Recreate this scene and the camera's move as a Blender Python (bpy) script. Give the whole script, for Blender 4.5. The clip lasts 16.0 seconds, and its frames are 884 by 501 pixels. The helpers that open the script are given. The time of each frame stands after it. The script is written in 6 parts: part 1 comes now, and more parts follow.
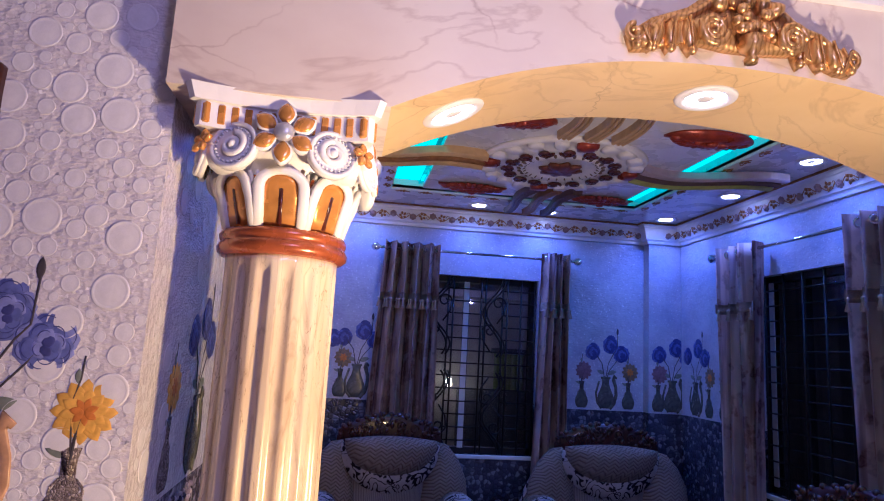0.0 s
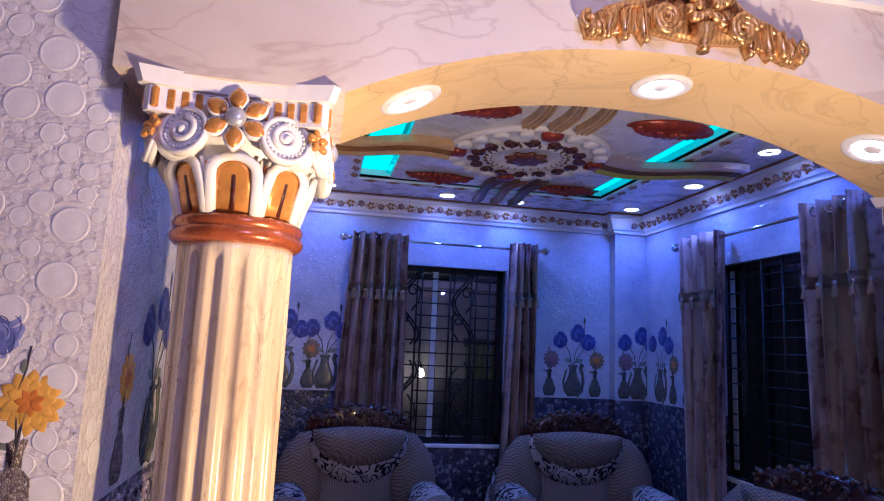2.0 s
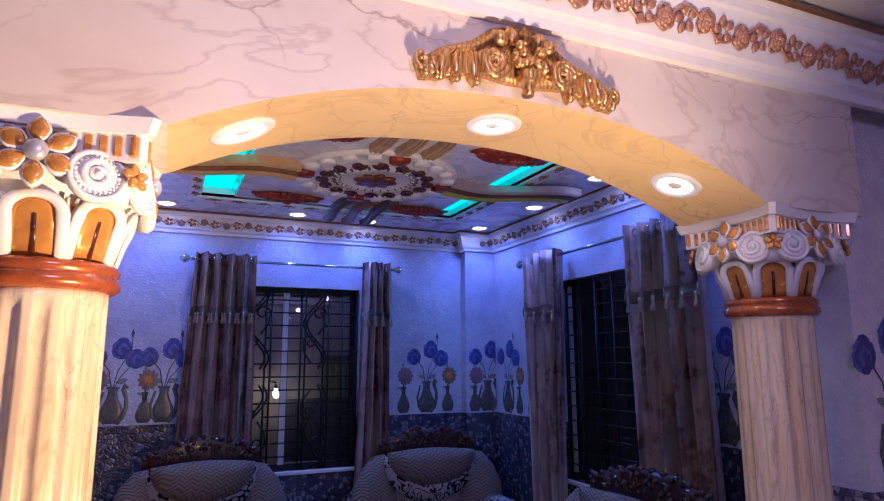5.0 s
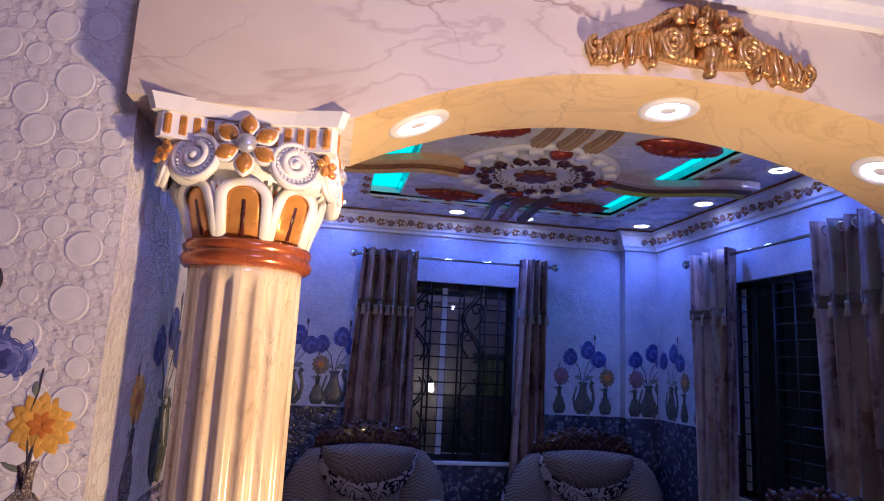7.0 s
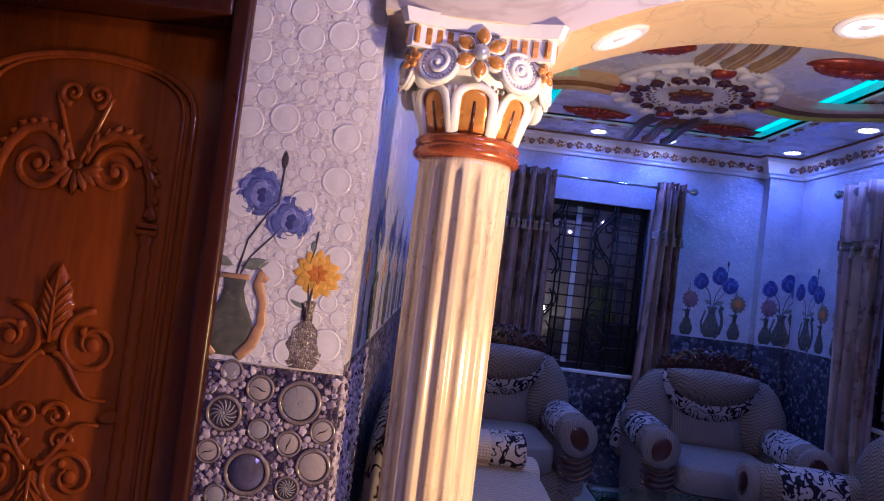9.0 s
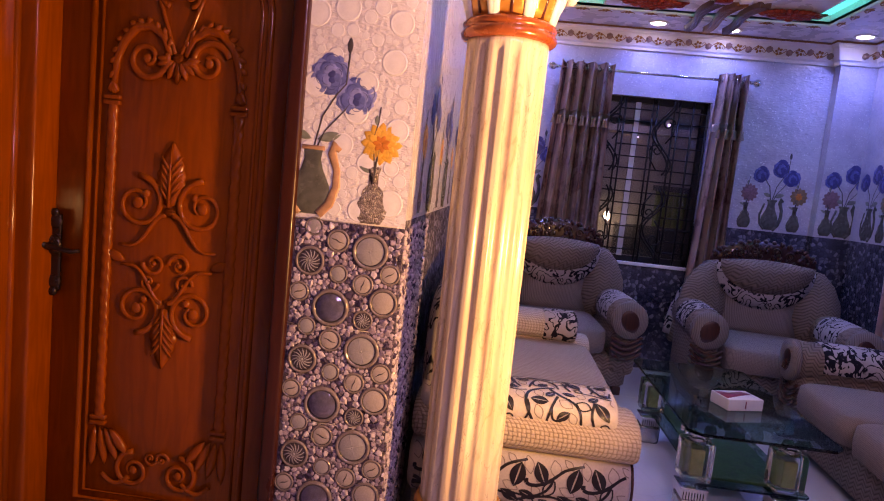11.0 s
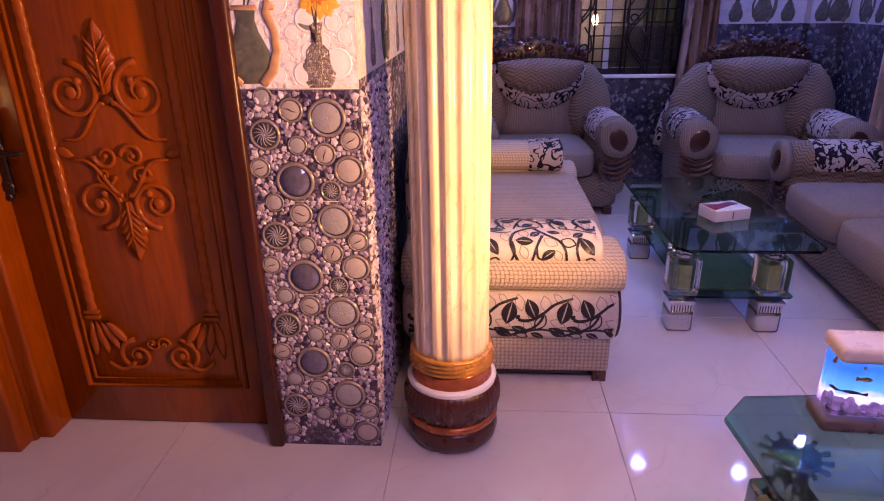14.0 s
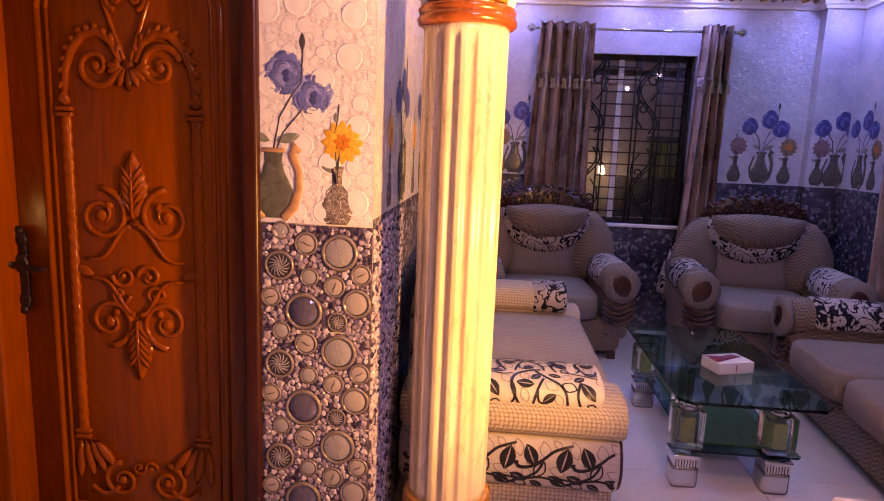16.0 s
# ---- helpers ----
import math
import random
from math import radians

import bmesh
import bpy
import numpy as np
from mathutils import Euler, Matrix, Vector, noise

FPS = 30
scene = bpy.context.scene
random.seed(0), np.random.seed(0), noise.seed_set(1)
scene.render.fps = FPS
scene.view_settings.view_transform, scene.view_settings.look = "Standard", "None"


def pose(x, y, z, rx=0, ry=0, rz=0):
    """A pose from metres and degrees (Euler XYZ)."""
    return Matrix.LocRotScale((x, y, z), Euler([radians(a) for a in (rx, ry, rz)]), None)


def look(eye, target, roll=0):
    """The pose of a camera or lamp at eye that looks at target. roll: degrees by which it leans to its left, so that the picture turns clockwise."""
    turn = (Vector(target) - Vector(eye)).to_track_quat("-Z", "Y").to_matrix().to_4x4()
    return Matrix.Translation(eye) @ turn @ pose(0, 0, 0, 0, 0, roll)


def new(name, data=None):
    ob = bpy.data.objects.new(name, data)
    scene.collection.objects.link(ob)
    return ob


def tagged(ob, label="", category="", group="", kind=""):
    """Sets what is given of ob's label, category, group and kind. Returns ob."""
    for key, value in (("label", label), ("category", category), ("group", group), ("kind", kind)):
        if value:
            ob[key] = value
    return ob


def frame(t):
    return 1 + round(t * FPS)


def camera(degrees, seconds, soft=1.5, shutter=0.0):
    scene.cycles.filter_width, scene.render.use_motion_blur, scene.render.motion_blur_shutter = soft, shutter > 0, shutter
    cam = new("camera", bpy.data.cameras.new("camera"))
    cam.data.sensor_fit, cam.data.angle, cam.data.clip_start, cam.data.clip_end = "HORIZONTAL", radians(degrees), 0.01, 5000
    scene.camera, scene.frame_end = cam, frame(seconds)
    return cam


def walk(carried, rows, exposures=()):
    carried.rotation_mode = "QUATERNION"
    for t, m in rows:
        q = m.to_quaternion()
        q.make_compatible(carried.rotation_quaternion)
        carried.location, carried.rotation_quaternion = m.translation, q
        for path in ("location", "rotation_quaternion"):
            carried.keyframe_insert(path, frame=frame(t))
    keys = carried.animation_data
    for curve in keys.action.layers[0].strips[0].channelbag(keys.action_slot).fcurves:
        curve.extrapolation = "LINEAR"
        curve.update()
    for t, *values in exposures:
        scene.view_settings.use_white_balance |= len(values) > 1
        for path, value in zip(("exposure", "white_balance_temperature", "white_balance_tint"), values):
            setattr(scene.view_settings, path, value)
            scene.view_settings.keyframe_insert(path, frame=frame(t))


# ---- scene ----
cam = camera(70.1, 16.0, soft=1.1)
PATH = [
    (0, (0.521, 0.615, 1.652), (0.801, 2.569, 1.971), 3.2),
    (0.5, (0.544, 0.603, 1.644), (0.877, 2.543, 2.002), 2.3),
    (1, (0.555, 0.597, 1.635), (0.919, 2.533, 1.976), 2.4),
    (1.5, (0.555, 0.613, 1.638), (0.914, 2.559, 1.926), 2.9),
    (2, (0.56, 0.61, 1.643), (0.925, 2.553, 1.94), 2.6),
    (2.5, (0.561, 0.613, 1.649), (0.927, 2.56, 1.93), 2.0),
    (3, (0.544, 0.609, 1.662), (0.978, 2.532, 2.001), 1.8),
    (3.5, (0.538, 0.606, 1.696), (1.044, 2.51, 2.041), 0.5),
    (4, (0.536, 0.603, 1.707), (1.268, 2.433, 2.046), 0.6),
    (4.2, (0.546, 0.591, 1.711), (1.311, 2.405, 2.063), 0.5),
    (6.5, (0.665, 0.587, 1.671), (1.433, 2.408, 1.981), -1.2),
    (7, (0.564, 0.597, 1.665), (0.893, 2.54, 2.002), 2.9),
    (7.5, (0.5, 0.597, 1.634), (0.569, 2.577, 1.907), 3.9),
    (8, (0.459, 0.566, 1.611), (0.495, 2.551, 1.847), 5.0),
    (8.5, (0.351, 0.454, 1.569), (0.359, 2.439, 1.813), 6.2),
    (9, (0.308, 0.382, 1.537), (0.327, 2.381, 1.608), 7.0),
    (9.5, (0.326, 0.295, 1.507), (0.211, 2.292, 1.509), 4.3),
    (10, (0.353, 0.193, 1.454), (0.156, 2.177, 1.289), 5.3),
    (12.3, (0.407, 0.079, 1.39), (0.343, 2.06, 1.127), 5.7),
    (12.5, (0.413, 0.103, 1.393), (0.372, 2.077, 1.073), 3.8),
    (13, (0.451, 0.111, 1.428), (0.237, 2.054, 1.006), -0.6),
    (13.5, (0.469, 0.172, 1.449), (0.372, 2.026, 0.706), -1.0),
    (14, (0.459, 0.196, 1.478), (0.336, 2.05, 0.738), -0.9),
    (14.5, (0.452, 0.189, 1.487), (0.28, 2.068, 0.823), -0.2),
    (15, (0.461, 0.172, 1.494), (0.278, 2.077, 0.915), -0.3),
    (15.5, (0.463, 0.16, 1.519), (0.287, 2.108, 1.101), 0.5),
    (16, (0.465, 0.158, 1.508), (0.312, 2.123, 1.169), 2.3),
]
walk(cam, [(t, look(eye, target, roll)) for t, eye, target, roll in PATH], [(0, 0.22, 4900, 16), (1.2, 0.14, 4850, 17), (2, 0.26, 4850, 14), (2.9, 0.27, 5000, 15), (3.5, 0.18, 5000, 16), (4.2, 0.17, 5050, 17), (6.3, 0.68, 5500, 15), (7, 0.06, 5100, 14), (7.5, 0.1, 5400, 17), (8, 0.12, 4650, 15), (9, 0.28, 5000, 21), (9.5, 0.6, 5600, 23), (10, 0.6, 5700, 27), (12.5, 1.05, 10400, 42), (13.0, 1.05, 10400, 44), (13.6, 1.12, 7000, 43), (14.5, 1.12, 7000, 43), (15.0, 1.15, 9900, 42), (15.5, 1.18, 10300, 42), (16, 0.98, 9400, 38)])

# ---------------------------------------------------------------- light
world = bpy.data.worlds.new("night")
scene.world = world
world.use_nodes = True
world.node_tree.nodes["Background"].inputs[0].default_value = (0.10, 0.12, 0.25, 1)
world.node_tree.nodes["Background"].inputs[1].default_value = 0.02


def lamp(kind, at, target, energy, colour, size=0.1, spread=150):
    d = bpy.data.lights.new("lamp_light", kind)
    d.energy, d.color = energy, colour
    if kind == "AREA":
        d.shape, d.size = "DISK", size
    elif kind == "SPOT":
        d.spot_size, d.spot_blend, d.shadow_soft_size = radians(spread), 0.8, size
    else:
        d.shadow_soft_size = size
    o = new("lamp_light", d)
    o.matrix_world = look(at, target)
    return o


SOFFIT = 2.78
# last spot is unseen: it continues the row's spacing and lights the side curtain
ROOM_SPOTS = [(0.55, 5.23), (1.45, 5.23), (2.01, 5.26), (2.93, 5.15), (2.97, 4.36), (2.93, 3.57), (0.50, 4.32), (2.93, 2.78)]
ARCH_SPOTS = [(0.744, 2.11), (1.43, 2.11), (2.10, 2.11)]
for sx, sy in ROOM_SPOTS:
    lamp("SPOT", (sx, sy, SOFFIT - 0.03), (sx, sy, 0), 11, (0.09, 0.19, 1.0), 0.04, 168)
# unseen warm source put over the side table, no fixture: one beam to the column, one up to the arch
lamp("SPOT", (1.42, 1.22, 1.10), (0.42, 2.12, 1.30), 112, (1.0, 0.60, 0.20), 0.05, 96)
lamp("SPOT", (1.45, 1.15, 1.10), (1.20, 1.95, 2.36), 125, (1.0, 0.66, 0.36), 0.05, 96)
# unseen violet light added overhead in the hall, without a fixture
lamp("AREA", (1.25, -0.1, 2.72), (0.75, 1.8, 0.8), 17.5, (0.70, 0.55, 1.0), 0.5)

# ---------------------------------------------------------------- materials


class Nodes:
    def __init__(self, name):
        self.m = bpy.data.materials.new(name)
        self.m.use_nodes = True
        self.t = self.m.node_tree
        self.b = self.t.nodes["Principled BSDF"]
        self.co = self.n("ShaderNodeTexCoord").outputs["Object"]

    def n(self, kind, **kw):
        k = self.t.nodes.new(kind)
        for key, v in kw.items():
            if key in k.inputs:
                k.inputs[key].default_value = v
        return k

    def link(self, a, b):
        self.t.links.new(a, b)

    def scaled(self, s):
        k = self.n("ShaderNodeMapping")
        k.inputs["Scale"].default_value = s
        self.link(self.co, k.inputs[0])
        return k.outputs[0]

    def noise(self, scale, detail=4, vec=None, distortion=0.0):
        k = self.n("ShaderNodeTexNoise", Scale=scale, Detail=detail, Distortion=distortion)
        self.link(vec or self.co, k.inputs["Vector"])
        return k.outputs["Fac"]

    def ramp(self, fac, stops):
        k = self.n("ShaderNodeValToRGB")
        e = k.color_ramp.elements
        while len(e) < len(stops):
            e.new(0.5)
        for el, (p, c) in zip(e, stops):
            el.position, el.color = p, (*c, 1) if len(c) == 3 else c
        self.link(fac, k.inputs[0])
        return k.outputs[0]

    def mix(self, fac, a, b, mode="MIX"):
        k = self.n("ShaderNodeMix")
        k.data_type, k.blend_type = "RGBA", mode
        for sock, v in ((k.inputs[0], fac), (k.inputs[6], a), (k.inputs[7], b)):
            if isinstance(v, (int, float)):
                sock.default_value = v
            elif isinstance(v, tuple):
                sock.default_value = (*v, 1)
            else:
                self.link(v, sock)
        return k.outputs[2]

    def math(self, op, a, b=0.0):
        k = self.n("ShaderNodeMath")
        k.operation = op
        for sock, v in zip(k.inputs, (a, b)):
            if isinstance(v, (int, float)):
                sock.default_value = v
            else:
                self.link(v, sock)
        return k.outputs[0]

    def bump(self, height, strength, distance=0.005):
        k = self.n("ShaderNodeBump", Strength=strength, Distance=distance)
        self.link(height, k.inputs["Height"])
        self.link(k.outputs[0], self.b.inputs["Normal"])

    def put(self, colour=None, rough=None, metal=0.0, spec=None, coat=0.0):
        for key, v in (("Base Color", colour), ("Roughness", rough), ("Metallic", metal), ("Specular IOR Level", spec), ("Coat Weight", coat)):
            if v is None:
                continue
            if isinstance(v, tuple):
                self.b.inputs[key].default_value = (*v, 1)
            elif isinstance(v, (int, float)):
                self.b.inputs[key].default_value = v
            else:
                self.link(v, self.b.inputs[key])
        return self.m


def plain(name, c, rough=0.5, metal=0.0, grain=30, amount=0.18, bump=0.05, coat=0.0):
    """A surface of one colour with grain and wear at two scales."""
    k = Nodes(name)
    lo, hi = tuple(v * (1 - amount) for v in c), tuple(min(1, v * (1 + amount)) for v in c)
    a = k.ramp(k.noise(grain), [(0.3, lo), (0.7, hi)])
    b = k.mix(0.35, a, k.ramp(k.noise(grain * 0.12, 3), [(0.35, lo), (0.65, hi)]))
    k.bump(k.noise(grain * 4), bump)
    r = k.ramp(k.noise(grain * 0.6), [(0.3, (rough * 0.8,) * 3), (0.7, (min(1, rough * 1.2),) * 3)])
    return k.put(b, r, metal, coat=coat)


def marble(name, base, tint, vein, rough, stretch=(1, 1, 1), scale=2.2, strong=0.6):
    k = Nodes(name)
    v = k.scaled(stretch)
    cloud = k.ramp(k.noise(scale * 1.6, 5, v), [(0.3, tint), (0.68, base)])
    w = k.n("ShaderNodeTexVoronoi", Scale=scale * 1.25)
    w.feature = "DISTANCE_TO_EDGE"
    nz = k.n("ShaderNodeTexNoise", Scale=scale * 2.6, Detail=5.0)
    k.link(v, nz.inputs["Vector"])
    add = k.mix(0.13, v, nz.outputs["Color"], "LINEAR_LIGHT")
    k.link(add, w.inputs["Vector"])
    line = k.ramp(w.outputs["Distance"], [(0.0, (1, 1, 1)), (0.009, (0, 0, 0))])
    gate = k.ramp(k.noise(scale * 0.9, 2, v), [(0.40, (0, 0, 0)), (0.56, (1, 1, 1))])
    fac = k.math("MULTIPLY", k.math("MULTIPLY", line, gate), strong)
    soft = k.ramp(k.noise(scale * 1.1, 6, v, 2.2), [(0.47, (0, 0, 0)), (0.5, (1, 1, 1)), (0.53, (0, 0, 0))])
    cloud = k.mix(k.math("MULTIPLY", soft, 0.36 * strong), cloud, vein)
    c = k.mix(fac, cloud, vein)
    k.bump(k.noise(60), 0.02)
    return k.put(c, rough)


def wood(name, dark, light, rough=0.28, scale=9.0, coat=0.5, axis=(6, 6, 0.7)):
    k = Nodes(name)
    v = k.scaled(axis)
    g = k.noise(scale, 6, v, 1.4)
    c = k.ramp(g, [(0.25, dark), (0.5, tuple((a + b) / 2 for a, b in zip(dark, light))), (0.75, light)])
    c = k.mix(0.3, c, k.ramp(k.noise(1.7, 3), [(0.35, dark), (0.65, light)]))
    k.bump(k.noise(scale * 5, 3, v), 0.08)
    return k.put(c, k.ramp(k.noise(7), [(0.3, (rough * 0.8,) * 3), (0.7, (rough * 1.3,) * 3)]), coat=coat)


def pebble(name, pale, mid, dark, scale, rough=0.25):
    k = Nodes(name)
    w = k.n("ShaderNodeTexVoronoi", Scale=scale, Randomness=0.9)
    k.link(k.co, w.inputs["Vector"])
    sep = k.n("ShaderNodeSeparateColor")
    k.link(w.outputs["Color"], sep.inputs[0])
    c = k.ramp(sep.outputs[0], [(0.15, dark), (0.42, mid), (0.62, mid), (0.85, pale)])
    e = k.n("ShaderNodeTexVoronoi", Scale=scale, Randomness=0.9)
    e.feature = "DISTANCE_TO_EDGE"
    k.link(k.co, e.inputs["Vector"])
    edge = k.ramp(e.outputs["Distance"], [(0.02, (1, 1, 1)), (0.16, (0, 0, 0))])
    c = k.mix(k.math("MULTIPLY", edge, 0.75), c, tuple(v * 0.45 for v in dark))
    c = k.mix(0.3, c, k.ramp(k.noise(scale * 0.06, 3), [(0.3, dark), (0.7, pale)]))
    k.bump(k.ramp(e.outputs["Distance"], [(0.0, (0, 0, 0)), (0.25, (1, 1, 1))]), 0.5, 0.004)
    return k.put(c, rough)


def glitter_tile(name, base, tint, ring_scale, flakes):
    """White glazed wall tile with a field of shallow round bubbles and tiny sparkling flakes."""
    k = Nodes(name)
    w = k.n("ShaderNodeTexVoronoi", Scale=ring_scale, Randomness=0.8)
    k.link(k.co, w.inputs["Vector"])
    c = k.ramp(k.noise(ring_scale * 0.25, 4), [(0.3, tint), (0.7, base)])
    rim = k.ramp(w.outputs["Distance"], [(0.32, (0, 0, 0)), (0.42, (1, 1, 1)), (0.5, (0, 0, 0))])
    c = k.mix(k.math("MULTIPLY", rim, 0.22), c, tuple(v * 0.7 for v in tint))
    f = k.n("ShaderNodeTexVoronoi", Scale=flakes)
    k.link(k.co, f.inputs["Vector"])
    sp = k.n("ShaderNodeSeparateColor")
    k.link(f.outputs["Color"], sp.inputs[0])
    flake = k.ramp(sp.outputs[1], [(0.950, (0, 0, 0)), (0.954, (1, 1, 1))])
    # flakes are also whitened, which paints in part of their glint
    c = k.mix(k.math("MULTIPLY", flake, 0.3), c, (0.95, 0.95, 0.97))
    r = k.mix(flake, (0.22,) * 3, (0.06,) * 3)
    h = k.math("ADD", k.math("MULTIPLY", w.outputs["Distance"], 0.5), k.math("MULTIPLY", k.noise(ring_scale * 1.6, 2, k.scaled((1, 1, 2.2))), 0.6))
    k.bump(h, 0.9, 0.006)
    # each flake leans its own way
    lean = k.n("ShaderNodeVectorMath")
    lean.operation = "SUBTRACT"
    k.link(f.outputs["Color"], lean.inputs[0])
    lean.inputs[1].default_value = (0.5, 0.5, 0.5)
    size = k.n("ShaderNodeVectorMath")
    size.operation = "SCALE"
    k.link(lean.outputs[0], size.inputs[0])
    k.link(k.math("MULTIPLY", flake, 0.6), size.inputs["Scale"])
    geo = k.n("ShaderNodeNewGeometry")
    add = k.n("ShaderNodeVectorMath")
    add.operation = "ADD"
    k.link(geo.outputs["Normal"], add.inputs[0])
    k.link(size.outputs[0], add.inputs[1])
    nor = k.n("ShaderNodeVectorMath")
    nor.operation = "NORMALIZE"
    k.link(add.outputs[0], nor.inputs[0])
    bump = [q for q in k.t.nodes if q.bl_idname == "ShaderNodeBump"][0]
    k.link(nor.outputs[0], bump.inputs["Normal"])
    return k.put(c, r, spec=0.5)


def woven(name, a, b, cell, kind="basket"):
    """Cloth of flat strands: a basket weave, a herringbone or a fine rib."""
    k = Nodes(name)
    sep = k.n("ShaderNodeSeparateXYZ")
    k.link(k.co, sep.inputs[0])
    u = k.math("MULTIPLY", k.math("ADD", sep.outputs[0], sep.outputs[1]), 1 / cell)
    v = k.math("MULTIPLY", k.math("ADD", sep.outputs[2], k.math("MULTIPLY", sep.outputs[1], 0.5)), 1 / cell)

    def hump(s):
        return k.math("ABSOLUTE", k.math("SINE", k.math("MULTIPLY", s, math.pi)))
    if kind == "basket":
        odd = k.math("MODULO", k.math("ADD", k.math("FLOOR", k.math("ADD", u, 400.0)), k.math("FLOOR", k.math("ADD", v, 400.0))), 2.0)
        pick = k.n("ShaderNodeMix")
        k.link(odd, pick.inputs[0])
        k.link(k.math("MULTIPLY", k.math("POWER", hump(u), 0.6), k.math("POWER", hump(v), 0.12)), pick.inputs[2])
        k.link(k.math("MULTIPLY", k.math("POWER", hump(v), 0.6), k.math("POWER", hump(u), 0.12)), pick.inputs[3])
        h = pick.outputs[0]
    elif kind == "herring":
        zig = k.math("PINGPONG", u, 1.5)
        h = k.math("POWER", hump(k.math("ADD", v, k.math("MULTIPLY", zig, 0.7))), 0.6)
    else:
        h = k.math("POWER", hump(u), 0.7)
    c = k.ramp(h, [(0.15, tuple(q * 0.45 for q in b)), (0.55, b), (0.95, a)])
    c = k.mix(0.3, c, k.ramp(k.noise(5), [(0.3, b), (0.7, a)]))
    k.bump(k.math("ADD", h, k.math("MULTIPLY", k.noise(400), 0.3)), 0.8, cell * 0.25)
    return k.put(c, 0.85, spec=0.2)


def scroll_print(name, ground, ink, scale):
    """Pale cloth with dark flocked tendrils."""
    k = Nodes(name)
    n1 = k.noise(scale, 1.5, None, 1.2)
    band = k.ramp(n1, [(0.445, (0, 0, 0)), (0.46, (1, 1, 1)), (0.52, (1, 1, 1)), (0.535, (0, 0, 0))])
    n2 = k.noise(scale * 1.7, 1, k.scaled((1, 1.3, 0.8)), 0.6)
    blob = k.ramp(n2, [(0.64, (0, 0, 0)), (0.67, (1, 1, 1))])
    fac = k.math("MAXIMUM", band, blob)
    c = k.mix(fac, k.ramp(k.noise(40), [(0.3, tuple(v * 0.9 for v in ground)), (0.7, ground)]), ink)
    k.bump(k.noise(300), 0.3, 0.002)
    return k.put(c, 0.9, spec=0.15)


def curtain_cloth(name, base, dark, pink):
    """Pale cloth with large faded damask flowers, darker towards their hearts, under streaks of painted fold shade."""
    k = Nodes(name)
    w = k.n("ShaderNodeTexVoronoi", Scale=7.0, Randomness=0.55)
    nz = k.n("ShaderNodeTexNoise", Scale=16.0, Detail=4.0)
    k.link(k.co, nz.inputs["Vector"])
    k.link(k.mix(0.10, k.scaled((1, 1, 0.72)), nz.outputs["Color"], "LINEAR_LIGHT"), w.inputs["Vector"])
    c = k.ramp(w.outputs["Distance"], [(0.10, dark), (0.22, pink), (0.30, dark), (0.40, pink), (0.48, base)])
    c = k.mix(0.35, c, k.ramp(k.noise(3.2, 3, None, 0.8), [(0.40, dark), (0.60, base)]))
    # upright dark streaks paint the shade of the folds into the cloth
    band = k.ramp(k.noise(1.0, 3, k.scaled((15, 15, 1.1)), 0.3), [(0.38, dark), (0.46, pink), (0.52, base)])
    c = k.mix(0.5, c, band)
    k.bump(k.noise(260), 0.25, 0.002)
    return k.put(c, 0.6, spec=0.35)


def glow(name, c, strength):
    k = Nodes(name)
    k.put((0, 0, 0), 0.5)
    k.b.inputs["Emission Color"].default_value = (*c, 1)
    k.b.inputs["Emission Strength"].default_value = strength
    return k.m


def glass(name, tint, rough=0.02):
    k = Nodes(name)
    k.put(tint, rough)
    k.b.inputs["Transmission Weight"].default_value = 1.0
    k.b.inputs["IOR"].default_value = 1.45
    return k.m


M_MARBLE = marble("cream_marble_paint", (0.80, 0.71, 0.62), (0.68, 0.57, 0.49), (0.34, 0.20, 0.16), 0.36, (1, 1, 1.7), 1.5, 0.75)
M_SHAFT = marble("streaked_marble_paint", (0.80, 0.69, 0.51), (0.63, 0.47, 0.30), (0.18, 0.07, 0.03), 0.2, (1, 1, 0.16), 9.0, 0.7)
M_WHITE = plain("white_plaster_paint", (0.80, 0.77, 0.76), 0.4, 0, 20, 0.06)
M_CEIL = plain("white_ceiling_paint", (0.70, 0.68, 0.70), 0.28, 0, 12, 0.06)


def gilt(name):
    """Gold leaf over plaster that is cut with flowing lines."""
    k = Nodes(name)
    w = k.n("ShaderNodeTexWave", Scale=22.0, Distortion=5.0, Detail=2.0)
    w.inputs["Detail Scale"].default_value = 1.4
    k.link(k.co, w.inputs["Vector"])
    c = k.ramp(w.outputs["Fac"], [(0.05, (0.50, 0.26, 0.08)), (0.3, (0.70, 0.41, 0.14)), (0.9, (0.76, 0.47, 0.19))])
    k.bump(w.outputs["Fac"], 0.10, 0.003)
    return k.put(c, 0.32, 0.75)


M_GILT = gilt("carved_gold_leaf")
M_STAR = plain("brown_star_paint", (0.16, 0.05, 0.022), 0.35, 0.2, 40, 0.4)
M_AMBER = plain("amber_lacquer", (0.66, 0.29, 0.055), 0.26, 0.35, 30, 0.3, coat=0.4)
M_COPPER = plain("copper_lacquer", (0.42, 0.10, 0.025), 0.26, 0.3, 30, 0.25, coat=0.5)
M_BROWNGOLD = plain("brown_gold_paint", (0.36, 0.17, 0.06), 0.35, 0.5, 30, 0.35)
M_RED = plain("red_brown_paint", (0.28, 0.042, 0.018), 0.32, 0.25, 25, 0.5)
M_MAROON = plain("maroon_lacquer", (0.075, 0.016, 0.010), 0.3, 0, 30, 0.3, coat=0.3)
M_BUD = plain("silver_bud_paint", (0.55, 0.55, 0.62), 0.3, 0.5, 40, 0.12)
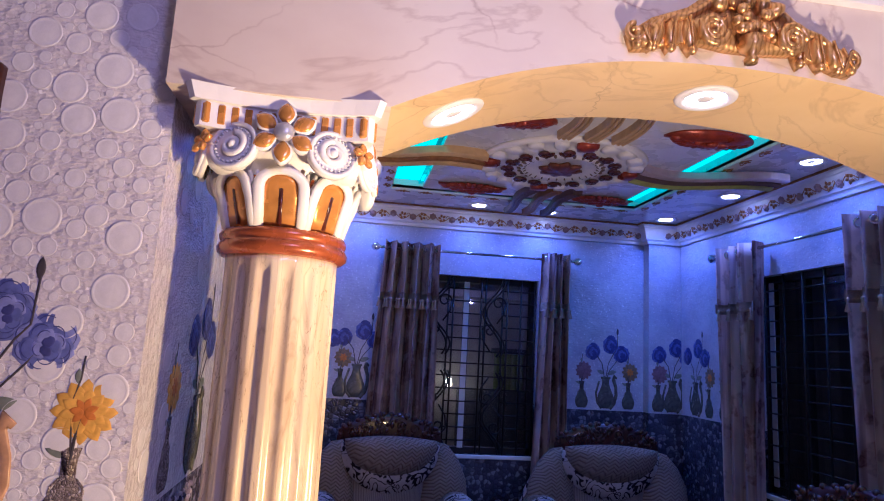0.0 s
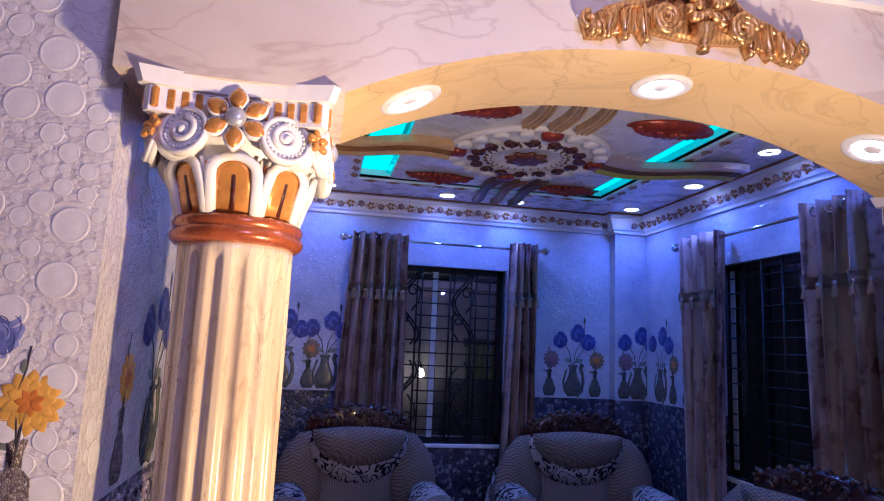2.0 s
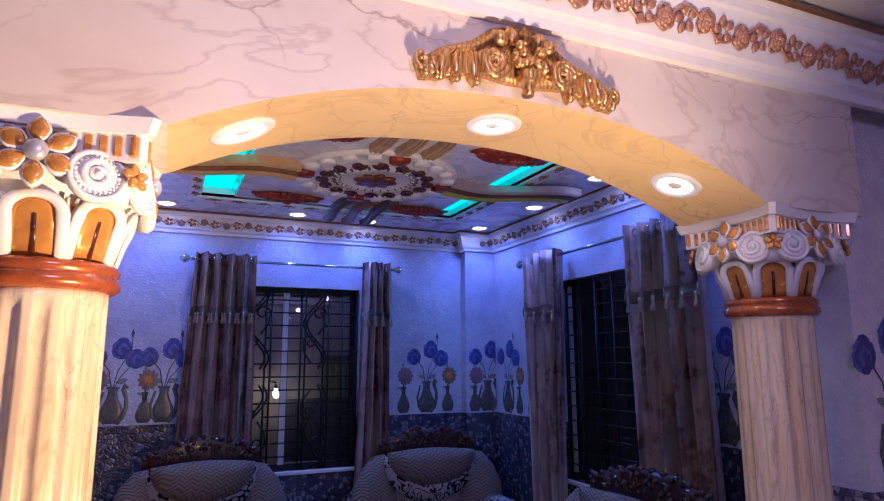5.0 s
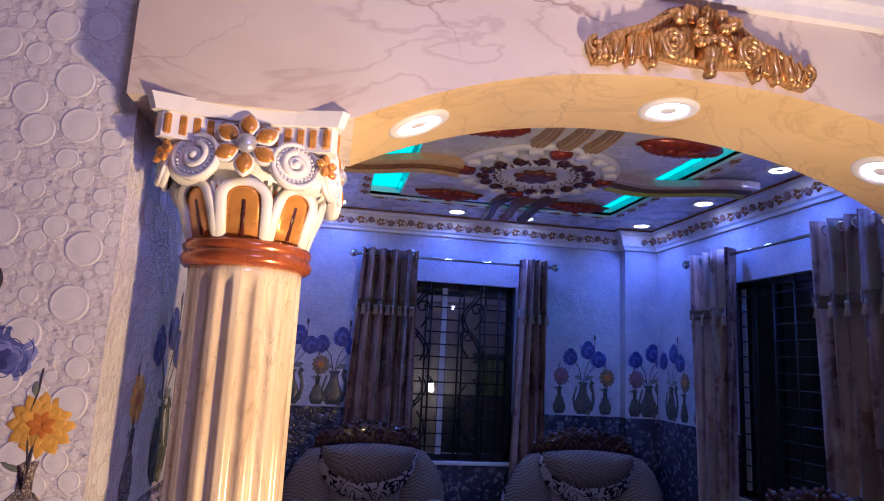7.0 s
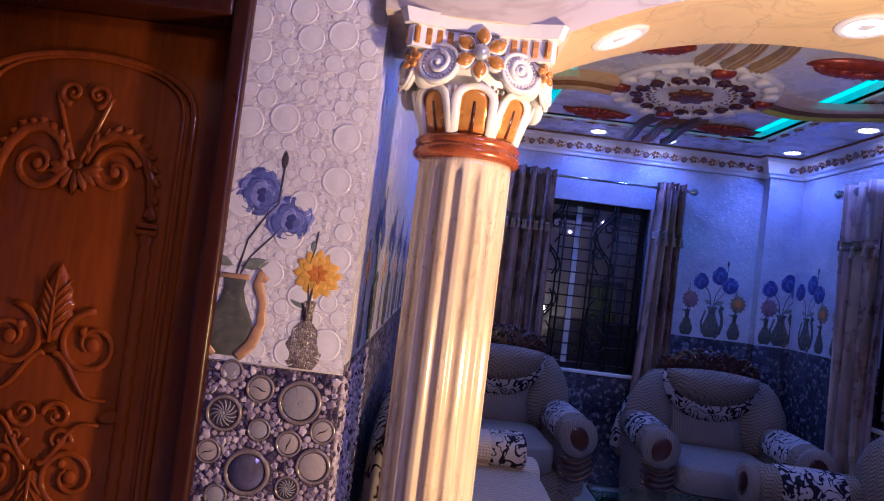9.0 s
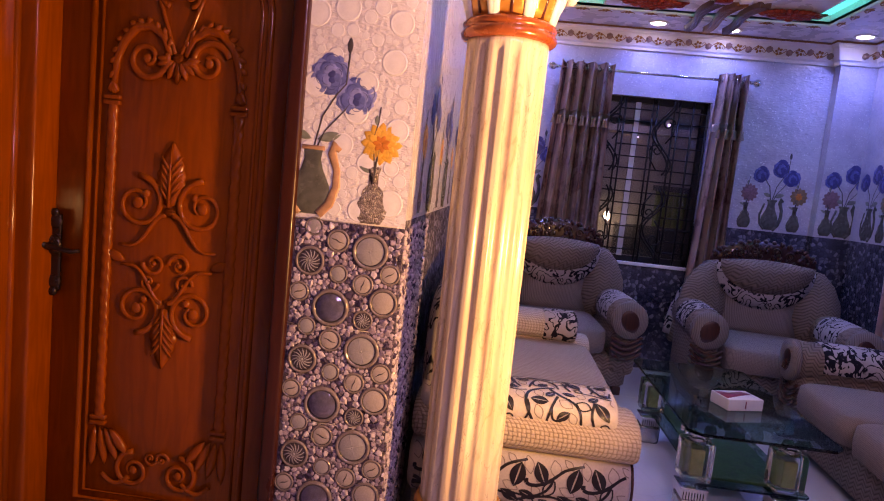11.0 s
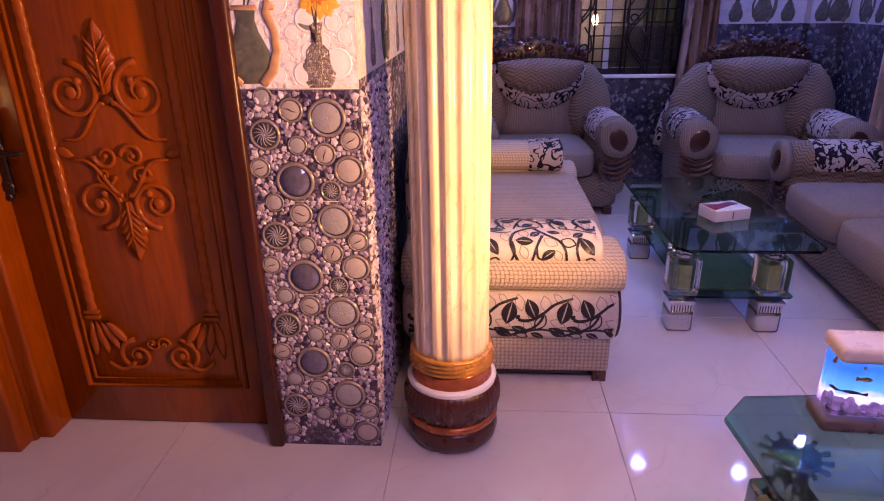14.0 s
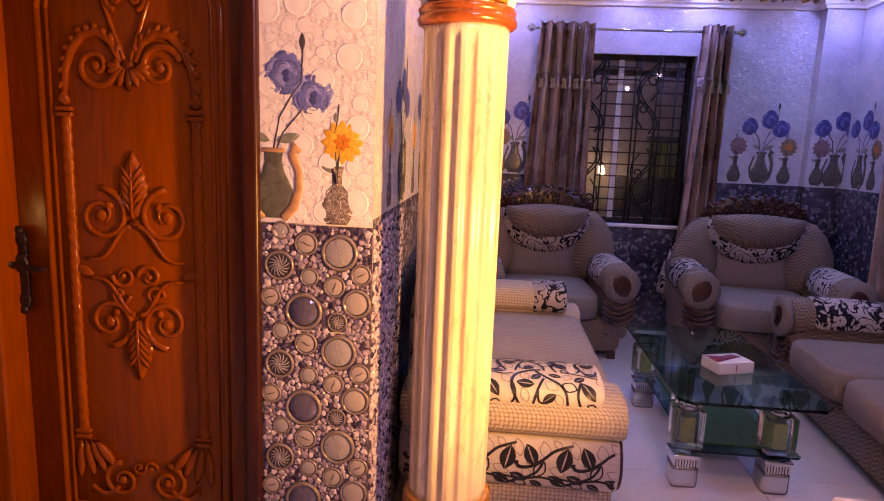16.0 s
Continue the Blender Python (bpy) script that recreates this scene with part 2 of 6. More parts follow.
M_DOOR = wood("lacquered_door_wood", (0.187, 0.036, 0.001), (0.348, 0.071, 0.002), 0.17, 5.0, coat=0.0)
M_DOOR.node_tree.nodes["Principled BSDF"].inputs["Specular IOR Level"].default_value = 0.4
# the door's wood with the frame's shade mixed into its colour
M_FRAME = wood("shaded_frame_wood", (0.022, 0.004, 0.001), (0.068, 0.013, 0.002), 0.32, coat=0.1)
M_CARVE = wood("dark_carved_wood", (0.016, 0.004, 0.002), (0.085, 0.018, 0.008), 0.3)
# the pier's white tile again, its colour lowered for the darker room
M_WALLTOP = glitter_tile("dimmed_bubble_tile", (0.60, 0.59, 0.65), (0.44, 0.43, 0.52), 20, 130.0)
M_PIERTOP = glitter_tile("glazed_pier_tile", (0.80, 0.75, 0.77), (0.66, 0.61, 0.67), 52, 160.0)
M_BUBBLE = plain("glazed_bubble", (0.78, 0.75, 0.79), 0.16, 0, 30, 0.07)
M_PEBBLE = pebble("pebble_tile", (0.46, 0.41, 0.46), (0.20, 0.16, 0.22), (0.03, 0.02, 0.05), 45)
M_PEBBLEBED = pebble("pebble_bed", (0.24, 0.19, 0.26), (0.11, 0.08, 0.13), (0.03, 0.02, 0.04), 90)
# same tile as the pier's, darkened to carry the room's dimness
M_WALLLOW = pebble("dimmed_pebble_tile", (0.23, 0.23, 0.29), (0.038, 0.038, 0.072), (0.008, 0.008, 0.022), 32)
M_RIM = plain("bronze_disc_rim", (0.30, 0.24, 0.24), 0.22, 0.4, 60, 0.3)
M_DISC = plain("grey_disc_glaze", (0.35, 0.325, 0.36), 0.2, 0.1, 60, 0.15)
M_BLUEDISC = plain("blue_disc_glaze", (0.20, 0.18, 0.28), 0.06, 0.6, 30, 0.4)
M_WHEEL = plain("dark_wheel_glaze", (0.07, 0.055, 0.075), 0.2, 0.2, 60, 0.3)
M_TANDISC = plain("tan_disc_glaze", (0.42, 0.36, 0.36), 0.22, 0.1, 60, 0.2)
M_INK = plain("dark_ink", (0.014, 0.010, 0.013), 0.4, 0, 40, 0.2)
M_ROSE = plain("blue_rose_print", (0.12, 0.14, 0.40), 0.35, 0, 60, 0.35)
M_ROSEPALE = plain("pale_blue_rose_print", (0.23, 0.25, 0.56), 0.35, 0, 60, 0.25)
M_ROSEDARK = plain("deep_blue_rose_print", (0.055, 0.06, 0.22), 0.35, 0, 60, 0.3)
M_DAHLIA = plain("yellow_petal_print", (0.80, 0.43, 0.07), 0.35, 0, 60, 0.25)
# the yellow petals again, dimmed for the room's weak light
M_DULL = plain("dimmed_petal_print", (0.24, 0.16, 0.09), 0.35, 0, 60, 0.3)
M_DAHLIAC = plain("orange_petal_print", (0.62, 0.20, 0.03), 0.35, 0, 60, 0.25)
M_STEM = plain("dark_stem_print", (0.07, 0.06, 0.07), 0.4, 0, 60, 0.3)
M_LEAF = plain("grey_green_leaf_print", (0.20, 0.22, 0.19), 0.4, 0, 60, 0.3)
M_VASE = pebble("etched_vase_print", (0.50, 0.42, 0.40), (0.26, 0.21, 0.20), (0.10, 0.07, 0.07), 170)
M_SWAN = plain("brown_vase_print", (0.48, 0.27, 0.15), 0.35, 0, 50, 0.3)
M_SWANBODY = plain("olive_vase_print", (0.11, 0.11, 0.095), 0.25, 0, 40, 0.4)
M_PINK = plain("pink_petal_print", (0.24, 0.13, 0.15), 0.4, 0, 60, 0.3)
M_FLOOR = marble("polished_floor_tile", (0.68, 0.62, 0.60), (0.62, 0.56, 0.55), (0.56, 0.50, 0.49), 0.05, (1, 1, 1), 1.4)
M_GROUT = plain("floor_grout", (0.53, 0.47, 0.45), 0.7)
M_CLOTH = woven("woven_cream_cloth", (0.66, 0.55, 0.43), (0.44, 0.34, 0.25), 0.017)
# seat cloth toned below the divan's to carry the room's weaker light
M_SEAT = woven("fine_taupe_dimmed", (0.31, 0.245, 0.212), (0.235, 0.185, 0.158), 0.009)
M_DIVANSEAT = woven("speckled_cream_cloth", (0.50, 0.42, 0.35), (0.34, 0.27, 0.22), 0.012)
M_PRINT = scroll_print("leaf_print_cloth", (0.46, 0.40, 0.38), (0.015, 0.012, 0.018), 11)
# both chair cloths are darkened in place of the dim light back there
M_CHAIR = woven("herringbone_taupe_dimmed", (0.29, 0.222, 0.178), (0.165, 0.122, 0.096), 0.024, "herring")
M_CHAIRPALE = woven("ribbed_taupe_dimmed", (0.29, 0.232, 0.196), (0.22, 0.175, 0.152), 0.012, "rib")
# the arch's marble with the warm light from below put into its colour
M_SOFFIT = marble("warm_lit_soffit_marble", (0.82, 0.60, 0.30), (0.72, 0.50, 0.23), (0.30, 0.16, 0.06), 0.33)
M_HALLVINE = plain("copper_vine_paint", (0.52, 0.27, 0.18), 0.35, 0.45, 90, 0.35)
M_PALE = plain("pale_cream_cloth", (0.62, 0.55, 0.49), 0.85, 0, 120, 0.12, 0.2)
M_CURTAIN = curtain_cloth("taupe_damask_fold_shade", (0.80, 0.61, 0.53), (0.10, 0.04, 0.032), (0.47, 0.28, 0.235))
M_TASSEL = plain("tan_fringe", (0.46, 0.36, 0.31), 0.8, 0, 120, 0.2, 0.2)
M_IRON = plain("black_iron", (0.015, 0.014, 0.016), 0.45, 0.3, 40, 0.3)
M_CHROME = plain("chrome", (0.72, 0.72, 0.74), 0.12, 1.0, 30, 0.05, 0.01)
M_BRONZE = plain("dark_bronze", (0.05, 0.03, 0.025), 0.3, 0.7, 40, 0.3)
M_GLASS = glass("green_table_glass", (0.20, 0.40, 0.36))
M_ACRYLIC = glass("clear_acrylic", (0.92, 0.93, 0.90), 0.05)
M_PANE = glass("window_glass", (0.9, 0.93, 0.95))
M_TURF = plain("green_mat", (0.016, 0.059, 0.007), 0.9, 0, 150, 0.6, 0.8)
M_PAPER = plain("white_box_card", (0.78, 0.74, 0.72), 0.45, 0, 20, 0.05)
M_MAGENTA = plain("dark_red_print", (0.28, 0.03, 0.07), 0.4, 0, 20, 0.2)
M_LENS = glow("lamp_lens", (0.86, 0.84, 1.0), 22.0)
M_COVE = glow("cove_strip", (0.0, 0.72, 0.62), 1.25)
M_YELLOWFISH = plain("yellow_fish", (0.80, 0.55, 0.10), 0.4, 0, 40, 0.25)


def tank_water():
    """Lit tank picture: deep blue above, a pale violet glow over the pebbles."""
    k = Nodes("lit_tank_water")
    sep = k.n("ShaderNodeSeparateXYZ")
    k.link(k.co, sep.inputs[0])
    h = k.math("ADD", k.math("MULTIPLY", sep.outputs[2], 5.0), k.math("MULTIPLY", k.noise(26, 3), 0.30))
    c = k.ramp(h, [(0.42, (0.30, 0.16, 0.50)), (0.55, (0.75, 0.62, 1.0)), (0.68, (0.05, 0.30, 0.90)), (1.0, (0.006, 0.12, 0.80))])
    k.put((0, 0, 0), 0.4)
    k.link(c, k.b.inputs["Emission Color"])
    k.b.inputs["Emission Strength"].default_value = 1.0
    return k.m


M_TANK = tank_water()
M_BULB = glow("bulb_glass", (1.0, 0.80, 0.52), 26.0)
M_CASE = plain("beige_tank_plastic", (0.74, 0.64, 0.54), 0.3, 0, 30, 0.06)
M_DARKCASE = plain("dark_tank_base", (0.14, 0.10, 0.09), 0.3, 0, 30, 0.1)
M_FISH = plain("orange_fish", (0.80, 0.30, 0.02), 0.4, 0, 40, 0.3)
M_WEED = plain("violet_coral", (0.50, 0.36, 0.58), 0.6, 0, 60, 0.5)
M_TAN = plain("tan_wave_paint", (0.50, 0.33, 0.17), 0.4, 0, 20, 0.2)
M_OLIVE = plain("olive_wave_paint", (0.42, 0.44, 0.10), 0.4, 0, 20, 0.2)
M_MAUVE = plain("mauve_wave_paint", (0.42, 0.34, 0.36), 0.4, 0, 20, 0.15)
M_DARKWAVE = plain("dark_wave_paint", (0.13, 0.08, 0.06), 0.4, 0, 20, 0.2)
M_VINE = plain("faded_vine_paint", (0.34, 0.22, 0.20), 0.4, 0.2, 40, 0.35)
M_OUT = plain("outside_plaster", (0.42, 0.38, 0.36), 0.9, 0, 3, 0.25)
M_ALU = plain("white_aluminium", (0.62, 0.62, 0.64), 0.4, 0.3, 40, 0.06)
M_OLIVECORE = plain("olive_core", (0.18, 0.22, 0.07), 0.4, 0, 40, 0.4)
# deep grey that carries the darkness of unlit places in its colour
M_DARKVOID = plain("night_dark_plaster", (0.10, 0.10, 0.11), 0.9, 0, 4, 0.2)

# ---------------------------------------------------------------- mesh tools


def link(name, bm, material, parent=None, smooth=True):
    me = bpy.data.meshes.new(name)
    bmesh.ops.recalc_face_normals(bm, faces=bm.faces)
    for f in bm.faces:
        f.smooth = smooth
    bm.to_mesh(me)
    bm.free()
    me.materials.append(material)
    o = new(name, me)
    if parent:
        o.parent = parent
    return o


def part(name, bm, material, parent, label="", smooth=True):
    o = link(name, bm, material, parent, smooth)
    if label:
        tagged(o, label)
    return o


def thing(name, label, category, at=None, group="", kind=""):
    o = new(name)
    if at is not None:
        o.matrix_world = at if isinstance(at, Matrix) else pose(*at)
    return tagged(o, label, category, group, kind)


def struct(name, bm, material, label, category="", smooth=False):
    return tagged(link(name, bm, material, None, smooth), label, category or name.split("_")[0], "", "structure")


def same(name, me, parent, m):
    """Another object on a mesh that already exists."""
    o = new(name, me)
    o.parent = parent
    o.matrix_basis = m
    return o


def mesh_of(name, bm, material, smooth=True):
    me = bpy.data.meshes.new(name)
    bmesh.ops.recalc_face_normals(bm, faces=bm.faces)
    for f in bm.faces:
        f.smooth = smooth
    bm.to_mesh(me)
    bm.free()
    me.materials.append(material)
    return me


def box(lo, hi, bevel=0.0, seg=2, bm=None):
    own = bm is None
    bm = bm or bmesh.new()
    vs = bmesh.ops.create_cube(bm, size=1)["verts"]
    for v in vs:
        v.co = Vector([lo[i] + (v.co[i] + 0.5) * (hi[i] - lo[i]) for i in range(3)])
    if bevel and own:
        bmesh.ops.bevel(bm, geom=bm.edges[:], offset=bevel, segments=seg, affect="EDGES", profile=0.6)
    return bm


def lathe(profile, seg=32, bm=None, at=(0, 0, 0), ripple=None):
    """Turns (radius, height) pairs round z. ripple(angle, index) scales the radius."""
    bm = bm or bmesh.new()
    rings = []
    for i, (r, z) in enumerate(profile):
        if r < 1e-5:
            rings.append([bm.verts.new((at[0], at[1], at[2] + z))])
            continue
        ring = []
        for j in range(seg):
            a = 2 * math.pi * j / seg
            k = r * (ripple(a, i) if ripple else 1)
            ring.append(bm.verts.new((at[0] + k * math.cos(a), at[1] + k * math.sin(a), at[2] + z)))
        rings.append(ring)
    for a, b in zip(rings, rings[1:]):
        for j in range(seg):
            q = [a[j % len(a)], a[(j + 1) % len(a)], b[(j + 1) % len(b)], b[j % len(b)]]
            q = list(dict.fromkeys(q))
            if len(q) > 2:
                bm.faces.new(q)
    return bm


def tube(pts, r, seg=6, bm=None, flat=1.0):
    """A rod along points; r is a number or one radius for each point."""
    bm = bm or bmesh.new()
    pts = [Vector(p) for p in pts]
    n = len(pts)
    rs = r if isinstance(r, (list, tuple)) else [r] * n
    up = None
    rings = []
    for i, p in enumerate(pts):
        d = (pts[min(i + 1, n - 1)] - pts[max(i - 1, 0)]).normalized()
        if up is None:
            up = d.orthogonal().normalized()
        up = (up - d * up.dot(d)).normalized()
        side = d.cross(up)
        rings.append([bm.verts.new(p + (up * math.cos(2 * math.pi * j / seg) + side * math.sin(2 * math.pi * j / seg) * flat) * rs[i]) for j in range(seg)])
    for a, b in zip(rings, rings[1:]):
        for j in range(seg):
            bm.faces.new((a[j], a[(j + 1) % seg], b[(j + 1) % seg], b[j]))
    bm.faces.new(rings[0])
    bm.faces.new(rings[-1])
    return bm


def blob(c, s, e=0.6, nu=20, nv=12, bm=None, rot=None):
    """A rounded block (superellipsoid) of half sizes s; e: 1 is a ball, small is boxy."""
    bm = bm or bmesh.new()

    def pw(v):
        return math.copysign(abs(v) ** e, v)
    rows = []
    for i in range(nv + 1):
        t = -math.pi / 2 + math.pi * i / nv
        row = []
        for j in range(nu):
            a = 2 * math.pi * j / nu
            p = Vector((s[0] * pw(math.cos(t)) * pw(math.cos(a)), s[1] * pw(math.cos(t)) * pw(math.sin(a)), s[2] * pw(math.sin(t))))
            if rot:
                p = rot @ p
            row.append(p + Vector(c))
        rows.append(row)
    lo, hi = bm.verts.new(rows[0][0]), bm.verts.new(rows[-1][0])
    rings = [[bm.verts.new(p) for p in row] for row in rows[1:-1]]
    for j in range(nu):
        bm.faces.new((lo, rings[0][(j + 1) % nu], rings[0][j]))
        bm.faces.new((hi, rings[-1][j], rings[-1][(j + 1) % nu]))
    for a, b in zip(rings, rings[1:]):
        for j in range(nu):
            bm.faces.new((a[j], a[(j + 1) % nu], b[(j + 1) % nu], b[j]))
    return bm


def prism(outline, depth, bm=None, m=None, dome=0.0):
    """A plate with outline in x, z, its front towards -y; dome raises the middle of the front."""
    bm = bm or bmesh.new()
    m = m or Matrix()
    front = [bm.verts.new(m @ Vector((x, -depth, z))) for x, z in outline]
    back = [bm.verts.new(m @ Vector((x, 0, z))) for x, z in outline]
    n = len(outline)
    if dome:
        cx, cz = sum(p[0] for p in outline) / n, sum(p[1] for p in outline) / n
        mid = [bm.verts.new(m @ Vector((cx + (x - cx) * 0.6, -depth - dome * 0.75, cz + (z - cz) * 0.6))) for x, z in outline]
        top = bm.verts.new(m @ Vector((cx, -depth - dome, cz)))
        for i in range(n):
            bm.faces.new((front[i], front[(i + 1) % n], mid[(i + 1) % n], mid[i]))
            bm.faces.new((mid[i], mid[(i + 1) % n], top))
    else:
        bm.faces.new(front)
    bm.faces.new(back[::-1])
    for i in range(n):
        bm.faces.new((front[i], back[i], back[(i + 1) % n], front[(i + 1) % n]))
    return bm


def sweep(profile, path, bm=None):
    """Runs a closed profile of (out, up) along a level path of (x, y); out is to the left of the way."""
    bm = bm or bmesh.new()
    pts = [Vector((*p, 0)) for p in path]
    rows = []
    for i, p in enumerate(pts):
        a = (p - pts[i - 1]).normalized() if i else (pts[1] - p).normalized()
        b = (pts[i + 1] - p).normalized() if i + 1 < len(pts) else a
        na, nb = Vector((-a.y, a.x, 0)), Vector((-b.y, b.x, 0))
        nn = (na + nb).normalized()
        nn /= max(0.3, nn.dot(na))
        rows.append([bm.verts.new(p + nn * o + Vector((0, 0, u))) for o, u in profile])
    n = len(profile)
    for a, b in zip(rows, rows[1:]):
        for j in range(n):
            bm.faces.new((a[j], a[(j + 1) % n], b[(j + 1) % n], b[j]))
    bm.faces.new(rows[0])
    bm.faces.new(rows[-1])
    return bm


def spiral(cx, cz, r0, r1, a0, turns, y, n=22):
    """Points of a scroll in the plane y, from radius r0 to r1."""
    return [(cx + (r0 + (r1 - r0) * i / n) * math.cos(a0 + turns * 2 * math.pi * i / n), y,
             cz + (r0 + (r1 - r0) * i / n) * math.sin(a0 + turns * 2 * math.pi * i / n)) for i in range(n + 1)]


def circle(r, n=20, cx=0, cz=0, sx=1.0):
    return [(cx + sx * r * math.cos(2 * math.pi * i / n), cz + r * math.sin(2 * math.pi * i / n)) for i in range(n)]


def leaf_outline(length, width, n=7):
    left = [(-width * math.sin(math.pi * i / n) ** 0.8, length * i / n) for i in range(n + 1)]
    return left + [(-x, z) for x, z in left[-2:0:-1]]

# ---------------------------------------------------------------- setting
XL, XR, YB, ZT = 0.11, 3.2, 5.5, 3.0
PIER_Y, ARCH_F, ARCH_B = 2.01, 1.93, 2.30
BORDER = 1.27


def wall_with_hole(name, axis, at, thick, span, hole, z0, z1, material, label, bottom=None):
    """A wall in the plane axis = at, running over span, with one opening (a, b, low, high) or none."""
    bm = bmesh.new()

    def slab(a, b, lo, hi):
        if axis == "y":
            box((a, at, lo), (b, at + thick, hi), bm=bm)
        else:
            box((at, a, lo), (at + thick, b, hi), bm=bm)
    if hole:
        a, b, lo, hi = hole
        slab(span[0], a, z0, z1)
        slab(b, span[1], z0, z1)
        if lo > z0:
            slab(a, b, z0, lo)
        if hi < z1:
            slab(a, b, hi, z1)
    else:
        slab(span[0], span[1], z0, z1)
    return struct(name, bm, material, label)


BACK_WIN = (1.12, 2.02, 0.90, 2.26)
RIGHT_WIN = (3.50, 4.42, 0.90, 2.26)
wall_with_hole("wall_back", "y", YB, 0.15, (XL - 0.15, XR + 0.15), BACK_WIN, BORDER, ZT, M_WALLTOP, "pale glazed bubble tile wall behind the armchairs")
wall_with_hole("wall_back_lower", "y", YB, 0.15, (XL - 0.15, XR + 0.15), (1.12, 2.02, 0.90, BORDER), 0, BORDER, M_WALLLOW, "pebble patterned tile wall under the flowers, dimmed in colour")
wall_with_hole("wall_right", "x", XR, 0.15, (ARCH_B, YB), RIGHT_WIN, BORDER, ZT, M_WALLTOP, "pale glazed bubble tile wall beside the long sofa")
wall_with_hole("wall_right_lower", "x", XR, 0.15, (ARCH_B, YB), (3.50, 4.42, 0.90, BORDER), 0, BORDER, M_WALLLOW, "pebble patterned tile wall behind the long sofa, dimmed in colour")
wall_with_hole("wall_left", "x", XL - 0.15, 0.15, (PIER_Y + 0.002, YB), None, BORDER, ZT, M_PIERTOP, "pale glazed bubble tile wall beside the divan")
wall_with_hole("wall_left_lower", "x", XL - 0.15, 0.15, (PIER_Y + 0.002, YB), None, 0, BORDER, M_PEBBLE, "pebble patterned tile wall behind the divan")
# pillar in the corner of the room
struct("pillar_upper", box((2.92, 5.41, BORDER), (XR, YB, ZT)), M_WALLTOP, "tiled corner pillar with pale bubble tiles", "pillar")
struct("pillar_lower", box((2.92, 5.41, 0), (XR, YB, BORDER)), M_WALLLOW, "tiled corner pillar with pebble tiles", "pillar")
# pier beside the door and its twin beyond the second column
pier = struct("wall_pier", box((-0.235, PIER_Y, BORDER - 0.025), (XL - 0.15, 2.16, ZT)), M_PIERTOP, "white glazed tile pier between door and column", "wall")
struct("wall_pier_edge", box((XL - 0.15, PIER_Y, BORDER - 0.025), (XL, PIER_Y + 0.002, ZT)), M_PIERTOP, "white glazed tile pier edge", "wall")
pier_low = struct("wall_pier_lower", box((-0.235, PIER_Y, 0), (XL - 0.15, 2.16, BORDER - 0.025)), M_PEBBLEBED, "purple pebble tile pier beside the door", "wall")
struct("wall_pier_edge_lower", box((XL - 0.15, PIER_Y, 0), (XL, PIER_Y + 0.002, BORDER - 0.025)), M_PEBBLEBED, "purple pebble tile pier edge", "wall")
struct("wall_pier_right", box((2.75, PIER_Y, BORDER), (4.3, ARCH_B, ZT)), M_PIERTOP, "pale tiled pier beyond the second column", "wall")
struct("wall_pier_right_lower", box((2.75, PIER_Y, 0), (4.3, ARCH_B, BORDER)), M_PEBBLE, "pebble tiled pier beyond the second column", "wall")
# wall round the door
bm = bmesh.new()
box((-2.6, PIER_Y, 0), (-1.30, 2.16, ZT), bm=bm)
box((-1.30, PIER_Y, 2.20), (-0.235, 2.16, ZT), bm=bm)
struct("wall_door_side", bm, M_PIERTOP, "white glazed tile wall round the carved door", "wall")
# hall behind the camera
struct("wall_hall_left", box((-2.75, -2.0, 0), (-2.6, 2.16, ZT)), M_PIERTOP, "plain pale hall wall")
struct("wall_hall_rear", box((-2.75, -2.15, 0), (4.45, -2.0, ZT)), M_PIERTOP, "plain pale hall wall")
struct("wall_hall_right", box((4.3, -2.0, 0), (4.45, 2.3, ZT)), M_PIERTOP, "plain pale hall wall")
# unseen filler behind the closed door, dark by its colour
struct("wall_behind_door", box((-1.4, 2.30, 0), (-0.1, 2.40, ZT)), M_DARKVOID, "unseen dark backing behind the closed door")

# ceilings: the hall's flat one, the room's border, the tray and its hanging panel
struct("ceiling_hall", box((-2.6, -2.0, 2.80), (4.3, ARCH_F, 2.95)), M_CEIL, "pale painted hall ceiling")
TRAY = (0.76, 2.56, 2.90, 4.92)
bm = bmesh.new()
x0, x1, y0, y1 = TRAY
for lo, hi in (((XL, ARCH_B), (x0, YB)), ((x1, ARCH_B), (XR, YB)), ((x0, ARCH_B), (x1, y0)), ((x0, y1), (x1, YB))):
    box((*lo, SOFFIT), (*hi, SOFFIT + 0.12), bm=bm)
struct("ceiling_border", bm, M_CEIL, "white painted ceiling border with downlights")
struct("ceiling_tray", box((x0 - 0.02, y0 - 0.02, SOFFIT + 0.12), (x1 + 0.02, y1 + 0.02, SOFFIT + 0.16)), M_CEIL, "recessed white tray ceiling")
struct("ceiling_panel", box((x0 + 0.20, y0 + 0.16, SOFFIT - 0.025), (x1 - 0.20, y1 - 0.13, SOFFIT + 0.02), 0.008), M_CEIL, "white hanging ceiling panel with medallion")

# arch wall: a slab whose lower edge is a flat curve
AX, AH = 1.44, 0.86


def arch_z(x):
    u = min(1.0, abs((x - AX) / AH))
    return 2.175 + 0.195 * (1 - u ** 2.3)


bm = bmesh.new()
xs = [XL] + [0.58 + i * (2.30 - 0.58) / 48 for i in range(49)] + [2.75]
cols = []
for x in xs:
    z = 2.175 if x < 0.585 or x > 2.295 else arch_z(x)
    cols.append([bm.verts.new((x, y, zz)) for y, zz in ((ARCH_F, z), (ARCH_B, z), (ARCH_B, ZT), (ARCH_F, ZT))])
for a, b in zip(cols, cols[1:]):
    for j in range(4):
        bm.faces.new((a[j], b[j], b[(j + 1) % 4], a[(j + 1) % 4]))
bm.faces.new(cols[0])
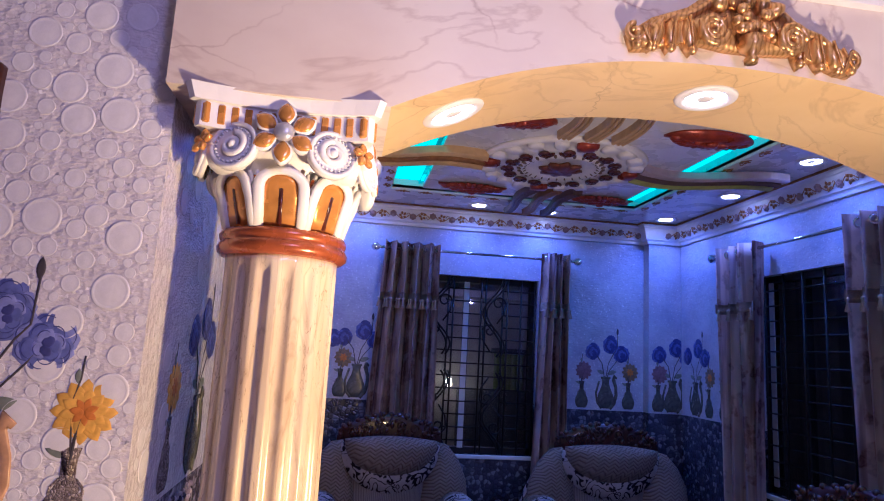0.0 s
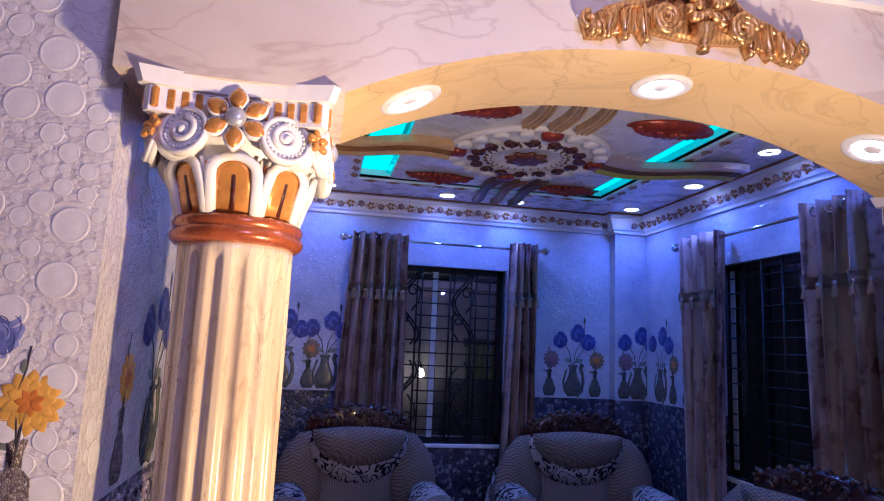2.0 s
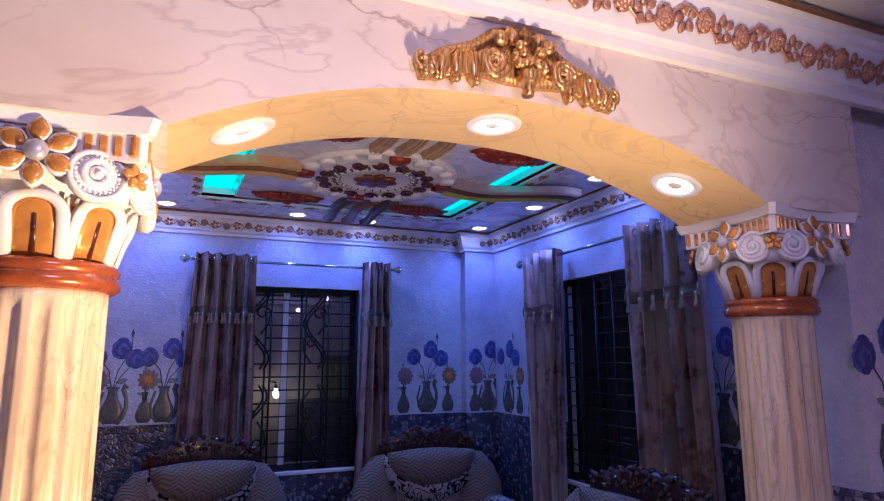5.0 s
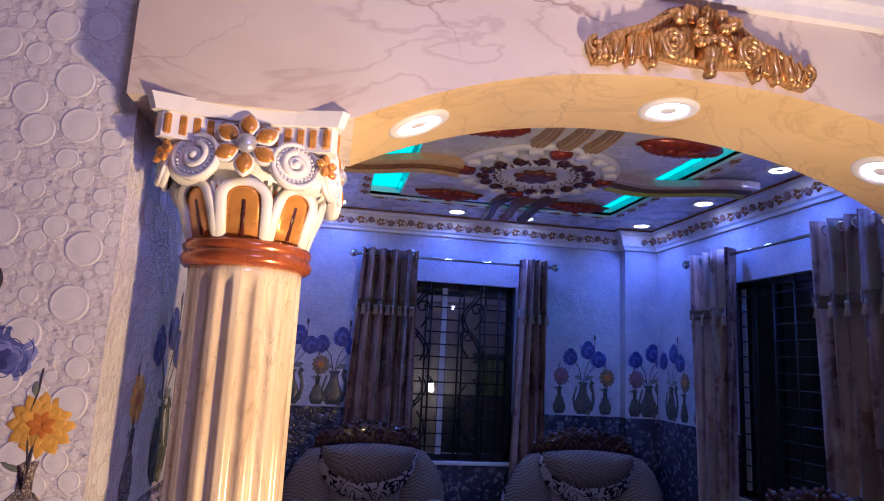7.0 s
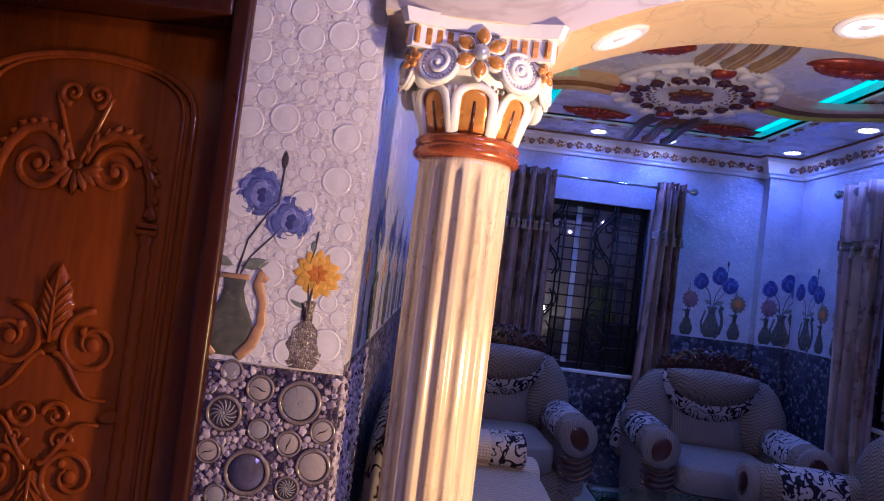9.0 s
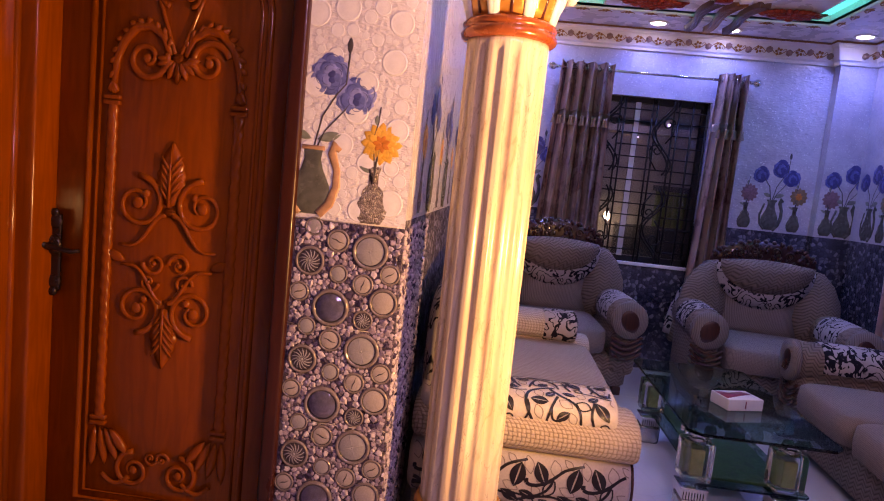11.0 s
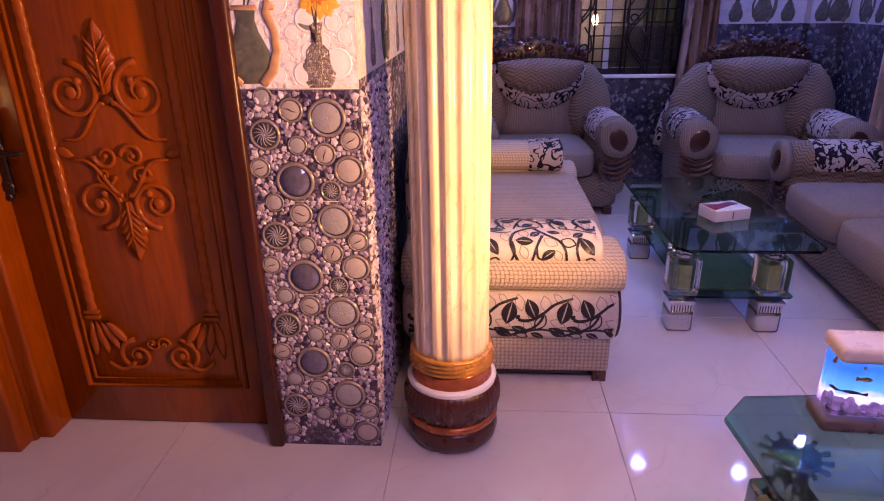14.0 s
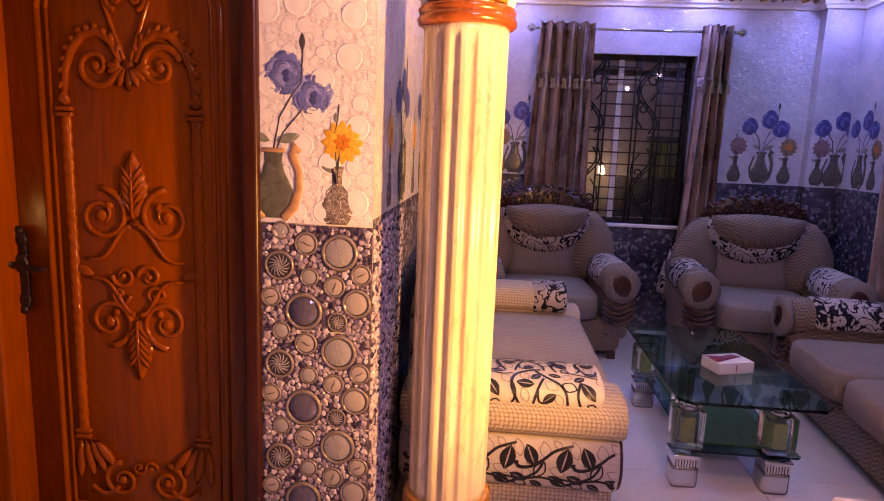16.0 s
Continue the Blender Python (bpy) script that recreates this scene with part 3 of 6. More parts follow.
bm.faces.new(cols[-1])
arch = struct("arch_beam", bm, M_MARBLE, "cream veined marble-painted arch between two columns", "arch", False)
# underside faces get the warm-lit copy of the marble
arch.data.materials.append(M_SOFFIT)
for p in arch.data.polygons:
    if p.normal.z < -0.5 and 0.56 < p.center.x < 2.32:
        p.material_index = 1

# floor of large polished tiles
struct("floor", box((-2.75, -2.15, -0.10), (4.45, YB + 0.15, -0.006)), M_GROUT, "floor bed with grout joints")
floor = bpy.data.objects["floor"]
floor_tile = mesh_of("floor_tile", box((-0.3985, -0.3985, -0.012), (0.3985, 0.3985, 0), 0.0015, 1), M_FLOOR, False)
for i in range(-4, 4):
    for j in range(-5, 4):
        same("floor_tile", floor_tile, floor, pose(0.955 + 0.8 * i + 0.4, 2.24 + 0.8 * j + 0.4, 0))

# cornices
PROFILE = [(0, 0), (0.018, 0), (0.024, 0.018), (0.032, 0.026), (0.040, 0.030), (0.075, 0.115), (0.083, 0.120), (0.088, 0.136), (0.105, 0.140), (0.105, 0.16), (0, 0.16)]


def cornice(name, path, z, label, vine, step, scale=1.0):
    c = struct(name, sweep([(o * scale, u * scale + z) for o, u in PROFILE], path), M_WHITE, label, "cornice")
    dark = sweep([(0.104 * scale, 0.141 * scale + z), (0.109 * scale, 0.141 * scale + z), (0.109 * scale, 0.156 * scale + z), (0.104 * scale, 0.156 * scale + z)], path)
    part("trim_line", dark, M_BROWNGOLD, c, "dark gilt line")
    rose, sprig = vine
    for (ax, ay), (bx, by) in zip(path, path[1:]):
        d = Vector((bx - ax, by - ay, 0))
        n = int(d.length / step)
        if n < 1:
            continue
        turn = math.atan2(d.y, d.x)
        tilt = Matrix.Rotation(math.atan2(0.035, 0.085), 4, "X")
        for i in range(n):
            m = Matrix.Translation((ax + d.x * (i + 0.5) / n, ay + d.y * (i + 0.5) / n, z + 0.072 * scale)) @ Matrix.Rotation(turn + math.pi, 4, "Z") @ Matrix.Translation((0, -0.060 * scale, 0)) @ tilt @ Matrix.Diagonal((scale, scale, scale, 1))
            same("rose", rose, c, m @ Matrix.Diagonal((1, 1, 1 if i % 2 else -1, 1)))
            same("leaf_sprig", sprig, c, m @ Matrix.Translation((step / 2 / scale, 0, 0)) @ Matrix.Diagonal((1, 1, 1 if i % 2 else -1, 1)))
    return c


def vine_meshes(mat_a, mat_b):
    bm = bmesh.new()
    for k, (r, n) in enumerate(((0.026, 6), (0.019, 5), (0.012, 4))):
        for i in range(n):
            prism(circle(r * 0.5, 9, 0, r * 0.52), 0.003 + 0.004 * k + 0.0007 * i, bm, pose(0, 0, 0.008, 0, 360 / n * i + 23 * k, 0), 0.003)
    blob((0, -0.013, 0.010), (0.006, 0.005, 0.006), 1, 8, 5, bm)
    rose = mesh_of("rose", bm, mat_a)
    bm = bmesh.new()
    for ax, az, rot in ((-0.004, 0.004, -12), (0.004, 0.002, 48), (-0.006, -0.004, -75), (0.004, -0.008, 120), (-0.004, -0.008, 200)):
        prism(leaf_outline(0.027, 0.0095, 5), 0.004, bm=bm, m=pose(ax, 0, az, 0, rot, 0), dome=0.003)
    tube([(-0.055 + 0.11 * i / 12, -0.005, -0.034 * math.sin(i / 12 * math.pi) + 0.008) for i in range(13)], 0.0032, 5, bm)
    tube([(0.03 + 0.03 * i / 6, -0.003, 0.004 + 0.016 * math.sin(i / 6 * math.pi)) for i in range(7)], 0.002, 5, bm)
    return rose, mesh_of("leaf_sprig", bm, mat_b)


VINE_GOLD = vine_meshes(M_HALLVINE, M_HALLVINE)
VINE_ROOM = vine_meshes(M_VINE, M_BROWNGOLD)
cornice("cornice_room", [(XL, ARCH_B), (XL, YB)][::-1], SOFFIT - 0.155, "white cornice with painted rose vine", VINE_ROOM, 0.15)
cornice("cornice_room_back", [(XR, ARCH_B), (XR, 5.41), (2.92, 5.41), (2.92, YB), (XL, YB)], SOFFIT - 0.155, "white cornice with painted rose vine above the windows", VINE_ROOM, 0.15)
cornice("cornice_hall", [(4.3, ARCH_F), (-0.3, ARCH_F)], 2.572, "white cornice with gilt rose vine above the arch", VINE_GOLD, 0.145, 1.35)
# trim round the tray
trim = [(0, -0.012), (0.075, -0.012), (0.085, 0.0), (0.085, 0.02), (0, 0.02)]
c = struct("trim_tray", sweep([(o - 0.085, u + SOFFIT) for o, u in trim], [(x0, y0), (x1, y0), (x1, y1), (x0, y1), (x0, y0 + 0.001)]), M_WHITE, "white moulded trim with dark scrolls round the tray", "trim")
sprig = VINE_ROOM[1]
for (ax, ay), (bx, by) in zip([(x0, y0), (x1, y0), (x1, y1), (x0, y1)], [(x1, y0), (x1, y1), (x0, y1), (x0, y0)]):
    d = Vector((bx - ax, by - ay, 0))
    n = int(d.length / 0.16)
    for i in range(n):
        m = Matrix.Translation((ax + d.x * (i + 0.5) / n, ay + d.y * (i + 0.5) / n, SOFFIT - 0.012)) @ Matrix.Rotation(math.atan2(d.y, d.x), 4, "Z") @ Matrix.Translation((0, -0.04, 0)) @ Matrix.Rotation(math.pi / 2, 4, "X") @ Matrix.Diagonal((0.9, 0.9, 0.9, 1))
        same("leaf_sprig", sprig, c, m)
# glowing cove strips in the tray's gap
for lo, hi in (((x0 + 0.01, y0 + 0.01), (x0 + 0.19, y1 - 0.01)), ((x1 - 0.19, y0 + 0.01), (x1 - 0.01, y1 - 0.01)), ((x0 + 0.2, y1 - 0.12), (x1 - 0.2, y1 - 0.01)), ((x0 + 0.2, y0 + 0.01), (x1 - 0.2, y0 + 0.15))):
    cv = thing("cove_light", "glowing turquoise light strip in the ceiling tray", "cove light", group="cove lights round the tray")
    part("diffuser", box((*lo, SOFFIT + 0.06), (*hi, SOFFIT + 0.075)), M_COVE, cv)

# ---------------------------------------------------------------- downlights


def downlight(x, y, z, tilt, label, group):
    d = thing("downlight", label, "downlight", Matrix.Translation((x, y, z)) @ Matrix.Rotation(tilt, 4, "Y") @ Matrix.Diagonal((1.18, 1.18, 1, 1)), group)
    part("rim", lathe([(0.044, 0.0), (0.048, -0.006), (0.060, -0.008), (0.068, -0.004), (0.070, 0.004), (0.044, 0.004)], 28), M_WHITE, d)
    part("lens", lathe([(0.020, -0.003), (0.045, -0.003), (0.045, 0.003), (0.020, 0.003)], 24), M_LENS, d, "glowing white ring lens")
    part("middle", lathe([(0, -0.004), (0.018, -0.004), (0.020, -0.002), (0.020, 0.003), (0, 0.003)], 20), M_WHITE, d, "pale unlit middle")
    return d


for sx, sy in ROOM_SPOTS:
    downlight(sx, sy, SOFFIT - 0.001, 0, "round white recessed downlight, lit, in the ceiling border", "downlights of the room")
for sx, sy in ARCH_SPOTS:
    slope = (arch_z(sx + 0.01) - arch_z(sx - 0.01)) / 0.02
    downlight(sx, sy, arch_z(sx) - 0.002, -math.atan(slope), "round white recessed downlight, lit, under the arch", "downlights of the arch")

# ---------------------------------------------------------------- columns


def column(x, y, label):
    col = thing("column", label, "column", (x, y, 0), "columns of the arch")
    # plinth and base
    part("plinth", lathe([(0, 0), (0.143, 0), (0.158, 0.02), (0.164, 0.045), (0.160, 0.075), (0.153, 0.085), (0.10, 0.09)], 48), M_MAROON, col)
    part("lower_band", lathe([(0.153, 0.085), (0.162, 0.092), (0.164, 0.105), (0.159, 0.115), (0.143, 0.118)], 48), M_COPPER, col)
    part("ribbed_bulge", lathe([(0.143, 0.115), (0.160, 0.125), (0.170, 0.165), (0.168, 0.205), (0.155, 0.235), (0.143, 0.242), (0.1, 0.245)], 144, ripple=lambda a, i: 1 + (0.018 * math.cos(48 * a) if 0 < i < 5 else 0)), M_MAROON, col)
    part("white_ring", lathe([(0.155, 0.234), (0.158, 0.246), (0.151, 0.256), (0.134, 0.258)], 48), M_WHITE, col)
    part("neck", lathe([(0.143, 0.255), (0.140, 0.262), (0.137, 0.290), (0.136, 0.305), (0.12, 0.306)], 48), M_COPPER, col)
    prof = [(0.124, 0.303)]
    for k in range(4):
        prof += [(0.137, 0.306 + k * 0.015), (0.149 - 0.001 * k, 0.3125 + k * 0.015), (0.137, 0.319 + k * 0.015)]
    part("gilt_rings", lathe(prof + [(0.12, 0.368)], 48), M_AMBER, col)
    # fluted shaft: flats with narrow round grooves that end below the neck
    def flute(a, i):
        u = (a / (2 * math.pi) * 16) % 1.0
        deep = max(0.0, 1 - ((u - 0.5) / 0.30) ** 2) ** 0.8
        return 1 - (0.085 * deep if 2 <= i <= 7 else 0)
    part("shaft", lathe([(0.1, 0.364), (0.130, 0.366), (0.129, 0.385), (0.129, 0.41), (0.128, 0.8), (0.1275, 1.3), (0.127, 1.75), (0.127, 1.80), (0.127, 1.825), (0.127, 1.846), (0.1, 1.848)], 192, ripple=flute), M_SHAFT, col)
    part("collar", lathe([(0.12, 1.840), (0.138, 1.842), (0.147, 1.850), (0.149, 1.862), (0.143, 1.872), (0.140, 1.875), (0.144, 1.880), (0.146, 1.890), (0.139, 1.899), (0.11, 1.902)], 48), M_COPPER, col)
    # bell of the capital
    part("bell", lathe([(0.11, 1.90), (0.118, 1.902), (0.122, 1.95), (0.134, 2.00), (0.154, 2.035), (0.172, 2.065), (0.176, 2.09), (0.15, 2.10), (0.1, 2.105)], 48), M_WHITE, col)
    # abacus with hollow sides and its row of gilt blocks
    def abacus(half, hollow, z0, z1, grow=0.0):
        pts = []
        for k in range(4):
            ang = k * math.pi / 2
            for i in range(9):
                u = -1 + 2 * i / 8
                px, py = u * half * 0.93, -half * (1 - hollow * (1 - u * u))
                pts.append((px * math.cos(ang) - py * math.sin(ang), px * math.sin(ang) + py * math.cos(ang)))
        bm = bmesh.new()
        lo = [bm.verts.new((px, py, z0)) for px, py in pts]
        hi = [bm.verts.new((px * (1 + grow), py * (1 + grow), z1)) for px, py in pts]
        n = len(pts)
        for i in range(n):
            bm.faces.new((lo[i], lo[(i + 1) % n], hi[(i + 1) % n], hi[i]))
        bm.faces.new(lo)
        bm.faces.new(hi)
        return bm
    part("abacus_frieze", abacus(0.188, 0.14, 2.092, 2.148), M_WHITE, col, smooth=False)
    part("abacus", abacus(0.200, 0.14, 2.147, 2.180, 0.05), M_WHITE, col, smooth=False)
    block = mesh_of("frieze_block", box((-0.0075, -0.006, -0.021), (0.0075, 0.004, 0.021), 0.002, 1), M_AMBER, False)
    corner = mesh_of("corner_block", box((-0.022, -0.008, -0.022), (0.022, 0.006, 0.022), 0.003, 1), M_AMBER, False)
    # six-petalled flower, volute, tongue leaf, rib
    petal_out = [(x, z + 0.016) for x, z in leaf_outline(0.058, 0.0215, 8)]
    petal_in = [(x * 0.80, z * 0.86 + 0.020) for x, z in leaf_outline(0.058, 0.0215, 8)]
    pw, pg = bmesh.new(), bmesh.new()
    for k in range(6):
        prism(petal_out, 0.012, pw, pose(0, 0, 0, 0, 60 * k, 0), 0.002)
        prism(petal_in, 0.0145, pg, pose(0, 0, 0, 0, 60 * k, 0), 0.004)
    flower_w, flower_g = mesh_of("petals", pw, M_WHITE), mesh_of("petal_inlay", pg, M_AMBER)
    bud = mesh_of("bud", blob((0, -0.014, 0), (0.022, 0.016, 0.022), 1.0, 16, 10), M_BUD)
    small = bmesh.new()
    for k in range(5):
        prism([(x, z + 0.004) for x, z in leaf_outline(0.026, 0.009, 6)], 0.008, small, pose(0, 0, 0, 0, 72 * k, 0), 0.003)
    small_flower = mesh_of("small_flower", small, M_AMBER)
    vol = tube(spiral(0, 0, 0.025, 0.004, math.pi * 0.5, 1.6, -0.017, 34), [0.0075 - 0.003 * i / 34 for i in range(35)], 7)
    prism(circle(0.047, 28), 0.012, vol, dome=0.003)
    tube([(0.043 * math.cos(i * math.pi / 16), -0.014, 0.043 * math.sin(i * math.pi / 16)) for i in range(33)], 0.0055, 6, vol)
    blob((0, -0.018, 0), (0.009, 0.010, 0.009), 1, 10, 8, vol)
    for k in range(26):
        a = math.pi * 2 * k / 26
        blob((0.0345 * math.cos(a), -0.015, 0.0345 * math.sin(a)), (0.0026, 0.004, 0.0026), 1, 6, 4, vol)
    volute = mesh_of("volute", vol, M_WHITE)

    def arch_shape(w, h, n=8):
        return [(-w, 0), (w, 0)] + [(w * math.cos(math.pi * i / n), h - w + w * math.sin(math.pi * i / n)) for i in range(n + 1)]
    hood = bmesh.new()
    tube([(-0.030, -0.004, -0.002), (-0.031, -0.006, 0.05)] + [(-0.031 * math.cos(math.pi * i / 10), -0.010, 0.072 + 0.031 * math.sin(math.pi * i / 10)) for i in range(11)] + [(0.031, -0.006, 0.05), (0.030, -0.004, -0.002)], 0.0085, 7, hood)
    leaf_hood = mesh_of("leaf_hood", hood, M_WHITE)
    tongue_b = prism(arch_shape(0.026, 0.098), 0.004, dome=0.003)
    tongue = mesh_of("leaf_tongue", tongue_b, M_AMBER)
    slit = mesh_of("leaf_slit", prism(arch_shape(0.0028, 0.066), 0.0085), M_MAROON)
    rib_b = tube([(-0.004, -0.004, 0.0), (-0.003, -0.006, 0.05), (0.0, -0.015, 0.085), (0.003, -0.028, 0.118)], [0.007, 0.0065, 0.006, 0.004], 6)
    rib = mesh_of("leaf_rib", rib_b, M_WHITE)
    rib_g = mesh_of("leaf_rib_inlay", tube([(0.009, -0.004, 0.0), (0.010, -0.006, 0.05), (0.011, -0.014, 0.085), (0.014, -0.026, 0.108)], 0.004, 6), M_COPPER)
    for k in range(4):
        q = Matrix.Rotation(k * math.pi / 2, 4, "Z")
        same("petals", flower_w, col, q @ pose(0, -0.184, 2.088, -10))
        same("petal_inlay", flower_g, col, q @ pose(0, -0.184, 2.088, -10))
        same("bud", bud, col, q @ pose(0, -0.186, 2.088, -10))
        for s in (-1, 1):
            same("volute", volute, col, q @ pose(s * 0.098, -0.168, 2.054, -10, 0, s * 20) @ Matrix.Diagonal((s * 1.14, 1.1, 1.14, 1)))
        for i in range(-5, 6):
            if i == 0:
                continue
            u = i / 5.6 * 0.86
            same("frieze_block", block, col, q @ pose(u * 0.175, -0.188 * (1 - 0.14 * (1 - u * u)) + 0.002, 2.121))
        d = q @ Matrix.Rotation(math.pi / 4, 4, "Z")
        same("corner_block", corner, col, d @ pose(0, -0.246, 2.121))
        same("small_flower", small_flower, col, d @ pose(0, -0.236, 2.062, -16))
    for k in range(8):
        q = Matrix.Rotation(k * math.pi / 4, 4, "Z")
        same("leaf_hood", leaf_hood, col, q @ pose(0, -0.122, 1.903, 15) @ Matrix.Diagonal((1.55, 1, 1.18, 1)))
        same("leaf_tongue", tongue, col, q @ pose(0, -0.122, 1.903, 15) @ Matrix.Diagonal((1.55, 1.2, 1.18, 1)))
        same("leaf_slit", slit, col, q @ pose(0, -0.122, 1.908, 15) @ Matrix.Diagonal((1.55, 1.2, 1.18, 1)))
        h = q @ Matrix.Rotation(math.pi / 8, 4, "Z")
        for s in (-1, 1):
            same("leaf_rib", rib, col, h @ pose(s * 0.006, -0.126, 1.90, 4) @ Matrix.Diagonal((s, 1, 1, 1)))
        same("leaf_rib_inlay", rib_g, col, h @ pose(-0.01, -0.126, 1.90, 4))
    return col


# corner bodies that carry the volutes
def column_pair():
    for x in (0.36, 2.50):
        col = column(x, 2.12, "fluted streaked-marble column with gilt flower capital")
        for k in range(4):
            m = Matrix.Rotation(k * math.pi / 2 + math.pi / 4, 3, "Z")
            part("corner_scroll", blob(m @ Vector((0, -0.166, 2.058)), (0.052, 0.050, 0.050), 0.7, 18, 12), M_WHITE, col)


column_pair()

# gilt relief over the arch
orn = thing("gilt_relief", "gilded plaster relief of roses and scrolls above the arch", "relief", pose(1.41, ARCH_F, 2.445) @ Matrix.Diagonal((0.90, 1, 0.96, 1)))
bm = prism([(-0.33, -0.035), (-0.315, -0.075), (-0.27, -0.070), (-0.2, -0.045), (-0.15, -0.035), (-0.05, -0.045), (0.05, -0.045), (0.15, -0.035), (0.2, -0.045), (0.27, -0.070), (0.315, -0.075), (0.33, -0.035), (0.26, 0.015), (0.16, 0.055), (0.10, 0.10), (0.04, 0.118), (-0.04, 0.118), (-0.10, 0.10), (-0.16, 0.055), (-0.26, 0.015)], 0.018, dome=0.012)
part("backing", bm, M_GILT, orn)
for s in (-1, 1):
    rose_b = tube(spiral(s * 0.112, -0.018, 0.040, 0.006, 0, 2.4 * s, -0.058, 36), [0.010 - 0.004 * i / 36 for i in range(37)], 7)
    for k in range(6):
        part("rose_petal", prism(leaf_outline(0.046, 0.022, 6), 0.006, m=pose(s * 0.112, -0.044, -0.018, 12, 60 * k, 0), dome=0.008), M_GILT, orn)
    part("rose_boss", rose_b, M_GILT, orn)
    part("wing", tube([(s * (0.06 + 0.26 * i / 14), -0.026 + 0.006 * i / 14, 0.085 - 0.115 * (i / 14) ** 0.9 + 0.006 * math.sin(i * 0.9)) for i in range(15)], [0.013 - 0.004 * i / 14 for i in range(15)], 8), M_GILT, orn)
    part("wing_tip", tube(spiral(s * 0.312, -0.036, 0.024, 0.006, math.pi * 0.5, -1.2 * s, -0.028, 18), 0.008, 6), M_GILT, orn)
    for k, (px, pz, ln, ang) in enumerate(((0.165, 0.030, 0.105, 185), (0.205, 0.022, 0.098, 172), (0.240, 0.008, 0.090, 160), (0.272, -0.006, 0.078, 148), (0.300, -0.018, 0.062, 205), (0.062, 0.035, 0.05, 150))):
        leaf = prism(leaf_outline(ln, 0.021, 8), 0.022 + 0.003 * (k % 3), m=pose(s * px, -0.006, pz, 0, s * ang, 0), dome=0.010)
        tube([pose(s * px, -0.006, pz, 0, s * ang, 0) @ Vector((0, -0.034 - 0.003 * (k % 3), ln * q)) for q in (0.08, 0.4, 0.7, 0.92)], [0.004, 0.004, 0.003, 0.002], 5, leaf)
        part("acanthus_leaf", leaf, M_GILT, orn)
        part("leaf_curl", blob((s * (px - 0.003) + s * ln * 0.9 * math.sin(math.radians(ang)), -0.030, pz + ln * 0.9 * math.cos(math.radians(ang))), (0.013, 0.012, 0.012), 1, 10, 7), M_GILT, orn)
    for k in range(3):
        part("top_leaf", prism(leaf_outline(0.062, 0.022, 7), 0.030, m=pose(s * 0.028 * k, -0.01, 0.052, 0, s * 30 * k, 0), dome=0.014), M_GILT, orn)
part("urn", lathe([(0, -0.088), (0.016, -0.088), (0.018, -0.078), (0.012, -0.070), (0.026, -0.055), (0.032, -0.042), (0.027, -0.03), (0.031, -0.022), (0.0, -0.02)], 16, at=(0, -0.045, 0)), M_GILT, orn)
random.seed(4)
for k in range(11):
    part("small_flower", blob((random.uniform(-0.052, 0.052), -0.058, random.uniform(-0.012, 0.05)), (0.015, 0.013, 0.014), 1, 10, 7), M_GILT, orn)

# ---------------------------------------------------------------- carved door
DX0, DX1, DY = -1.10, -0.285, 2.11
door = tagged(thing("door_1", "closed carved hardwood door with orange-brown lacquer", "door", kind="structure"))
part("leaf", box((DX0, DY, 0.006), (DX1, DY + 0.045, 2.13), 0.003, 1), M_DOOR, door)
# jamb and head take the darkened copy, the stiles the door's own wood
for nm, lo, hi in (("jamb", (DX1, 1.985, 0), (-0.235, 2.16, 2.205)), ("stile", (-1.165, 2.0, 0), (DX0, 2.16, 2.205)), ("stile", (-1.32, 1.915, 0), (-1.165, 2.16, 2.205)), ("head_jamb", (DX0, 1.985, 2.13), (DX1, 2.16, 2.205))):
    part(nm, box(lo, hi, 0.012, 3), M_DOOR if nm == "stile" else M_FRAME, door, "orange-brown lacquered post" if nm == "stile" else "lacquered frame darkened for its shade")
part("jamb_bead", tube([(-1.167, 1.998, 0), (-1.167, 1.998, 2.2)], 0.014, 8), M_DOOR, door)
# raised moulding of the panel with an arched head
MX0, MX1 = -0.985, -0.392


def panel_loop(inset):
    a, b, lo = MX0 + inset, MX1 - inset, 0.17 + inset
    pts = [(a, 1.87), (a, lo), (b, lo), (b, 1.87)]
    c, w = (a + b) / 2, (b - a) / 2
    arc = [(c + w * math.cos(math.pi * i / 16) * (0.995 if 0 < i < 16 else 1), 1.87 + (0.145 - inset * 0.3) * math.sin(math.pi * i / 16) ** 0.75) for i in range(1, 16)]
    return pts + arc


for inset, r in ((0.0, 0.011), (0.030, 0.006)):
    lp = panel_loop(inset)
    part("panel_moulding", tube([(x, DY - 0.004, z) for x, z in lp] + [(lp[0][0], DY - 0.004, lp[0][1])], r, 8), M_DOOR, door)
CX = -0.694


def relief(name, bm, label=""):
    for v in bm.verts:
        v.co.y = DY + (v.co.y - DY) * 0.72
    return part(name, bm, M_DOOR, door, label)


def palmette(cx, cz, size, down, base_y):
    """One broad lobed leaf with a midrib and slanting veins."""
    ln, n = size * 0.98, 42
    side = [(size * 0.235 * math.sin(math.pi * (i / n) ** 0.75) ** 0.8 * (0.84 + 0.16 * abs(math.cos(i / n * 6 * math.pi))), ln * i / n) for i in range(n + 1)]
    turn = pose(cx, base_y, cz, 0, 180 if down else 0, 0)
    relief("carved_leaf", prism([(-q, r) for q, r in side] + side[-2:0:-1], 0.007, m=turn, dome=0.014))
    bm = tube([turn @ Vector((0, -0.021, 0)), turn @ Vector((0, -0.024, ln * 0.5)), turn @ Vector((0, -0.014, ln * 0.95))], [0.007, 0.005, 0.002], 6)
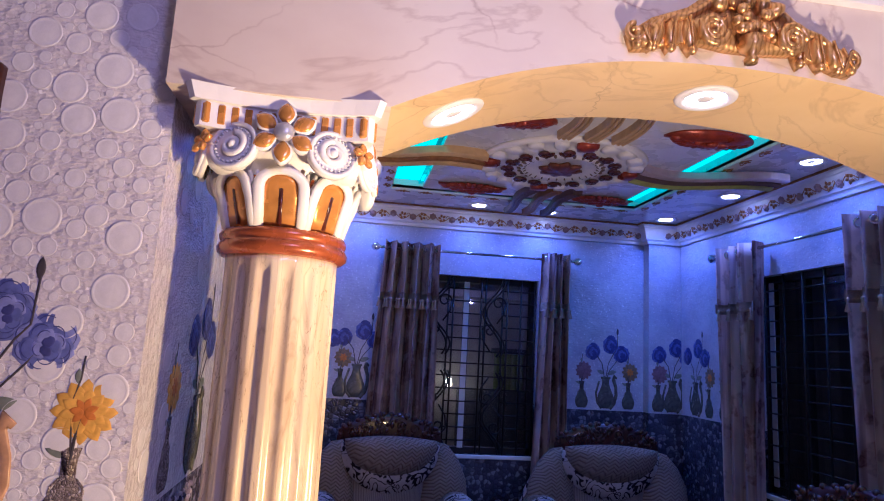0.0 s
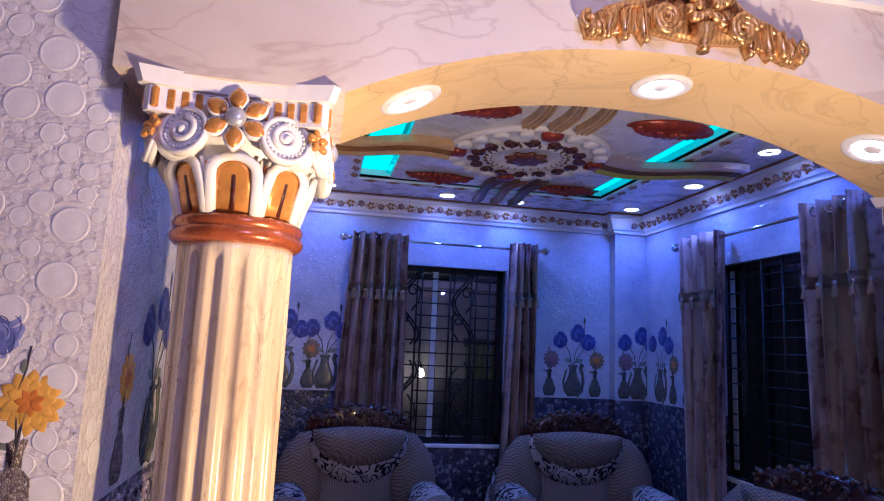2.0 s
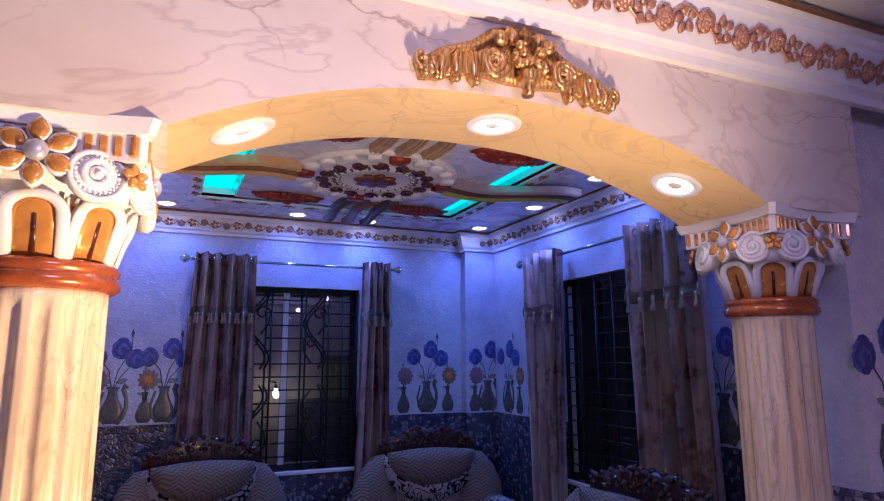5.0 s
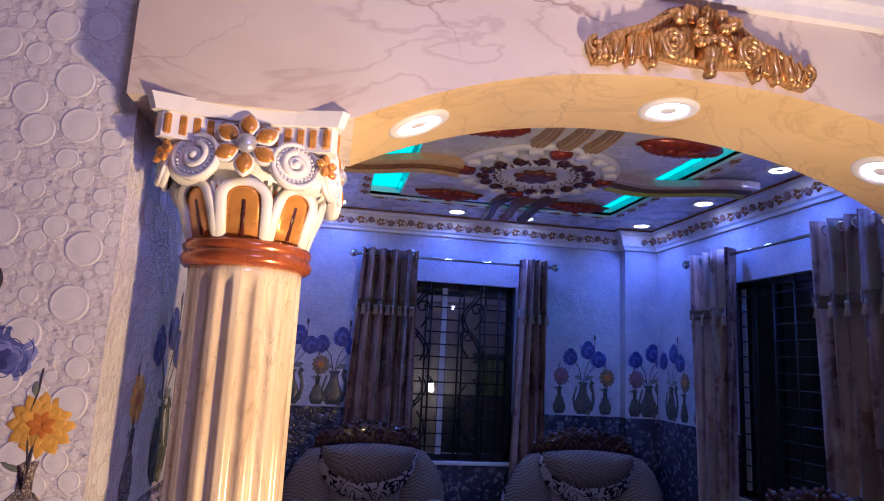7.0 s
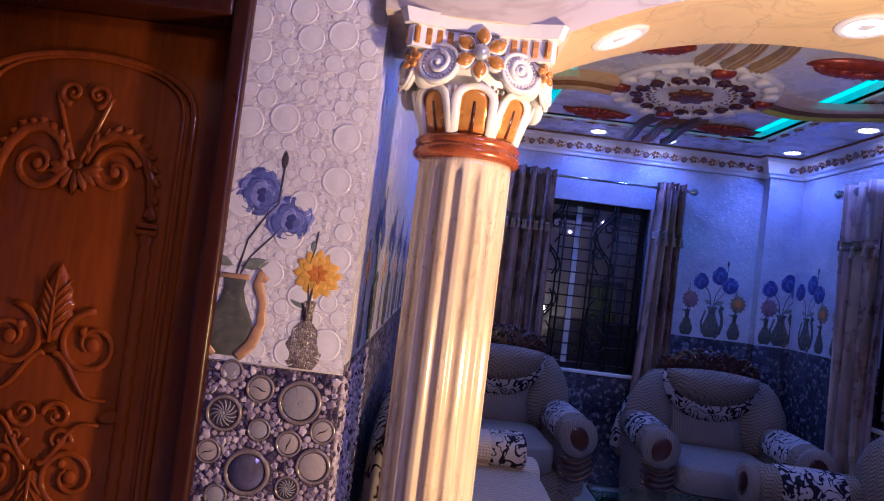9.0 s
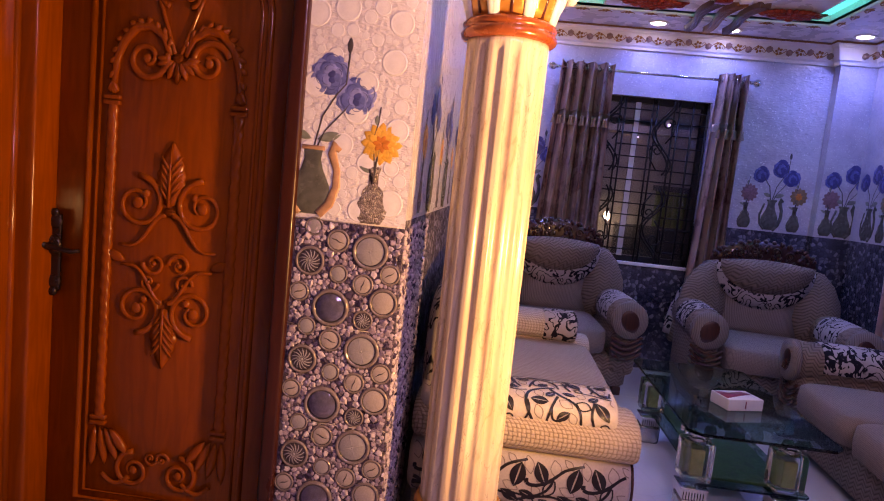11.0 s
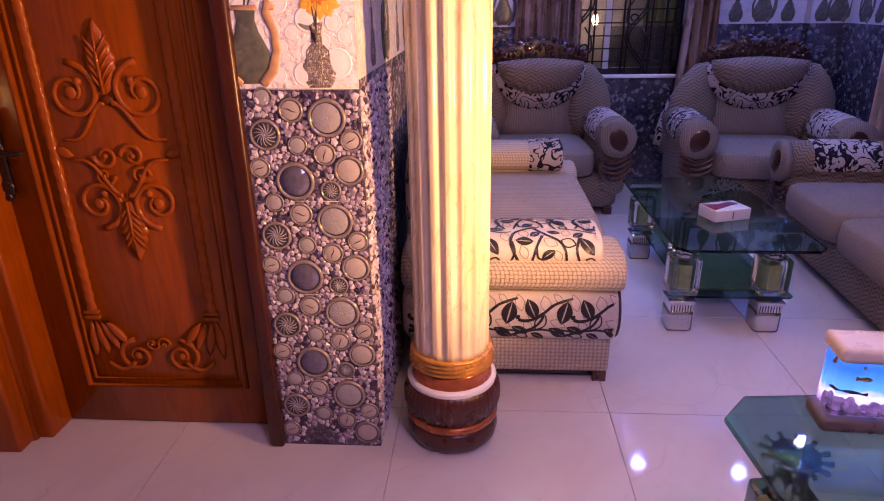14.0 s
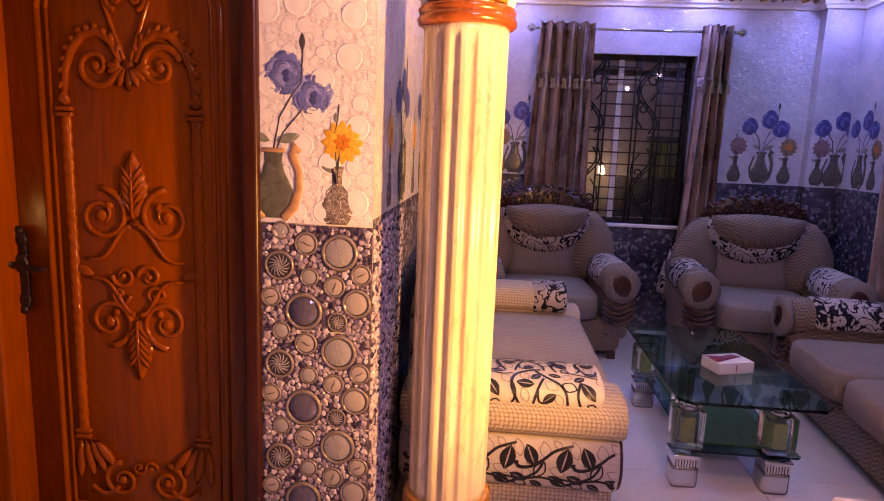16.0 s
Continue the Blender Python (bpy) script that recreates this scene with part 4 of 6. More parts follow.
    for k in range(1, 6):
        for s in (-1, 1):
            tube([turn @ Vector((0, -0.021, ln * (0.12 * k - 0.04))), turn @ Vector((s * size * 0.11, -0.019, ln * (0.12 * k + 0.10))), turn @ Vector((s * size * 0.17, -0.011, ln * (0.12 * k + 0.19)))], [0.005, 0.005, 0.003], 5, bm)
    relief("carved_stalk", bm)


def scroll(cx, cz, r, s, a0, turns=1.4, th=0.011):
    relief("carved_scroll", tube(spiral(cx, cz, r, r * 0.22, a0, turns * s, DY - 0.008, 30), [th * (1 - 0.45 * i / 30) for i in range(31)], 7))
    relief("carved_knob", blob((cx, DY - 0.008, cz), (r * 0.22, 0.012, r * 0.22), 1, 10, 7))


palmette(CX, 1.225, 0.22, False, DY - 0.002)
palmette(CX, 0.88, 0.215, True, DY - 0.002)
for s in (-1, 1):
    scroll(CX + s * 0.112, 1.228, 0.092, s, math.pi / 2)
    scroll(CX + s * 0.100, 0.872, 0.086, -s, -math.pi / 2)
    relief("carved_knob", blob((CX + s * 0.085, DY - 0.006, 1.262), (0.014, 0.013, 0.014), 1, 10, 7))
    relief("carved_knob", blob((CX + s * 0.075, DY - 0.006, 0.905), (0.013, 0.013, 0.013), 1, 10, 7))
    scroll(CX + s * 0.045, 1.03, 0.040, -s, math.pi, 1.2, 0.009)
    scroll(CX + s * 0.06, 0.965, 0.034, s, 0, 1.1, 0.008)
    relief("carved_stem", tube([(CX + s * (0.01 + 0.16 * (i / 10) ** 1.2), DY - 0.01, 1.195 - 0.125 * i / 10 + 0.02 * math.sin(i * 0.7)) for i in range(11)], [0.010 - 0.005 * i / 10 for i in range(11)], 6))
    relief("carved_stem", tube([(CX + s * (0.01 + 0.15 * (i / 10) ** 1.3), DY - 0.01, 0.90 + 0.13 * i / 10 - 0.02 * math.sin(i * 0.7)) for i in range(11)], [0.010 - 0.005 * i / 10 for i in range(11)], 6))
    relief("carved_leaf", prism(leaf_outline(0.07, 0.018, 7), 0.008, m=pose(CX + s * 0.15, DY, 1.03, 0, s * 70, 0), dome=0.008))
    # crown
    scroll(CX + s * 0.105, 1.70, 0.072, s, math.pi * 0.1, 1.3, 0.013)
    scroll(CX + s * 0.035, 1.905, 0.034, s, -math.pi / 2, 1.2, 0.010)
    arc = [(0.025, 1.715), (0.05, 1.775), (0.095, 1.805), (0.145, 1.795), (0.185, 1.75), (0.208, 1.69), (0.216, 1.60)]
    relief("carved_band", tube([(CX + s * q, DY - 0.006, r) for q, r in arc], [0.010, 0.015, 0.017, 0.017, 0.016, 0.014, 0.010], 8))
    relief("carved_drop", tube([(CX + s * (0.075 - 0.065 * i / 8), DY - 0.008, 1.90 - 0.18 * i / 8) for i in range(9)], 0.008, 6))
    for k in range(11):
        f = 0.4 + k * 0.5
        i0 = min(int(f), 5)
        q = arc[i0][0] + (arc[i0 + 1][0] - arc[i0][0]) * (f - i0)
        r = arc[i0][1] + (arc[i0 + 1][1] - arc[i0][1]) * (f - i0)
        ang = math.degrees(math.atan2(q - 0.09, r - 1.70))
        relief("carved_leaf", prism(leaf_outline(0.036, 0.011, 6), 0.012, m=pose(CX + s * q, DY, r, 0, s * (ang + 35), 0), dome=0.010))
    for k in range(5):
        relief("carved_leaf", prism(leaf_outline(0.075 - 0.006 * k, 0.013, 6), 0.012, m=pose(CX + s * 0.006 * k, DY, 1.70, 0, s * (180 - 24 * k), 0), dome=0.010))
        relief("carved_leaf", prism(leaf_outline(0.05, 0.010, 6), 0.010, m=pose(CX + s * (0.21 + 0.004 * k), DY, 1.625, 0, s * (150 + 16 * k), 0), dome=0.010))
    relief("carved_knob", blob((CX, DY - 0.006, 1.708), (0.020, 0.016, 0.016), 1, 12, 8))
    relief("carved_knob", blob((CX, DY - 0.006, 1.206), (0.022, 0.016, 0.014), 1, 12, 8))
    # twisted half columns with caps and feet
    xx = CX + s * 0.216
    rope = bmesh.new()
    rings = []
    for i in range(181):
        zz = 0.475 + 1.07 * i / 180
        rings.append([rope.verts.new((xx + 0.0175 * (1 + 0.11 * math.cos(2 * (2 * math.pi * j / 16) - s * zz * 140)) * math.cos(2 * math.pi * j / 16), DY - 0.003 + 0.0175 * (1 + 0.11 * math.cos(2 * (2 * math.pi * j / 16) - s * zz * 140)) * math.sin(2 * math.pi * j / 16), zz)) for j in range(16)])
    for ra, rb in zip(rings, rings[1:]):
        for j in range(16):
            rope.faces.new((ra[j], ra[(j + 1) % 16], rb[(j + 1) % 16], rb[j]))
    relief("twisted_rod", rope)
    for zc in (1.548, 1.566, 0.472, 0.452):
        relief("rod_cap", box((xx - 0.028, DY - 0.022, zc - 0.007), (xx + 0.028, DY + 0.002, zc + 0.007), 0.004))
    # foot scrolls
    for k in range(4):
        relief("carved_leaf", prism(leaf_outline(0.15 - 0.012 * k, 0.017, 7), 0.009 + 0.002 * k, m=pose(xx + s * (0.012 - 0.018 * k), DY, 0.435, 0, s * (176 + 14 * k), 0), dome=0.011))
    scroll(CX + s * 0.082, 0.295, 0.068, -s, math.pi / 2, 1.4, 0.011)
    scroll(CX + s * 0.02, 0.345, 0.026, s, 0, 1.1, 0.007)
    relief("carved_stem", tube([(xx - s * 0.02 - s * 0.10 * i / 8, DY - 0.01, 0.27 - 0.03 * math.sin(math.pi * i / 8)) for i in range(9)], 0.009, 6))
hd = part("door_handle", box((-1.115, DY - 0.012, 0.90), (-1.070, DY, 1.16), 0.006, 2), M_BRONZE, door, "dark bronze lever handle on a long plate")
part("lever", tube([(-1.092, DY - 0.01, 1.055), (-1.092, DY - 0.05, 1.055), (-1.06, DY - 0.055, 1.052), (-1.00, DY - 0.052, 1.045), (-0.975, DY - 0.052, 1.05)], [0.011, 0.010, 0.010, 0.008, 0.006], 8), M_BRONZE, hd)
part("lever_tail", tube([(-1.092, DY - 0.048, 1.055), (-1.125, DY - 0.050, 1.062), (-1.150, DY - 0.046, 1.058)], [0.011, 0.010, 0.006], 8), M_BRONZE, hd)
part("rose", blob((-1.092, DY - 0.014, 1.055), (0.030, 0.014, 0.034), 1, 16, 9), M_BRONZE, hd, "swelling round the lever")
for zc in (1.135, 0.93):
    part("plate_swell", blob((-1.092, DY - 0.011, zc), (0.029, 0.010, 0.022), 1, 14, 8), M_BRONZE, hd)
part("finial", blob((-1.092, DY - 0.012, 1.165), (0.016, 0.01, 0.016), 1, 10, 7), M_BRONZE, hd)
part("finial", blob((-1.092, DY - 0.012, 0.895), (0.016, 0.01, 0.016), 1, 10, 7), M_BRONZE, hd)

# ---------------------------------------------------------------- ceiling medallion and waves
med = thing("ceiling_medallion", "white plaster medallion with red and brown carved leaves", "medallion", (1.66, 3.97, SOFFIT - 0.03))
part("plate", lathe([(0, -0.02), (0.20, -0.02), (0.22, -0.035), (0.235, -0.02), (0.30, -0.018), (0.315, -0.03), (0.33, -0.018), (0.44, -0.012), (0.455, -0.022), (0.47, -0.01), (0.48, 0.005), (0, 0.005)], 64), M_WHITE, med)
scallop = mesh_of("scallop", prism([(-0.035, 0), (0.035, 0), (0.038, 0.05), (0.026, 0.082), (0.012, 0.072), (0, 0.088), (-0.012, 0.072), (-0.026, 0.082), (-0.038, 0.05)], 0.03, dome=0.006), M_WHITE)
scallop_red = mesh_of("red_scallop", prism([(-0.048, 0), (0.048, 0), (0.055, 0.05), (0.036, 0.094), (0.015, 0.082), (0, 0.10), (-0.015, 0.082), (-0.036, 0.094), (-0.055, 0.05)], 0.034, dome=0.01), M_RED)
petal = mesh_of("brown_leaf", prism(leaf_outline(0.175, 0.046, 8), 0.014, dome=0.012), M_STAR)
swirl_b = tube(spiral(0, 0.035, 0.042, 0.008, 0, 1.4, -0.02, 20), 0.010, 6)
swirl = mesh_of("swirl", swirl_b, M_MAROON)
tick = mesh_of("grey_leaf", prism(leaf_outline(0.05, 0.009, 6), 0.010, dome=0.006), M_DARKWAVE)
face = Matrix.Rotation(math.pi / 2, 4, "X")
for k in range(20):
    q = Matrix.Rotation(2 * math.pi * k / 20, 4, "Z")
    red = k % 5 == 0
    same("red_scallop" if red else "scallop", scallop_red if red else scallop, med, q @ Matrix.Translation((0, 0.455, -0.005)) @ face)
for k in range(8):
    q = Matrix.Rotation(2 * math.pi * k / 8, 4, "Z")
    same("brown_leaf", petal, med, q @ Matrix.Translation((0, 0.045, -0.022)) @ face)
for k in range(16):
    q = Matrix.Rotation(2 * math.pi * (k + 0.5) / 16, 4, "Z")
    same("swirl", swirl, med, q @ Matrix.Translation((0, 0.345, -0.014)) @ face @ Matrix.Diagonal((1 if k % 2 else -1, 1, 1, 1)))
for k in range(28):
    q = Matrix.Rotation(2 * math.pi * k / 28, 4, "Z")
    same("grey_leaf", tick, med, q @ Matrix.Translation((0, 0.25, -0.018)) @ face)
part("hub", blob((0, 0, -0.03), (0.036, 0.036, 0.02), 1, 16, 8), M_STAR, med)


def wave_strip(parent, a, b, w, amp, material, label):
    """A ribbon that waves sideways from a to b, hanging a little below the ceiling."""
    a, b = Vector(a), Vector(b)
    d = (b - a).normalized()
    side = Vector((-d.y, d.x, 0))
    bm = bmesh.new()
    rows = []
    n = 20
    for i in range(n + 1):
        u = i / n
        p = a.lerp(b, u) + side * amp * math.sin(u * math.pi * 1.7)
        ww = w * (1 - 0.35 * u)
        rows.append([bm.verts.new(p + side * o + Vector((0, 0, z))) for o, z in ((-ww, 0.02), (-ww, -0.018), (-ww * 0.75, -0.026), (-ww * 0.5, -0.022), (-ww * 0.38, -0.010), (-ww * 0.26, -0.022), (0, -0.027), (ww * 0.26, -0.022), (ww * 0.38, -0.010), (ww * 0.5, -0.022), (ww * 0.75, -0.026), (ww, -0.018), (ww, 0.02))])
    for r0, r1 in zip(rows, rows[1:]):
        for j in range(13):
            bm.faces.new((r0[j], r0[(j + 1) % 13], r1[(j + 1) % 13], r1[j]))
    bm.faces.new(rows[0])
    bm.faces.new(rows[-1])
    return part("ribbon", bm, material, parent, label, False)


ZW = SOFFIT - 0.045
for a, b, amp, mats in (
        ((1.22, 3.97), (0.56, 4.04), 0.05, (M_TAN, M_BROWNGOLD, M_TAN)),
        ((2.10, 3.93), (2.94, 3.90), 0.07, (M_MAUVE, M_DARKWAVE, M_OLIVE))):
    wv = thing("ceiling_wave", "wavy painted plaster ribbons reaching across the tray", "ceiling ribbon", group="ribbons round the medallion")
    for k, mt in enumerate(mats):
        o = (k - 1) * 0.075
        wave_strip(wv, (a[0], a[1] + o, ZW - 0.004 * k), (b[0], b[1] + o, ZW - 0.004 * k), 0.034, amp, mt, "")
for y_a, y_b, mats in ((4.44, 5.14, (M_DARKWAVE, M_BROWNGOLD, M_DARKWAVE)), (3.46, 2.74, (M_TAN, M_TAN, M_TAN))):
    wv = thing("ceiling_wave", "three short painted plaster ribbons beside the medallion", "ceiling ribbon", group="ribbons round the medallion")
    for k, mt in enumerate(mats):
        xx = (1.80 if y_a > 4 else 1.64) + (k - 1) * 0.14
        wave_strip(wv, (xx, y_a, ZW), (xx - 0.04, y_b, ZW), 0.034, 0.03, mt, "")
random.seed(8)
for cx, cy in ((1.27, 4.60), (2.17, 4.62), (1.20, 3.34), (2.20, 3.34)):
    rc = thing("corner_carving", "red-brown carved leaf cluster on the ceiling panel", "carving", (cx, cy, SOFFIT - 0.026), "corner carvings of the panel")
    side = 1 if cy > 4 else -1
    part("backing", prism([(0.23 * math.cos(t), side * (0.02 - 0.13 * math.sin(t))) for t in [math.pi * i / 18 for i in range(19)]], 0.010, m=face, dome=0.03), M_RED, rc)
    for ring, (rad, n, ln) in enumerate(((0.20, 13, 0.075), (0.145, 11, 0.07), (0.09, 8, 0.06), (0.03, 5, 0.05))):
        for i in range(n):
            a = math.pi * (i + 0.5) / n
            px, py = rad * 1.05 * math.cos(a), side * (0.02 - rad * 0.60 * math.sin(a))
            m = Matrix.Translation((px, py, -0.010 - 0.008 * ring)) @ Matrix.Rotation(math.atan2(py - side * 0.02, px) - math.pi / 2 + random.uniform(-0.15, 0.15), 4, "Z") @ face
            part("carved_leaf", prism(leaf_outline(ln, 0.021, 6), 0.010, m=m, dome=0.014), M_RED, rc)

# ---------------------------------------------------------------- windows


def window(name, width, z0, z1, m, label, scrolls):
    """Built in its own plane: x along the wall, y out of the room, z up."""
    w = tagged(thing(name, label, "window", m, kind="structure"))
    fr = bmesh.new()
    for lo, hi in (((-width / 2, 0.05, z0), (-width / 2 + 0.05, 0.11, z1)), ((width / 2 - 0.05, 0.05, z0), (width / 2, 0.11, z1)), ((-width / 2, 0.05, z0), (width / 2, 0.11, z0 + 0.045)), ((-width / 2, 0.05, z1 - 0.045), (width / 2, 0.11, z1)), ((-0.14, 0.055, z0), (-0.095, 0.10, z1))):
        box(lo, hi, bm=fr)
    part("window_frame", fr, M_IRON, w, "dark metal frame", False)
    # in the barred side window this strip stands for the pale far jamb
    mx = -0.1225 if scrolls else -0.405
    part("mullion", box((mx - 0.0225, 0.048, z0 + 0.04), (mx + 0.0225, 0.054, z1 - 0.04)), M_ALU, w, "white aluminium mullion", False)
    for a, b in ((-width / 2 + 0.05, -0.14), (-0.095, width / 2 - 0.05)):
        p = part("pane", box((a, 0.075, z0 + 0.045), (b, 0.081, z1 - 0.045)), M_PANE, w, "", False)
        p.visible_shadow = False
    part("window_sill", box((-width / 2 - 0.02, -0.02, z0 - 0.03), (width / 2 + 0.02, 0.15, z0 - 0.002), 0.004), M_WHITE, w)
    bars = (-0.435, -0.27, -0.23, -0.005, 0.03, 0.17, 0.21, 0.32, 0.435) if scrolls else (-0.44, -0.26, -0.09, 0.09, 0.26, 0.44)
    for x in bars:
        part("upright_bar", tube([(x, 0.03, z0), (x, 0.03, z1)], 0.0075, 6), M_IRON, w)
    rows = 14
    for i in range(1, rows):
        z = z0 + (z1 - z0) * i / rows
        runs = ((-width / 2, width / 2),) if not scrolls or 5 <= i <= 8 else ((-0.27, 0.03), (0.17, width / 2))
        for a, b in runs:
            part("cross_bar", tube([(a, 0.036, z), (b, 0.036, z)], 0.0055, 6), M_IRON, w)
    if scrolls:
        for xc in (-0.335, 0.10):
            for up in (1, -1):
                zz = z1 if up > 0 else z0
                for off, y in ((0.0, 0.018), (0.028, 0.014)):
                    part("iron_scroll", tube([(xc + off - 0.014 + 0.075 * math.cos(math.pi * 2 * i / 26), y, zz - up * (0.02 + 0.60 * i / 30)) for i in range(31)], 0.0075, 6), M_IRON, w)
                for dx, dz, f in ((0.035, 0.20, 1), (-0.035, 0.42, -1)):
                    part("iron_scroll", tube(spiral(xc + dx, zz - up * dz, 0.055, 0.014, math.pi * (0.5 - 0.5 * f), 1.2 * f * up, 0.016, 22), 0.007, 6), M_IRON, w)
                    part("iron_scroll", tube([(xc + dx + f * 0.055, 0.016, zz - up * dz), (xc + dx + f * 0.045, 0.016, zz - up * (dz + 0.08)), (xc + dx - f * 0.01, 0.016, zz - up * (dz + 0.16))], 0.0065, 6), M_IRON, w)
    return w


bx = (BACK_WIN[0] + BACK_WIN[1]) / 2
window("window_1", 0.90, 0.90, 2.26, pose(bx, YB, 0), "dark night window with black scrolled iron grille", True)
ry = (RIGHT_WIN[0] + RIGHT_WIN[1]) / 2
window("window_2", 0.92, 0.90, 2.26, pose(XR, ry, 0, 0, 0, -90), "dark night window with black iron bars", False)
# what is outside: a neighbour's wall, a bulb and the dark
struct("backdrop_wall", box((-4, 14.9, -1), (6.2, 15.1, 6)), M_OUT, "dim plastered neighbour wall in the night", "backdrop")
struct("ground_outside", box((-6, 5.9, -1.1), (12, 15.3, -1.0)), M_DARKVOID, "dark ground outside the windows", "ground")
# dark sheet added for the night beyond the side window
struct("backdrop_side", box((7.0, -2, -1), (7.2, 15, 6)), M_DARKVOID, "dark backing beyond the side window", "backdrop")
bulb = thing("outdoor_bulb", "lit bulb on a bracket at the neighbour wall", "bulb", (2.78, 14.26, 1.04))
part("glass_bulb", blob((0, 0, 0), (0.06, 0.06, 0.10), 1, 14, 10), M_BULB, bulb)
part("socket", lathe([(0, 0.09), (0.035, 0.09), (0.038, 0.17), (0, 0.18)], 12), M_IRON, bulb)
part("bracket", tube([(0, 0, 0.17), (0, 0.1, 0.22), (-0.02, 0.64, 0.22)], 0.02, 6), M_IRON, bulb)
# lean-to door and roof edge of the neighbour
nd = thing("neighbour_door", "olive slatted door in the dim neighbour wall", "door", (4.25, 14.88, -1.0))
for k in range(5):
    part("slat", box((-0.35 + 0.14 * k, -0.03, 0), (-0.22 + 0.14 * k, 0, 2.7), 0.006, 1), M_OLIVECORE, nd)
part("lintel", box((-0.42, -0.05, 2.7), (0.42, 0, 2.82), 0.006, 1), M_DARKVOID, nd)
struct("neighbour_roof_edge", box((-4, 14.3, 2.9), (6.2, 14.9, 3.05)), M_OUT, "dim concrete roof edge over the neighbour wall", "backdrop")
# violet point light added to brighten the neighbour wall, then the bulb's own light
lamp("POINT", (3.0, 13.3, 2.7), (3.0, 15, 1.32), 9, (0.60, 0.50, 1.0), 0.03)
lamp("POINT", (2.78, 14.1, 1.0), (2.78, 15, 1.0), 0.2, (1.0, 0.72, 0.38), 0.06)
# added screen that blackens the lower right of the neighbour wall
struct("garden_wall", box((3.02, 14.45, -1), (6.2, 14.6, 0.9)), M_DARKVOID, "dark screen added over the lower neighbour wall", "backdrop")

# ---------------------------------------------------------------- curtains


def curtain(width_top, width_bot, shift, z_top, z_bot, m, label, folds, seed):
    """A gathered curtain with eyelet heading and a fringed valance band; x along the wall, folds towards -y."""
    cu = thing("curtain", label, "curtain", m, "curtains")
    rnd = random.Random(seed)
    ph = rnd.uniform(0, 6)

    def sheet(z0, z1, nz, out, extra=0.0):
        bm = bmesh.new()
        nx = folds * 10
        rows = []
        for j in range(nz + 1):
            z = z0 + (z1 - z0) * j / nz
            u = (z_top - z) / (z_top - z_bot)
            w = width_top + (width_bot - width_top) * min(1, u * 1.1) ** 1.2
            row = []
            for i in range(nx + 1):
                s = i / nx
                a = s * folds * 2 * math.pi + ph
                amp = 0.072 * (1 - 0.35 * u) + 0.010 * math.sin(s * 9 + u * 4 + ph)
                wv = math.sin(a + 0.5 * math.sin(u * 3 + s * 5))
                y = -amp * math.copysign(abs(wv) ** 0.7, wv) - out
                x = (s - 0.5) * w + shift * u + 0.012 * math.sin(2 * a)
                row.append(bm.verts.new((x, y, z + extra * math.sin(a * 2))))
            rows.append(row)
        for a, b in zip(rows, rows[1:]):
            for i in range(nx):
                bm.faces.new((a[i], a[i + 1], b[i + 1], b[i]))
        bmesh.ops.solidify(bm, geom=bm.faces[:], thickness=0.004)
        return bm
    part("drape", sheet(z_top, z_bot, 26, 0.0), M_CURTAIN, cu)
    band = z_top - 0.42
    part("valance_band", sheet(band + 0.03, band - 0.035, 2, 0.012, 0.004), M_TASSEL, cu, "fringed tan band")
    tassel = mesh_of("tassel", lathe([(0, 0.035), (0.008, 0.03), (0.010, 0.02), (0.005, 0.012), (0.016, -0.040), (0.0, -0.042)], 8), M_TASSEL)
    n = folds * 3
    for i in range(n):
        s = (i + 0.5) / n
        a = s * folds * 2 * math.pi + ph
        w = width_top + (width_bot - width_top) * 0.25
        same("tassel", tassel, cu, pose((s - 0.5) * w + shift * 0.2 + 0.01 * math.sin(2 * a), -0.05 - 0.036 * math.sin(a) * 0.9, band - 0.045))
    ring_b = bmesh.new()
    tube([(0.024 * math.cos(i * math.pi / 8), 0, 0.024 * math.sin(i * math.pi / 8)) for i in range(17)], 0.006, 6, ring_b)
    ring = mesh_of("eyelet", ring_b, M_CHROME)
    for i in range(folds * 2):
        s = (i + 0.5) / (folds * 2)
        same("eyelet", ring, cu, pose((s - 0.5) * width_top, 0.0, z_top - 0.045, 0, 0, 65))
    return cu


def rod(length, m, label):
    r = thing("curtain_rod", label, "curtain rod", m, "curtain rods")
    part("pole", tube([(-length / 2, 0, 0), (length / 2, 0, 0)], 0.011, 10), M_CHROME, r)
    for s in (-1, 1):
        part("finial", lathe([(0, 0), (0.014, 0.0), (0.016, 0.012), (0.010, 0.02), (0.030, 0.04), (0.034, 0.055), (0.028, 0.075), (0.010, 0.09), (0, 0.093)], 16), M_CHROME, r).matrix_basis = pose(s * length / 2, 0, 0, 0, 90 * s, 0)
        part("bracket", box((s * (length / 2 - 0.08) - 0.01, 0.0, -0.014), (s * (length / 2 - 0.08) + 0.01, 0.115, 0.014), 0.003), M_CHROME, r)


rod(1.50, pose(1.50, YB - 0.11, 2.425), "thin chrome curtain rod above the back window")
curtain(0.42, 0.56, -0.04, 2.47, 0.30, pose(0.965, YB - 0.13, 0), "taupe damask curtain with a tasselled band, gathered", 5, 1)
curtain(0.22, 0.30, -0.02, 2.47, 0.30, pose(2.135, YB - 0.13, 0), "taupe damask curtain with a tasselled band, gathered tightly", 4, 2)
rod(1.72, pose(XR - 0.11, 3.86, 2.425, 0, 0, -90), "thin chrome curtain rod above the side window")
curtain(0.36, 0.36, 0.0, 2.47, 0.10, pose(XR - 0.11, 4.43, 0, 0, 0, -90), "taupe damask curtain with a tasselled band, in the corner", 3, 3)
